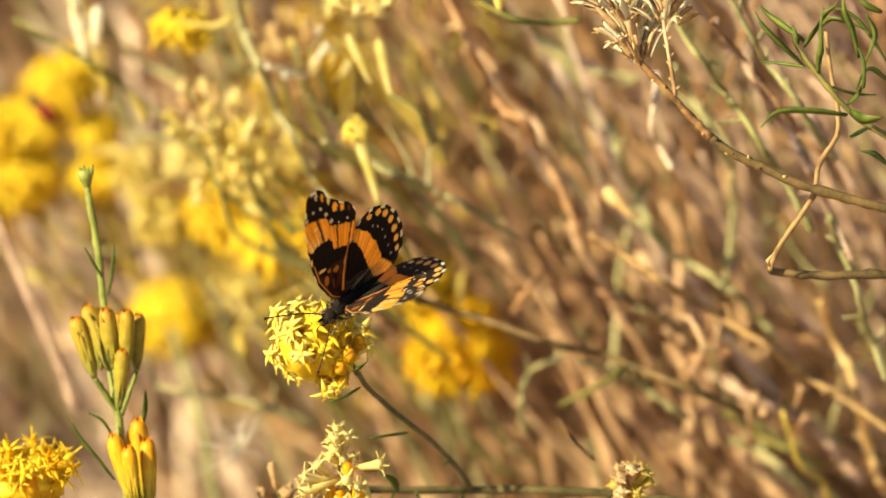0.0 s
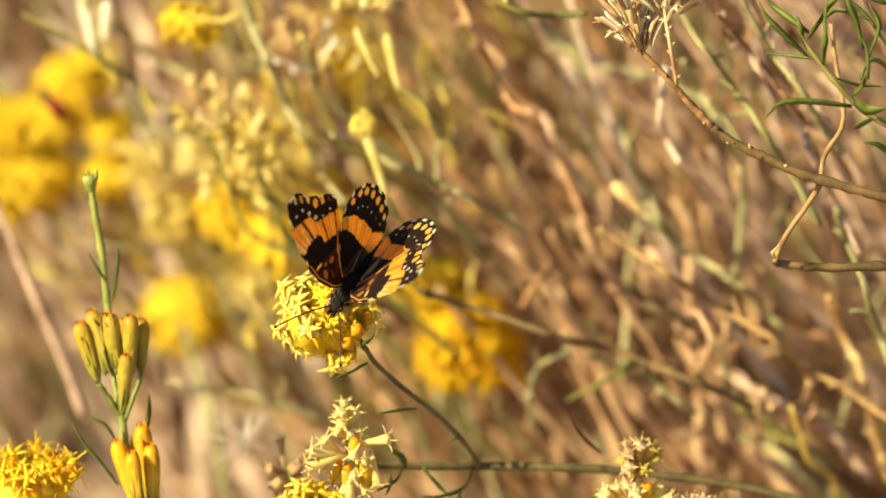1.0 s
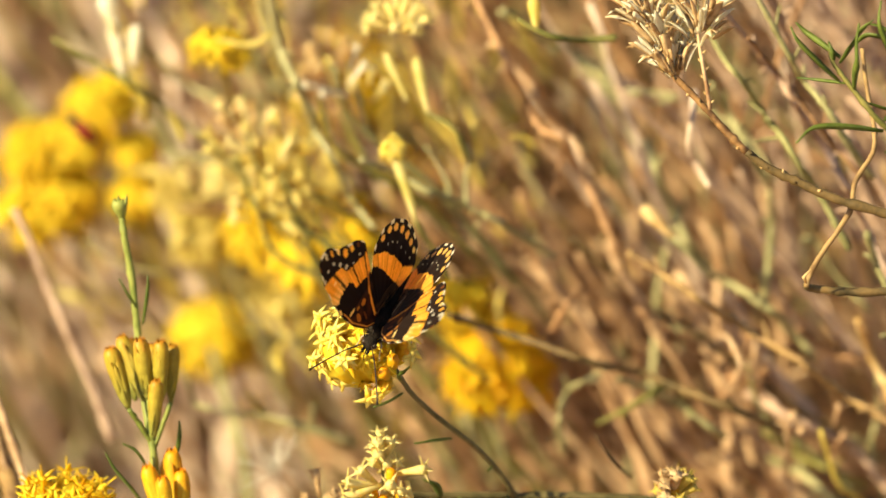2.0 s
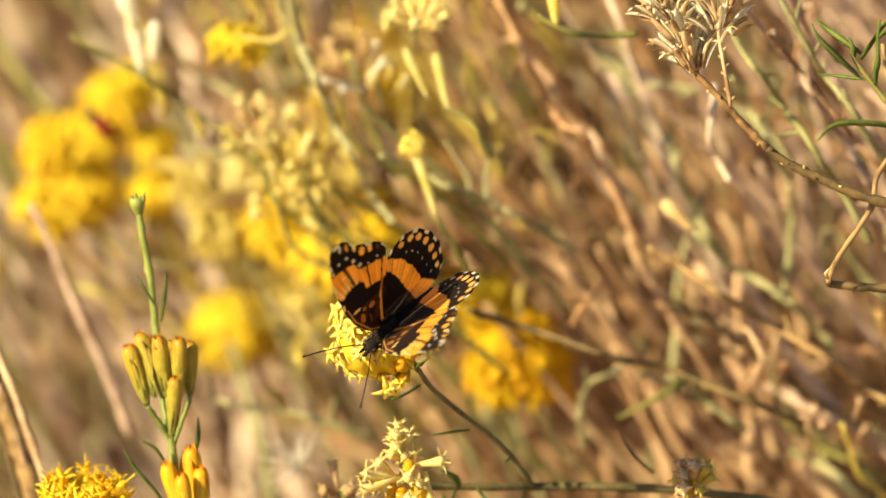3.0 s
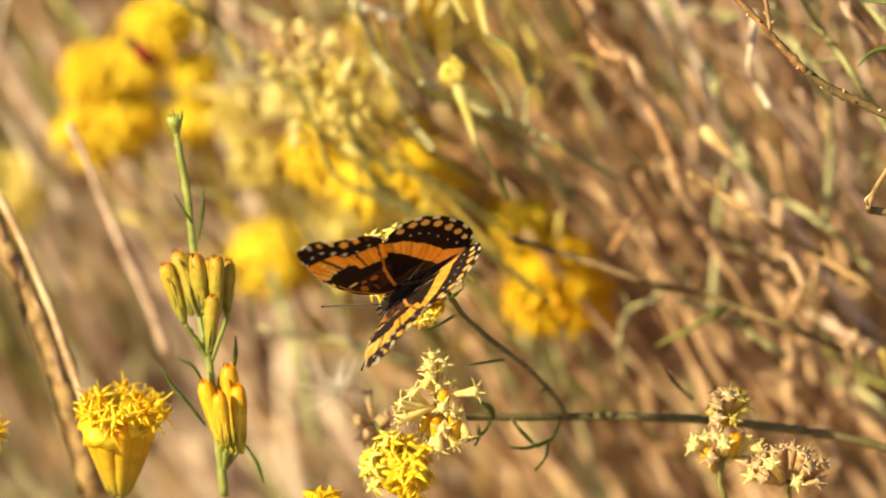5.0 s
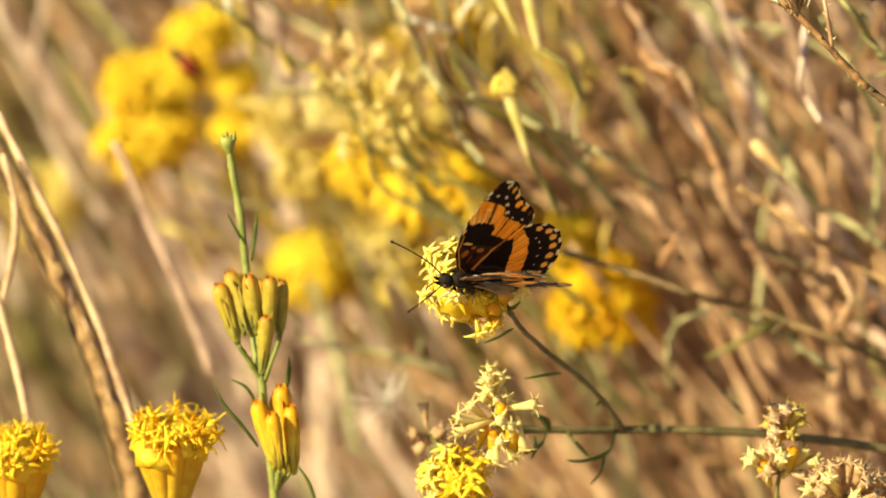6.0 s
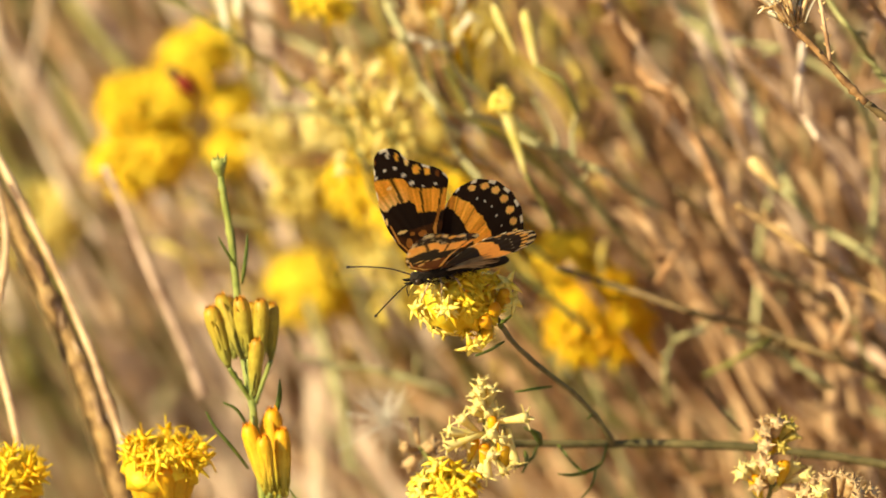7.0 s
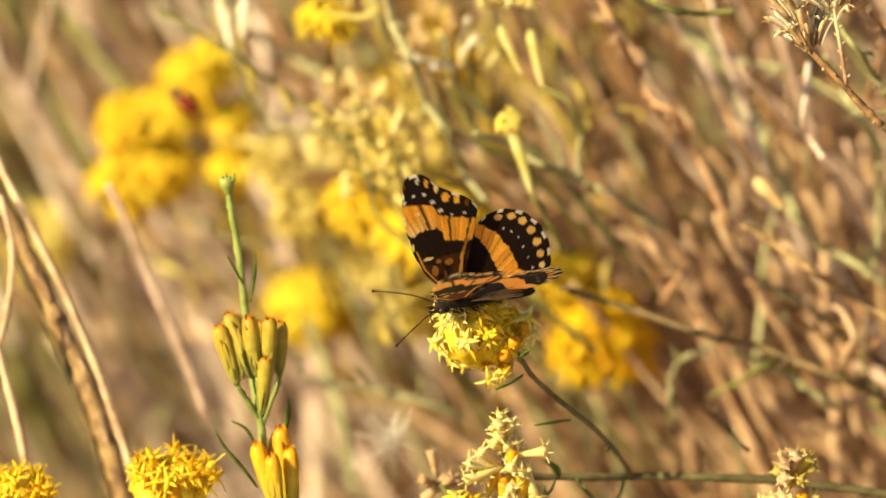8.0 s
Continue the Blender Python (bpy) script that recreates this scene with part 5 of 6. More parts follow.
def spiky_head(label, centre, seed, width=0.0075, lift=0.010):
    c = Vector(centre)
    ob = thing("spiky_flower_head", c + Vector((0.002, 0.002, -0.03)), label, "flower head", "spiky flower heads")
    rng = random.Random(seed)
    for k in range(9):
        a = 2 * math.pi * k / 9 + rng.uniform(-0.2, 0.2)
        foot = c + Vector((0.0014 * math.cos(a), 0.0014 * math.sin(a), -lift * 1.55))
        tip = c + Vector((width * 0.74 * math.cos(a), width * 0.74 * math.sin(a), rng.uniform(-0.0018, 0.0010)))
        part("cup", Geo().merge(bud_geo((tip - foot).length, 0.0040, seed + k), aim(foot, tip - foot)), CUP, ob)
    for k in range(66):
        a, r = rng.uniform(0, 6.28), width * math.sqrt(rng.uniform(0.02, 1.0))
        p = c + Vector((r * math.cos(a), r * math.sin(a), rng.uniform(-0.0005, 0.003) - r * 0.30))
        d = Vector((math.cos(a) * r / width * 1.0, math.sin(a) * r / width * 1.0, 0.75)) + Vector([rng.uniform(-0.35, 0.35) for _ in range(3)])
        put("floret", rng.choice(SPIKE_FLORET if k % 8 else GOLD_SPIKE), ob, aim(p - d.normalized() * 0.0024, d, rng.uniform(0, 6), rng.uniform(0.5, 0.95)))
    part("floret_core", lumpy(c + Vector((0, 0, -0.0025)), (width * 0.9, width * 0.9, 0.0045), seed, 0.5, 8), YELLOW, ob)
    part("stalk", stem_geo([c + Vector((0.003, 0.004, -0.06)), c + Vector((0.001, 0.002, -0.03)), c + Vector((0, 0, -lift * 1.4))], 0.0008, 0.0007, seed=seed), OLIVE, ob)
    return ob


SPIKY = "golden-yellow spiky rabbitbrush flower head on a stalk"
heads = [spiky_head(SPIKY, (-0.0753, -0.0012, 0.6571), 110), spiky_head(SPIKY, (-0.1036, 0.0000, 0.6538), 120, 0.007)]

# ---- dry stems low on the other side, which sway with the sprig ----
drystems = [
    stem("dry_cane", "thick brown dry cane with a pale streak", [(-0.0828, 0.0330, 0.6298), (-0.0881, 0.0376, 0.6472), (-0.0934, 0.0417, 0.6626), (-0.0998, 0.0453, 0.6759), (-0.1072, 0.0494, 0.6912), (-0.1157, 0.0530, 0.7046)], 0.0020, 0.0015, TWIGTAN, "dry cane", 130, group="dry canes"),
    stem("dry_cane", "pale straw-coloured dry cane", [(-0.0788, 0.0273, 0.6317), (-0.0843, 0.0316, 0.6480), (-0.0897, 0.0348, 0.6636), (-0.0962, 0.0388, 0.6788), (-0.1038, 0.0428, 0.6935), (-0.1097, 0.0458, 0.7047)], 0.0008, 0.0007, TAN, "dry cane", 131, group="dry canes"),
    stem("dry_cane", "dark brown dry cane beside a paler one", [(-0.0856, 0.0339, 0.6295), (-0.0908, 0.0386, 0.6469), (-0.0958, 0.0426, 0.6618), (-0.1024, 0.0463, 0.6756), (-0.1098, 0.0504, 0.6910), (-0.1179, 0.0540, 0.7043)], 0.0009, 0.0007, TWIG, "dry cane", 135, group="dry canes"),
    stem("dry_cane", "thin straw-coloured dry cane", [(-0.1012, 0.0158, 0.6432), (-0.1037, 0.0196, 0.6573), (-0.1074, 0.0234, 0.6713), (-0.1115, 0.0269, 0.6843)], 0.0009, 0.0006, TAN, "dry cane", 132, group="dry canes"),
    stem("dry_cane", "thin straw-coloured dry cane", [(-0.1094, 0.0327, 0.6675), (-0.1064, 0.0362, 0.6806), (-0.1062, 0.0387, 0.6898), (-0.1083, 0.0408, 0.6979)], 0.0007, 0.0006, TAN, "dry cane", 133, group="dry canes"),
    stem("dry_cane", "pale dry cane leaning in the thicket", [(-0.0729, 0.0876, 0.6407), (-0.0791, 0.0917, 0.6558), (-0.0846, 0.0949, 0.6676), (-0.0891, 0.0977, 0.6784), (-0.0924, 0.0995, 0.6849)], 0.0010, 0.0007, ROSE, "dry cane", 134, group="dry canes"),
]

# pale tan strips along the front of the thick cane
rng = random.Random(136)
for ob, line in ((drystems[0], [(-0.0880, 0.0362, 0.6477), (-0.0933, 0.0403, 0.6630), (-0.0996, 0.0439, 0.6763), (-0.1070, 0.0480, 0.6916)]),):
    pts = curve(line, 8)
    for k in range(1, len(pts) - 5, 5):
        q = [p + Vector((rng.uniform(-0.0004, 0.0006), -0.0003, 0)) for p in pts[k:k + 5]]
        part("peeling_bark", Geo().blade(q, 0.0006, (1, 0, 0.4), 0.0002), TAN, ob, "pale streak along the cane")

# ---- the flowering branch that carries the butterfly, which sways ----
bough = thing("flowering_branch", (0.0856, 0.0146, 0.6388), "thin green-brown rabbitbrush branch bearing yellow flower heads", "flowering branch")
part("stalk", stem_geo([(0.0860, 0.0194, 0.6372), (0.0668, 0.0184, 0.6451), (0.0503, 0.0174, 0.6492), (0.0336, 0.0161, 0.6518), (0.0170, 0.0144, 0.6533), (0.0036, 0.0125, 0.6539), (-0.0117, 0.0068, 0.6557), (-0.0177, 0.0010, 0.6572)], 0.0009, 0.0007, 8, rough=0.12, seed=140), DULL, bough)
part("flower_stalk", stem_geo([(0.0055, 0.0125, 0.6541), (0.0031, 0.0097, 0.6590), (-0.0015, 0.0053, 0.6655), (-0.0075, 0.0007, 0.6718), (-0.0123, -0.0029, 0.6774), (-0.0143, -0.0042, 0.6806), (-0.0159, -0.0045, 0.6831), (-0.0185, -0.0041, 0.6847)], 0.00055, 0.00042, 8, seed=141), DULL, bough)
for ctrl, w in (
    ([(-0.0057, 0.0018, 0.6680), (-0.0087, -0.0022, 0.6688), (-0.0123, -0.0042, 0.6689)], 0.0005),
    ([(-0.0147, -0.0042, 0.6806), (-0.0146, -0.0077, 0.6829), (-0.0129, -0.0093, 0.6846)], 0.0006),
    ([(-0.0143, -0.0038, 0.6781), (-0.0166, -0.0080, 0.6778), (-0.0193, -0.0102, 0.6774)], 0.0006),
    ([(-0.0076, 0.0068, 0.6556), (-0.0086, 0.0034, 0.6586), (-0.0108, 0.0018, 0.6604)], 0.0008),
    ([(-0.0081, 0.0067, 0.6554), (-0.0094, 0.0022, 0.6541), (-0.0126, -0.0001, 0.6532)], 0.0008),
    ([(-0.0105, 0.0045, 0.6550), (-0.0100, 0.0002, 0.6545), (-0.0110, -0.0022, 0.6531)], 0.0008),
    ([(-0.0044, 0.0086, 0.6549), (-0.0017, 0.0059, 0.6525), (0.0006, 0.0043, 0.6505)], 0.0006),
    ([(0.0046, 0.0125, 0.6539), (0.0031, 0.0057, 0.6519), (-0.0014, 0.0015, 0.6514), (-0.0045, -0.0004, 0.6523)], 0.0008),
    ([(0.0024, 0.0057, 0.6517), (0.0018, 0.0030, 0.6493), (-0.0002, 0.0004, 0.6475)], 0.0006),
    ([(0.0031, 0.0098, 0.6592), (0.0016, 0.0081, 0.6606), (0.0008, 0.0060, 0.6606)], 0.0006),
):
    part("leaf", Geo().blade(curve(ctrl, 5), w, (0.3, -0.6, 0.6), 0.0002), LEAF, bough)
head = new("flower_head")
head.parent = bough
head.location = Vector((-0.0175, -0.0023, 0.6835)) - bough.location
head["label"] = "bright yellow cluster of open star-shaped florets"


def capitula(hd, root, mid, radii, count, seed, extra=(), each=3, away=(0.75, 0.45, -0.35), core=0.80, plain=YELLOW_FLORET, size=(0.72, 0.98)):
    """A cluster of narrow cups that fan out from one root, each with a few star-shaped florets at its mouth."""
    rng = random.Random(seed)
    root, mid = Vector(root), Vector(mid)
    tips = []
    while len(tips) < count:
        w = Vector([rng.gauss(0, 1) for _ in range(3)]).normalized()
        tip = mid + Vector([a * b for a, b in zip(w, radii)]) * rng.uniform(0.72, 1.14)
        if w.dot(Vector(away)) > 0.75 or any((tip - q).length < radii[0] * 0.36 for q in tips):
            continue
        tips.append(tip)
    tips += [Vector(q) for q in extra]
    for k, tip in enumerate(tips):
        out = (tip - root).normalized() * 0.6 + (tip - mid).normalized() * 0.7 + Vector((-0.25, -0.55, 0.15))
        out.normalize()
        foot = root.lerp(tip, 0.25) + Vector((0, 0, 0.0004))
        e = foot.lerp(tip, 0.8)
        part("involucre", Geo().merge(bud_geo((e - foot).length, 0.0021, seed + k), aim(foot, e - foot)), CUP, hd)
        for n in range(each if k < count else 1):
            d = (out + Vector([rng.uniform(-0.45, 0.45) for _ in range(3)])).normalized()
            p = tip + Vector([rng.uniform(-0.0012, 0.0012) for _ in range(3)])
            z = rng.uniform(*size)
            # light put into petal colour: paler on the sun's side, golden deep inside
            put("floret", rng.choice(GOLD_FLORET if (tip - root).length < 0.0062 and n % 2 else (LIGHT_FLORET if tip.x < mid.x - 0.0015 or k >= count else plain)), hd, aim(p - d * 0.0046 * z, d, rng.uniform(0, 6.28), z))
    part("floret_core", lumpy(mid, [r * core for r in radii], seed, 0.5, 7), YELLOW, hd)


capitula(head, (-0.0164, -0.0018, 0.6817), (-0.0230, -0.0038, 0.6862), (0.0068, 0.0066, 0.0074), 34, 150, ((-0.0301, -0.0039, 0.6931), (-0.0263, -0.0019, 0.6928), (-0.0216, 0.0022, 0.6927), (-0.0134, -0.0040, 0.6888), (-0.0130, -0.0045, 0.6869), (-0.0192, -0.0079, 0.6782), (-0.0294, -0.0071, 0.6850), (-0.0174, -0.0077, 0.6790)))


for a, b in (((-0.0160, -0.0045, 0.6822), (-0.0158, -0.0085, 0.6862)), ((-0.0168, -0.0052, 0.6812), (-0.0178, -0.0090, 0.6838))):
    a, b = Vector(a), Vector(b)
    part("involucre", Geo().merge(bud_geo((b - a).length, 0.0024, 7), aim(a, b - a)), CUP, head)


def withered(label, centre, count, radii, root, seed, meshes, face=(0, -0.7, 0.3), cone=-0.5, size=0.95):
    hd = new("withered_head")
    hd.parent = bough
    hd.location = Vector(root) - bough.location
    hd["label"] = label
    florets(hd, meshes, centre, root, count, radii, seed, face=face, cone=cone, size=size, depth=0.006)
    part("stalk", stem_geo([Vector(root) + Vector((0.001, 0.001, -0.004)), root, Vector(root).lerp(Vector(centre), 0.7)], 0.0005, 0.0004, seed=seed), OLIVE, hd)
    return hd


withered("pale yellow withering florets standing on a stalk", (-0.0175, -0.0056, 0.6674), 10, (0.0026, 0.0028, 0.0042), (-0.0176, -0.0044, 0.6604), 170, PALE_FLORET, face=(0, -0.4, 0.9), cone=-0.2)
withered("pale yellow withering florets standing on a stalk", (-0.0175, -0.0071, 0.6618), 9, (0.0062, 0.004, 0.0036), (-0.0176, -0.0044, 0.6604), 171, PALE_FLORET, face=(0, -0.9, 0.1), cone=-0.4)
withered("pale yellow withering florets hanging from a stalk", (-0.0165, -0.0072, 0.6576), 6, (0.0045, 0.003, 0.004), (-0.0171, -0.0045, 0.6600), 172, PALE_FLORET, face=(0.1, -0.5, -0.9), cone=-0.1)
for a, d in (((-0.0106, -0.0092, 0.6656), (0.8, -0.4, 0.25)), ((-0.0242, -0.0105, 0.6608), (-1, -0.2, -0.3)), ((-0.0238, -0.0098, 0.6633), (-1, -0.3, 0.2)), ((-0.0173, -0.0090, 0.6547), (0, -0.2, -1)), ((-0.0124, -0.0084, 0.6572), (0.2, -0.2, -1))):
    put("floret", PALE_FLORET[1], bough, aim(Vector(a) - Vector(d).normalized() * 0.006, d, 0.7, 1.05))
wh = new("yellow_head")
wh.parent = bough
wh.location = Vector((-0.0242, -0.0064, 0.6454)) - bough.location
wh["label"] = "bright yellow open florets below the withering ones"
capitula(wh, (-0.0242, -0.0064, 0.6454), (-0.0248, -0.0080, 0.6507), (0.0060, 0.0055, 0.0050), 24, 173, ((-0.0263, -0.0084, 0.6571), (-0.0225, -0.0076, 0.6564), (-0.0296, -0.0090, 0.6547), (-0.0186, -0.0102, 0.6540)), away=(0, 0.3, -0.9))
withered("golden florets low on the branch", (-0.0383, -0.0077, 0.6442), 20, (0.0045, 0.004, 0.004), (-0.0374, -0.0059, 0.6393), 174, GOLD_FLORET, face=(0, -0.6, 0.7), cone=-0.2)
withered("straw-coloured dry florets", (-0.0305, 0.0136, 0.6540), 5, (0.0045, 0.004, 0.0045), (-0.0278, 0.0098, 0.6514), 175, STRAW_FLORET, cone=-0.6, size=0.85)
k1 = withered("straw-coloured and cream withered florets", (0.0343, -0.0025, 0.6599), 9, (0.0030, 0.003, 0.0034), (0.0332, 0.0001, 0.6541), 176, STRAW_FLORET + FADED_FLORET, face=(0.1, -0.5, 0.8), cone=-0.2, size=0.85)
withered("cream withered florets with a few yellow tubes", (0.0341, -0.0042, 0.6533), 8, (0.0055, 0.003, 0.0030), (0.0332, -0.0019, 0.6467), 177, CREAM_FLORET, face=(0, -0.7, 0.4), size=0.9)
for a, b, w in (((0.0319, -0.0045, 0.6486), (0.0302, -0.0052, 0.6536), 0.0024), ((0.0351, -0.0038, 0.6511), (0.0359, -0.0045, 0.6561), 0.0026), ((0.0337, -0.0024, 0.6564), (0.0343, -0.0024, 0.6602), 0.0024)):
    a, b = Vector(a), Vector(b)
    part("tube", Geo().merge(bud_geo((b - a).length, w, 5), aim(a, b - a)), CUP, k1)
withered("cream withered florets", (0.0452, -0.0101, 0.6507), 15, (0.0066, 0.004, 0.0036), (0.0454, -0.0070, 0.6431), 178, CREAM_FLORET, face=(0, -0.6, 0.7), size=0.9)
g1 = new("yellow_tubes")
g1.parent = bough
g1.location = Vector((-0.0175, -0.0054, 0.6606)) - bough.location
for a, b, w in (((-0.0175, -0.0071, 0.6541), (-0.0179, -0.0085, 0.6606), 0.0022), ((-0.0139, -0.0070, 0.6546), (-0.0146, -0.0083, 0.6612), 0.0024), ((-0.0206, -0.0065, 0.6565), (-0.0193, -0.0082, 0.6615), 0.0020), ((-0.0160, -0.0076, 0.6601), (-0.0164, -0.0092, 0.6658), 0.0020)):
    a, b = Vector(a), Vector(b)
    part("tube", Geo().merge(bud_geo((b - a).length, w, 5), aim(a, b - a)), CUP, g1)

# white seed fluff caught below the flower
fluff = thing("seed_fluff", (-0.0384, 0.0384, 0.6500), "tuft of white seed fluff caught among the stems", "seed fluff")
rng = random.Random(190)
for k in range(75):
    a = Vector((-0.0384, 0.0384, 0.6500)) + Vector((rng.gauss(0, 0.0006), rng.gauss(0, 0.0006), rng.gauss(0, 0.0006)))
    d = Vector((rng.gauss(-0.1, 0.7), rng.gauss(0, 0.7), rng.gauss(0.8, 0.7))).normalized()
    part("hair", Geo().tube(curve([a, a + d * 0.004, a + d * rng.uniform(0.006, 0.010) + Vector((0, 0, -0.0006))], 2), [0.00006, 0.00006, 0.00005, 0.00004, 0.00003], 3), FLUFF, fluff)

# ---- the butterfly: x forward, y to its left, z up ----
butterfly = thing("butterfly", (0, 0, 0.7), "black and orange patch butterfly with white spots feeding on yellow florets", "butterfly")


def smooth_ring(ctrl, n):
    p = [Vector((*q, 0)) for q in ctrl]
    line = curve(p, 12)
    L = [0.0]
    for a, b in zip(line, line[1:]):
        L.append(L[-1] + (b - a).length)
    out = []
    for k in range(n):
        s = L[-1] * k / (n - 1)
        i = max(0, min(len(line) - 2, int(np.searchsorted(L, s)) - 1))
        out.append(line[i].lerp(line[i + 1], (s - L[i]) / max(1e-9, L[i + 1] - L[i])))
    return out


AMBER, UMBER = (0.93, 0.54, 0.080), (0.42, 0.17, 0.03)
BLACK, ORANGE, CREAM, WHITE, RUST, TANNISH = (0.024, 0.011, 0.006), (0.93, 0.50, 0.060), (0.94, 0.70, 0.28), (0.80, 0.74, 0.62), (0.22, 0.070, 0.012), (0.36, 0.20, 0.075)
SPOT = (0.86, 0.52, 0.14)
# spots: forward, outward, half length, half width, colour (millimetres)
FORE_SPOTS = [(8.9, 20.6, .32, .3, WHITE), (7.2, 21.5, .3, .3, WHITE), (5.3, 21.4, .3, .3, WHITE), (3.9, 19.6, .45, .4, WHITE), (2.7, 17.7, .5, .35, WHITE), (0.8, 16.5, .28, .25, WHITE), (-1.6, 16.2, .4, .25, WHITE),
              (1.5, 20.0, .75, .95, ORANGE), (-0.5, 19.0, .65, .75, ORANGE), (3.0, 22.0, .4, .8, CREAM), (6.2, 24.2, .25, .7, WHITE), (8.6, 23.6, .25, .6, RUST), (-2.3, 18.0, .4, .6, RUST),
              (5.9, 9.1, 1.0, .33, CREAM), (2.3, 7.7, .8, .6, UMBER), (5.0, 6.6, .6, 1.0, UMBER), (4.2, 8.2, .5, .4, UMBER), (8.4, 11.8, .25, .7, CREAM), (3.2, 5.2, .3, 1.1, RUST), (6.9, 18.0, .5, .3, CREAM), (4.6, 23.4, .3, .8, ORANGE)]
HIND_SPOTS = [(-6.0, 14.2, 0.74, 0.59, SPOT), (-8.4, 14.2, 0.83, 0.67, SPOT), (-10.5, 13.1, 0.78, 0.71, SPOT), (-12.1, 11.2, 0.83, 0.76, SPOT), (-13.2, 8.9, 0.83, 0.76, SPOT), (-13.8, 6.7, 0.74, 0.71, SPOT), (-14.1, 4.5, .6, .6, CREAM),
              (-6.9, 12.1, .2, .2, WHITE), (-8.4, 11.3, .2, .2, WHITE), (-9.7, 10.2, .2, .2, WHITE), (-10.6, 8.3, .2, .2, WHITE), (-11.5, 6.2, .2, .2, WHITE), (-12.4, 4.2, .2, .2, WHITE)]


def fore_colour(x, s, edge, j):
    wob = 0.45 * noise.noise((x * 0.9, s * 0.9, 0)) + 0.18 * noise.noise((x * 3, s * 3, 5))
    top = np.interp(x, [-4, 2.4, 3.2, 4.2, 10], [14.8, 16.6, 17.2, 19.3, 20.3]) + wob
    low = np.interp(x, [-4, -1, 2.6, 2.9, 6, 8, 10], [10.6, 11.0, 11.9, 14.2, 14.9, 13.8, 14.6]) + wob
    c = BLACK
    if low < s < top:
        k = min(1.0, max(0.0, (x - 3.0) / 4.0)) * min(1.0, max(0.0, 1.3 - (s - low) / 2.6))
        c = tuple(a + (b - a) * k for a, b in zip(ORANGE, CREAM))
        k = 0.8 + 0.35 * noise.noise((math.atan2(x - 2.0, s - 2.0) * 30, s * 0.2, 3))
        c = (c[0] * min(1.1, k + 0.1), c[1] * k, c[2] * k * k)
        vein = abs(math.sin((math.atan2(x - 2.0, s - 2.0) + 0.05) * 11.0))
        if vein < 0.19:
            c = tuple(0.15 * a for a in c)
    elif s < 9:
        k = max(0.0, min(0.7, 0.35 + noise.noise((x * 0.5, s * 0.5, 9))))
        c = tuple(a + (b - a) * k * 0.5 for a, b in zip(BLACK, RUST))
    inner = x - np.interp(s, [3, 8, 12.8], [0.2, -0.6, -2.6])
    if 0.25 < inner < 0.85 + wob * 0.4 and 2.5 < s < 11.5:
        c = UMBER if s > 9 else (0.62, 0.30, 0.06)
    lead = np.interp(s, [0.8, 3, 7.2, 13], [1.2, 4.5, 7.3, 9.0]) - x
    if 0.35 < lead < 0.7 and 1.5 < s < 11:
        c = (0.55, 0.27, 0.06)
    for px, ps, rx, rs, col in FORE_SPOTS:
        q = ((x - px) / rx) ** 2 + ((s - ps) / rs) ** 2
        if q < 1:
            c = col
    if edge > 0.968 and math.sin(j * 0.55) > 0.5:
        c = WHITE
    return c


def hind_colour(x, s, edge, j):
    wob = 0.4 * noise.noise((x * 0.8, s * 0.8, 2)) + 0.2 * noise.noise((x * 3, s * 3, 7))
    # distance from the body end along the wing's fan
    out = np.interp(x, [-13.5, -12.6, -9.8, -8.1, -5.3, -2], [0.8, 2.1, 4.4, 8.3, 11.8, 13.4]) + wob
    inn = np.interp(x, [-9.4, -7.4, -6.1, -5.0, -3.4, -2.1, 1], [-2, 1.6, 4.0, 6.4, 9.4, 11.0, 12.4]) + wob
    c = BLACK
    if inn < s < out:
        k = min(1.0, max(0.0, (5.0 - s) / 5.0)) * 0.6
        c = tuple(a + (b - a) * k for a, b in zip(AMBER, CREAM))
        k = 0.85 + 0.4 * noise.noise((math.atan2(-x, s + 0.5) * 26, s * 0.2, 6))
        c = (c[0] * min(1.08, k + 0.12), c[1] * k, c[2] * k * k)
        vein = abs(math.sin(math.atan2(-x + 0.5, s + 0.5) * 11.0))
        if vein < 0.07:
            c = tuple(0.5 * a for a in c)
    elif s < inn and s < 4:
        k = max(0.0, 0.5 + noise.noise((x * 0.4, s * 3, 4))) * (0.85 if s < 2.2 else 0.4)
        c = tuple(a + (b - a) * k for a, b in zip(BLACK, TANNISH))
    for px, ps, rx, rs, col in HIND_SPOTS:
        if ((x - px) / rx) ** 2 + ((s - ps) / rs) ** 2 < 1:
            c = col
    if edge > 0.962 and math.sin(j * 0.62) > 0.45:
        c = WHITE
    return c


def underside(c, x, s, edge, j):
    """The under surface: the same bands in cream, with white lunules along the rim."""
    if c[0] > 0.4:
        k = 0.75 if c[2] < 0.5 else 0.2
        c = tuple(a + (b - a) * k for a, b in zip(c, (0.94, 0.78, 0.34)))
    if s < 7.5 and x > 0.2 and c[0] < 0.5:
        c = (0.26, 0.085, 0.016)
    elif 0.905 < edge < 0.965 and math.sin(j * 0.55) > -0.1:
        c = (0.92, 0.84, 0.62)
    elif c[0] < 0.1:
        c = (0.030, 0.016, 0.009)
    return c


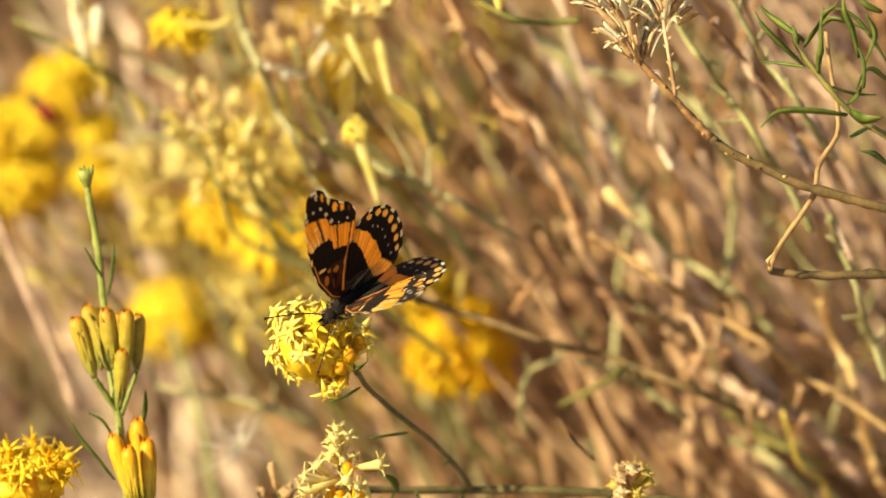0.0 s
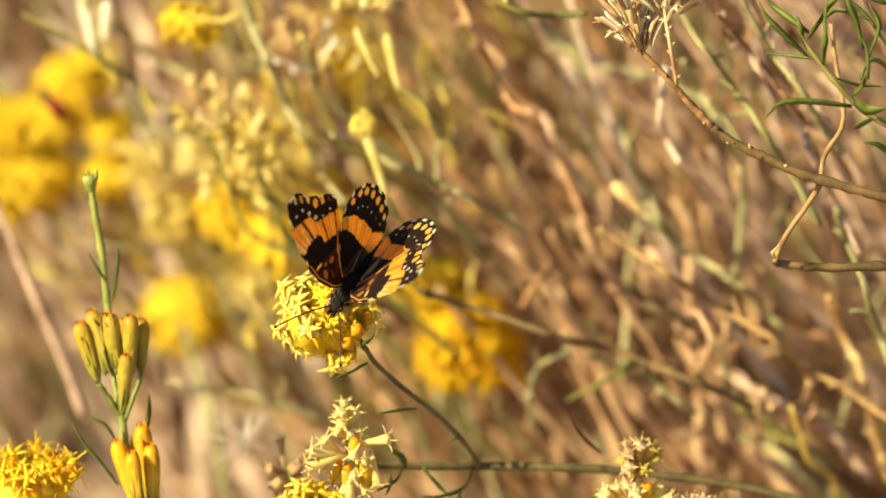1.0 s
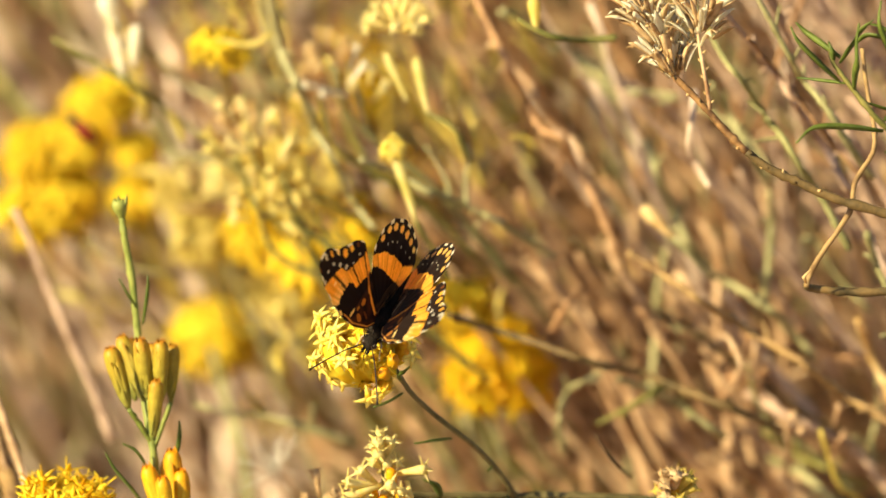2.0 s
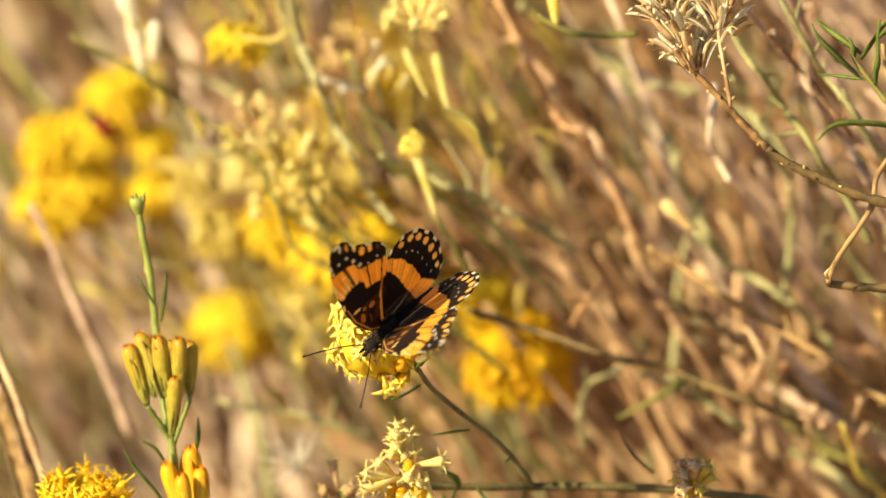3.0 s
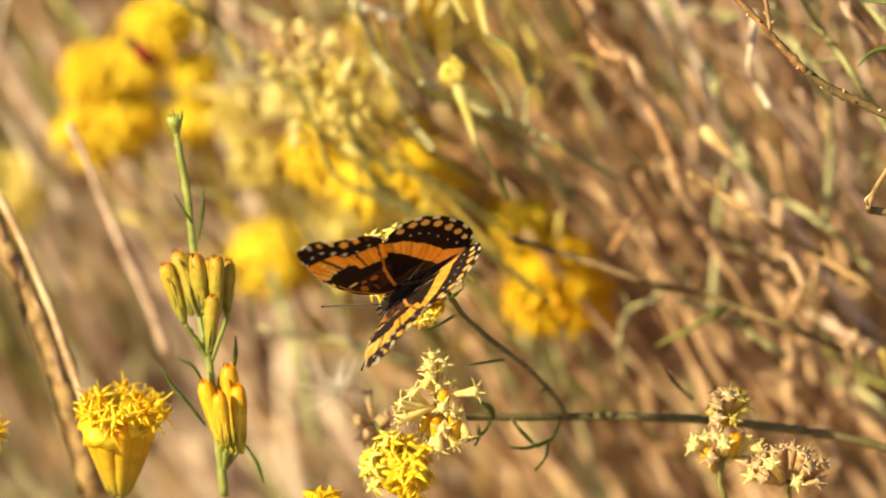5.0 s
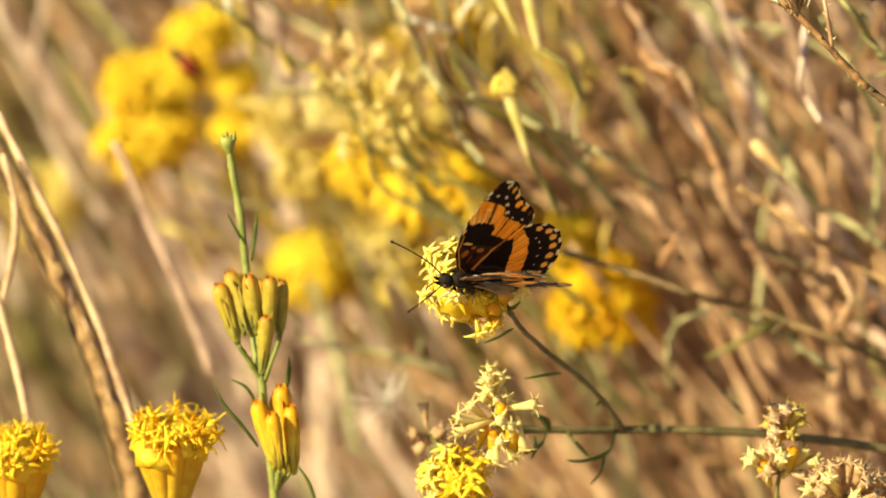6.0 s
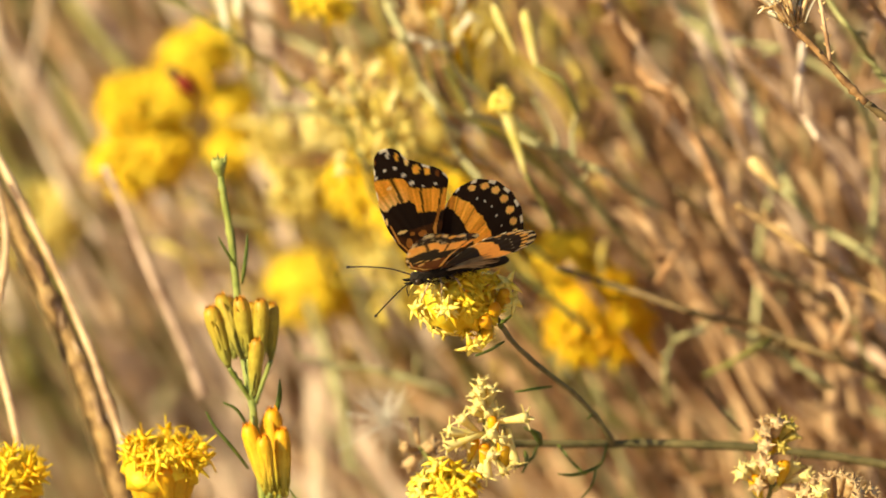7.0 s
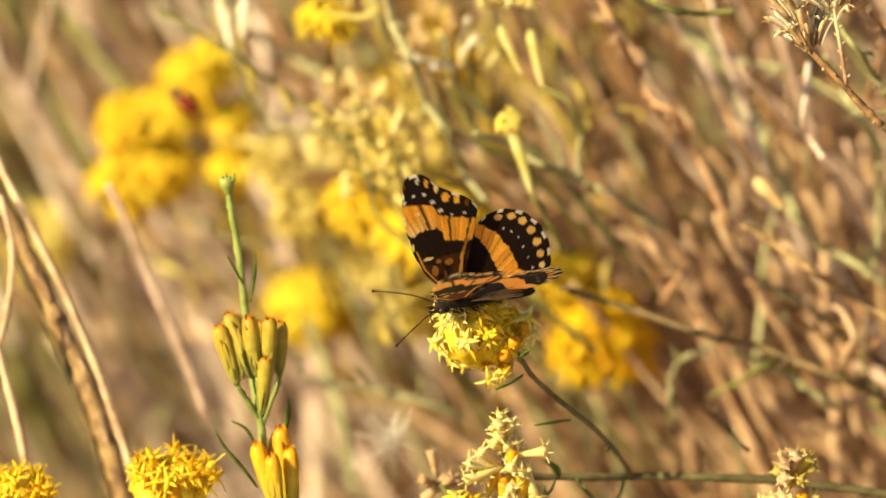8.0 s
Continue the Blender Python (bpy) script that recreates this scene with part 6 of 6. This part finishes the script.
def wing(name, ring, base, colour, side, lift):
    """A wing as a fan from its root to its rim, slightly cambered, with a thickness; the pattern lies in its scales."""
    nr, nj = 90, 150
    rim = smooth_ring(ring, nj)
    verts, cols, faces = [], [], []
    for layer in (1, -1):
        for i in range(nr + 1):
            r = (i / nr) ** 0.85
            for j in range(nj):
                e = rim[j]
                x, s = base[0] + (e.x - base[0]) * r, base[1] + (e.y - base[1]) * r
                ragged = 1 - 0.012 * (i == nr) * (0.5 + 0.5 * math.sin(j * 0.55))
                x, s = base[0] + (x - base[0]) * ragged, base[1] + (s - base[1]) * ragged
                camber = 0.9 * math.sin(math.pi * min(1, r)) * 0.6 + 0.10 * math.sin(j * 0.45) * r
                verts.append((x * 0.001, side * s * 0.001, (lift + camber * 0.35 + layer * 0.03) * 0.001))
                c = colour(x, s, r, j)
                if layer < 0:
                    c = underside(c, x, s, r, j)
                cols.append((*c, 1.0))
    lay = (nr + 1) * nj
    for l in range(2):
        for i in range(nr):
            for j in range(nj - 1):
                a = l * lay + i * nj + j
                q = (a, a + 1, a + 1 + nj, a + nj)
                faces.append(q if (l == 0) == (side > 0) else q[::-1])
    for j in range(nj - 1):
        a = nr * nj + j
        faces.append((a, a + 1, a + 1 + lay, a + lay))
    me = bpy.data.meshes.new(name)
    me.from_pydata(verts, [], faces)
    at = me.color_attributes.new("scales", "FLOAT_COLOR", "POINT")
    at.data.foreach_set("color", [v for c in cols for v in c])
    me.polygons.foreach_set("use_smooth", [True] * len(me.polygons))
    me.materials.append(WING)
    ob = new(name, me)
    ob.parent = butterfly
    return ob


FORE = [(1.2, 0.8), (4.5, 3.0), (7.3, 7.2), (9.0, 13.0), (9.4, 19.5), (8.8, 23.8), (7.6, 25.6), (5.9, 25.6), (4.1, 24.4), (2.6, 22.4), (0.4, 20.9), (-2.0, 19.3), (-3.8, 17.5), (-4.0, 15.8), (-2.6, 12.8), (-0.6, 8.0), (0.2, 3.0), (0.4, 0.8)]
HIND = [(1.0, 0.8), (0.8, 6.0), (-1.0, 11.5), (-3.2, 14.4), (-5.6, 15.5), (-8.4, 15.6), (-11.2, 14.5), (-13.6, 12.3), (-15.3, 9.2), (-15.9, 5.8), (-15.3, 3.2), (-13.4, 1.4), (-9.0, 0.2), (-4.0, -0.2), (-1.0, 0.2)]
WINGS = []
for side, who in ((1, "left"), (-1, "right")):
    WINGS.append((side, 0, wing("forewing", FORE, (0.9, 0.8), fore_colour, side, 0.25)))
    WINGS.append((side, 1, wing("hindwing", HIND, (-0.3, 0.8), hind_colour, side, -0.05)))
    for _, _, w in WINGS[-2:]:
        w["label"] = "black and orange wing with white spots"


def mm(*p):
    return Vector(p) * 0.001


part_geo = Geo().tube([mm(x, 0, z) for x, z in ((-3.2, -.7), (-2.5, -.4), (-1, 0), (1, .2), (2.6, 0), (3.6, -.4))], [0.0008, 0.0012, 0.0016, 0.0017, 0.0014, 0.0009], 14)


def body_part(name, geo, material):
    ob = new(name, geo.mesh(name, material))
    ob.parent = butterfly
    return ob


body_part("thorax", part_geo, BODY)
body_part("abdomen", Geo().tube([mm(x, 0, z) for x, z in ((-2.6, -.5), (-4, -.6), (-7, -1.0), (-10, -1.6), (-12, -2.0), (-12.8, -2.2))], [0.0009, 0.0012, 0.00125, 0.0011, 0.0008, 0.0003], 12), BODY)
body_part("head", Geo().tube([mm(x, 0, -.9) for x in (3.2, 3.7, 4.6, 5.5, 6.0)], [0.0006, 0.00115, 0.0013, 0.0010, 0.0004], 12), BODY)
for s in (1, -1):
    body_part("eye", Geo().tube([mm(4.9, s * y, -.8) for y in (.7, 1.0, 1.3, 1.45)], [0.0006, 0.0007, 0.00055, 0.0002], 10), HORN)
    body_part("palp", Geo().tube([mm(5.5, s * .4, -1.2), mm(6.5, s * .5, -1.1), mm(7.3, s * .5, -.7)], [0.0003, 0.0003, 0.0001], 6), BODY)
    ant = [mm(5.3, s * .5, -.3), mm(8.6, s * 2.7, .4), mm(12.0, s * 4.8, .2), mm(14.2, s * 6.1, -.2), mm(15.4, s * 6.8, -.5)]
    pts = curve(ant, 8)
    body_part("antenna", Geo().tube(pts, [0.00013 if i < len(pts) * 0.86 else (0.00026 if i < len(pts) - 1 else 0.0001) for i in range(len(pts))], 6), HORN)
    for k, x in enumerate((2.4, 0.6, -1.2)):
        kx = (3.0, 0.4, -2.5)[k]
        body_part("leg", Geo().tube([mm(x, s * .7, -1.2), mm(x + kx * .4, s * 1.9, -1.9), mm(x + kx * .7, s * 2.2, -3.6), mm(x + kx * .9, s * 2.6, -4.4)], [0.00019, 0.00019, 0.00012, 0.00009], 6), PALEHAIR)
body_part("proboscis", Geo().tube(curve([mm(5.9, 0, -1.3), mm(6.6, 0, -2.6), mm(6.2, 0, -4.6)], 4), 0.00011, 5), HORN)
rng = random.Random(200)
fur = Geo()
for k in range(420):
    a, x = rng.uniform(0, 6.28), rng.uniform(-5.5, 4.5)
    r = np.interp(x, [-5.5, -2, 1, 4.5], [1.1, 1.25, 1.6, 1.1])
    p = mm(x, r * math.cos(a), r * math.sin(a) - 0.2)
    d = Vector((-0.9, math.cos(a), math.sin(a))) * 0.0011 * rng.uniform(0.6, 1.4)
    fur.tube([p, p + d * 0.6, p + d + Vector((-0.0003, 0, 0))], [0.00006, 0.00005, 0.00002], 3, cap=False)
body_part("fur", fur, BODY)
hairs = Geo()
for s in (1, -1):
    for k in range(120):
        p = mm(rng.uniform(-2, 0.5), s * rng.uniform(.8, 1.4), .4)
        d = mm(-rng.uniform(4, 8), s * rng.uniform(0.8, 3.0), rng.uniform(1.0, 2.6))
        hairs.tube([p, p + d * 0.5 + mm(0, 0, .4), p + d], [0.00005, 0.00005, 0.00002], 3, cap=False)
body_part("wing_hair", hairs, PALEHAIR)


# ---- what moves ----
def motions():
    walk(butterfly, [
        (0, pose(-0.01678, -0.01025, 0.69324, -42.8, 18.7, -131.0)),
        (0.1, pose(-0.01756, -0.01024, 0.69335, -45.7, 20.7, -137.4)),
        (0.2, pose(-0.01608, -0.00887, 0.69853, -45.5, 18.0, -135.6)),
        (0.3, pose(-0.01444, -0.00875, 0.69905, -43.0, 16.0, -133.2)),
        (0.4, pose(-0.01648, -0.00930, 0.69705, -42.3, 19.1, -131.8)),
        (0.5, pose(-0.01639, -0.00976, 0.69539, -36.5, 12.3, -118.0)),
        (0.6, pose(-0.01594, -0.00939, 0.69653, -34.8, 13.9, -115.5)),
        (0.8, pose(-0.01341, -0.00952, 0.69556, -34.7, 11.1, -116.6)),
        (0.9, pose(-0.01598, -0.00959, 0.69545, -34.0, 23.8, -123.1)),
        (1, pose(-0.01713, -0.00990, 0.69443, -32.8, 31.5, -123.0)),
        (1.1, pose(-0.01660, -0.00968, 0.69525, -34.2, 31.8, -123.3)),
        (1.2, pose(-0.01446, -0.00981, 0.69474, -34.9, 29.4, -122.6)),
        (1.4, pose(-0.01467, -0.00987, 0.69451, -34.0, 28.8, -122.1)),
        (1.5, pose(-0.01608, -0.00972, 0.69505, -28.5, 18.8, -111.8)),
        (1.6, pose(-0.01572, -0.00940, 0.69599, -27.8, 19.5, -115.3)),
        (1.7, pose(-0.01463, -0.00971, 0.69457, -27.0, 18.2, -115.8)),
        (1.8, pose(-0.01525, -0.00977, 0.69409, -27.1, 25.7, -120.8)),
        (1.9, pose(-0.01727, -0.01029, 0.69271, -29.9, 29.9, -125.1)),
        (2, pose(-0.01700, -0.01044, 0.69270, -29.7, 36.1, -122.3)),
        (2.1, pose(-0.01646, -0.01046, 0.69243, -33.7, 39.2, -125.7)),
        (2.2, pose(-0.01544, -0.00990, 0.69433, -34.7, 38.5, -125.4)),
        (3.3, pose(-0.02062, -0.01908, 0.69087, -47.0, 23.8, -144.7)),
        (3.4, pose(-0.02110, -0.01928, 0.69010, -52.3, 27.3, -149.6)),
        (3.5, pose(-0.02260, -0.01918, 0.69046, -52.3, 25.6, -146.5)),
        (3.6, pose(-0.02088, -0.01913, 0.68989, -64.8, 30.0, -163.2)),
        (3.7, pose(-0.02317, -0.01894, 0.68984, -70.7, 38.8, -169.3)),
        (4, pose(-0.02400, -0.01920, 0.68662, -80.5, 36.4, 175.4)),
        (4.2, pose(-0.02436, -0.01903, 0.68755, -81.5, 32.7, 171.8)),
        (4.5, pose(-0.02525, -0.01938, 0.68674, -79.0, 33.9, 173.7)),
        (4.7, pose(-0.02309, -0.01908, 0.68801, -79.2, 35.3, 168.7)),
        (4.8, pose(-0.02130, -0.01906, 0.68816, -67.9, 35.5, -179.3)),
        (4.9, pose(-0.02361, -0.01927, 0.68746, -68.3, 35.3, 177.7)),
        (5, pose(-0.02344, -0.01937, 0.68715, -71.7, 38.3, 169.9)),
        (5.1, pose(-0.02318, -0.01982, 0.68561, -71.5, 40.9, 173.0)),
        (5.2, pose(-0.02490, -0.01978, 0.68589, -67.8, 44.7, -175.7)),
        (6.3, pose(-0.02204, -0.01034, 0.69178, -50.5, -24.5, -141.8)),
        (6.4, pose(-0.02866, -0.01020, 0.69245, -43.7, -11.7, -159.4)),
        (6.5, pose(-0.02814, -0.01071, 0.69069, -37.6, -1.5, -156.2)),
        (6.6, pose(-0.02745, -0.00985, 0.69389, -30.4, -2.6, -161.5)),
        (6.7, pose(-0.02534, -0.00947, 0.69531, -24.0, 3.5, -159.6)),
        (6.9, pose(-0.02644, -0.00968, 0.69450, -16.9, 7.4, -159.0)),
        (7, pose(-0.02710, -0.00988, 0.69374, -26.3, 9.0, -159.1)),
        (7.1, pose(-0.02690, -0.00966, 0.69456, -29.2, 6.7, -160.0)),
        (7.2, pose(-0.02566, -0.00965, 0.69461, -30.6, 7.8, -161.5)),
        (7.3, pose(-0.02535, -0.00981, 0.69400, -31.4, 11.1, -163.6)),
        (7.5, pose(-0.02537, -0.00960, 0.69475, -30.5, 9.6, -165.3)),
        (7.6, pose(-0.02392, -0.00931, 0.69584, -29.1, 8.2, -167.6)),
        (7.7, pose(-0.02321, -0.00959, 0.69482, -29.0, 8.5, -168.4)),
        (7.8, pose(-0.02363, -0.00967, 0.69453, -29.7, 8.7, -164.7)),
        (8, pose(-0.02450, -0.01029, 0.69225, -31.9, 8.2, -163.2)),
    ])
    # seconds; lift of the left fore and hind wing and of the right fore and hind wing; how far the fore and hind wings swing forward, in degrees
    beats = [
        (0, 65, 54, 56, 59, -4, -8), (0.1, 53, 42, 48, 51, -4, -7), (0.2, 35, 25, 36, 38, -3, -6), (0.3, 42, 31, 34, 36, -3, -6),
        (0.4, 51, 41, 51, 53, -3, -5), (0.5, 65, 56, 63, 65, -2, -4), (0.6, 52, 47, 50, 53, -2, -4), (0.8, 32, 36, 28, 33, -2, -5),
        (0.9, 38, 36, 31, 36, -3, -6), (1, 63, 55, 58, 64, -4, -7), (1.1, 70, 60, 67, 72, -4, -7), (1.2, 59, 47, 59, 63, -4, -6),
        (1.4, 43, 29, 39, 42, -5, -6), (1.5, 64, 48, 56, 59, -5, -6), (1.6, 67, 58, 62, 66, -5, -6), (1.7, 48, 46, 47, 53, -5, -6),
        (1.8, 36, 41, 35, 42, -4, -5), (1.9, 45, 48, 45, 50, -2, -7), (2, 63, 64, 64, 67, -0, -9), (2.1, 72, 71, 74, 76, -2, -8),
        (2.2, 69, 68, 69, 70, -4, -7), (3.3, 55, 54, 55, 54, 2, -6), (3.4, 47, 47, 50, 49, 2, -5), (3.5, 59, 59, 62, 61, 3, -5),
        (3.6, 61, 61, 57, 56, 2, -5), (3.7, 68, 68, 74, 73, 2, -5), (4, 67, 68, 71, 70, 1, -5), (4.2, 77, 76, 79, 77, -0, -6),
        (4.5, 69, 66, 68, 65, -1, -8), (4.7, 75, 73, 82, 79, -4, -9), (4.8, 67, 65, 64, 61, -5, -10), (4.9, 58, 56, 61, 59, -6, -10),
        (5, 63, 61, 64, 62, -7, -11), (5.1, 77, 75, 75, 73, -6, -11), (5.2, 68, 65, 76, 74, -5, -10), (5.75, 58, 56, 63, 60, -1, -9),
        (6.3, 83, 83, 86, 83, 3, -8), (6.4, 51, 51, 63, 60, 4, -7), (6.5, 54, 54, 76, 72, 5, -7), (6.6, 48, 48, 68, 65, 4, -7),
        (6.7, 45, 45, 65, 62, 4, -7), (6.9, 57, 57, 63, 61, 3, -6), (7, 60, 60, 71, 71, 3, -6), (7.1, 40, 40, 42, 40, 2, -6),
        (7.2, 37, 37, 39, 37, 2, -6), (7.3, 54, 54, 57, 54, 1, -6), (7.5, 58, 58, 64, 59, 0, -7), (7.6, 47, 47, 46, 41, 0, -7),
        (7.7, 46, 46, 45, 41, 0, -7), (7.8, 70, 70, 71, 67, 1, -7), (8, 61, 61, 66, 62, 1, -7),
    ]
    for side, order, w in WINGS:
        rows = []
        for t, lf, hl, rf, hr, swing_f, swing_h in beats:
            lift = ((lf, hl) if side > 0 else (rf, hr))[order]
            rows.append((t, pose(0, side * 0.0005, -0.0002, side * lift) @ pose(0, 0, 0, 0, 0, -side * (swing_f, swing_h)[order])))
        walk(w, rows)
    # the wind in the flowering branch
    wind = [
        (0, (-0.00061, -0.00070, -0.00260)),
        (0.1, (-0.00054, -0.00063, -0.00235)),
        (0.2, (0.00131, 0.00031, 0.00117)),
        (0.3, (0.00165, 0.00069, 0.00256)),
        (0.4, (0.00069, 0.00017, 0.00064)),
        (0.5, (-0.00020, -0.00016, -0.00061)),
        (0.6, (0.00079, -0.00005, -0.00020)),
        (0.8, (0.00191, -0.00015, -0.00058)),
        (0.9, (0.00015, -0.00010, -0.00038)),
        (1, (-0.00013, 0.00007, 0.00025)),
        (1.1, (0.00069, 0.00011, 0.00041)),
        (1.2, (0.00178, -0.00012, -0.00045)),
        (1.4, (0.00114, -0.00014, -0.00053)),
        (1.5, (0.00000, 0.00000, 0.00000)),
        (1.6, (-0.00003, 0.00025, 0.00094)),
        (1.7, (0.00084, -0.00005, -0.00020)),
        (1.8, (0.00089, -0.00023, -0.00087)),
        (1.9, (0.00015, -0.00046, -0.00173)),
        (2, (0.00071, -0.00017, -0.00063)),
        (2.1, (0.00156, 0.00010, 0.00036)),
        (2.2, (0.00235, 0.00032, 0.00120)),
        (3.3, (-0.00065, -0.00021, -0.00079)),
        (3.4, (-0.00016, -0.00042, -0.00156)),
        (3.5, (-0.00016, 0.00033, 0.00122)),
        (3.6, (0.00069, -0.00005, -0.00019)),
        (3.7, (0.00071, -0.00005, -0.00019)),
        (4, (0.00063, 0.00030, 0.00111)),
        (4.2, (-0.00011, 0.00009, 0.00032)),
        (4.5, (-0.00032, 0.00045, 0.00167)),
        (4.7, (0.00140, 0.00013, 0.00050)),
        (4.8, (0.00129, 0.00014, 0.00050)),
        (4.9, (0.00048, -0.00023, -0.00085)),
        (5, (-0.00108, -0.00006, -0.00023)),
        (5.1, (0.00009, -0.00045, -0.00169)),
        (5.2, (-0.00041, -0.00029, -0.00106)),
        (6.3, (-0.00077, -0.00004, -0.00015)),
        (6.5, (-0.00157, -0.00031, -0.00115)),
        (6.6, (-0.00155, -0.00053, -0.00196)),
        (6.7, (0.00026, -0.00017, -0.00064)),
        (6.9, (-0.00074, -0.00009, -0.00032)),
        (7, (-0.00189, 0.00008, 0.00032)),
        (7.1, (-0.00171, -0.00033, -0.00123)),
        (7.2, (-0.00027, -0.00028, -0.00105)),
        (7.3, (-0.00053, -0.00034, -0.00125)),
        (7.5, (-0.00067, 0.00011, 0.00040)),
        (7.6, (0.00049, -0.00015, -0.00057)),
        (7.7, (0.00085, -0.00038, -0.00143)),
        (7.8, (0.00071, -0.00045, -0.00169)),
        (8, (-0.00016, -0.00049, -0.00184)),
    ]
    home = bough.location.copy()
    walk(bough, [(t, Matrix.Translation(home + Vector(v))) for t, v in wind])
    # the wind in the sprig, the low heads and the canes beside it
    gusts = [
        (0, (0.00044, 0.00071, 0.00265)),
        (0.5, (-0.00085, -0.00008, -0.00031)),
        (1, (0.00019, 0.00009, 0.00032)),
        (1.5, (0.00000, 0.00000, 0.00000)),
        (2, (0.00005, 0.00008, 0.00029)),
        (3.3, (-0.00068, 0.00017, 0.00065)),
        (3.5, (-0.00053, 0.00017, 0.00064)),
        (4, (-0.00052, 0.00040, 0.00151)),
        (4.5, (-0.00218, 0.00014, 0.00053)),
        (5, (-0.00107, 0.00055, 0.00205)),
        (5.2, (-0.00084, 0.00032, 0.00118)),
        (6.3, (-0.00144, 0.00017, 0.00063)),
        (6.5, (-0.00114, 0.00033, 0.00121)),
        (7, (-0.00265, -0.00012, -0.00044)),
        (7.5, (-0.00405, -0.00032, -0.00121)),
        (8, (-0.00274, -0.00001, -0.00004)),
    ]
    # the dry branch bends in the wind
    home = branch.location.copy()
    walk(branch, [(t, Matrix.Translation(home + Vector(v))) for t, v in ((0, (0.0012, 0, -0.0004)), (0.5, (0.0010, 0, 0.0002)), (1, (0.0006, 0, 0)), (2, (0.0010, 0, 0)), (4, (0.0008, 0, 0.0003)), (5, (0.0008, 0, 0.0005)), (6.5, (0.0018, 0, 0)), (7, (0.0015, 0, 0.0004)), (7.5, (0.0021, 0, 0.0004)), (8, (0.0026, 0, 0)))])
    for ob in [sprig] + heads + drystems:
        home = ob.location.copy()
        walk(ob, [(t, Matrix.Translation(home + Vector(v))) for t, v in gusts])


motions()
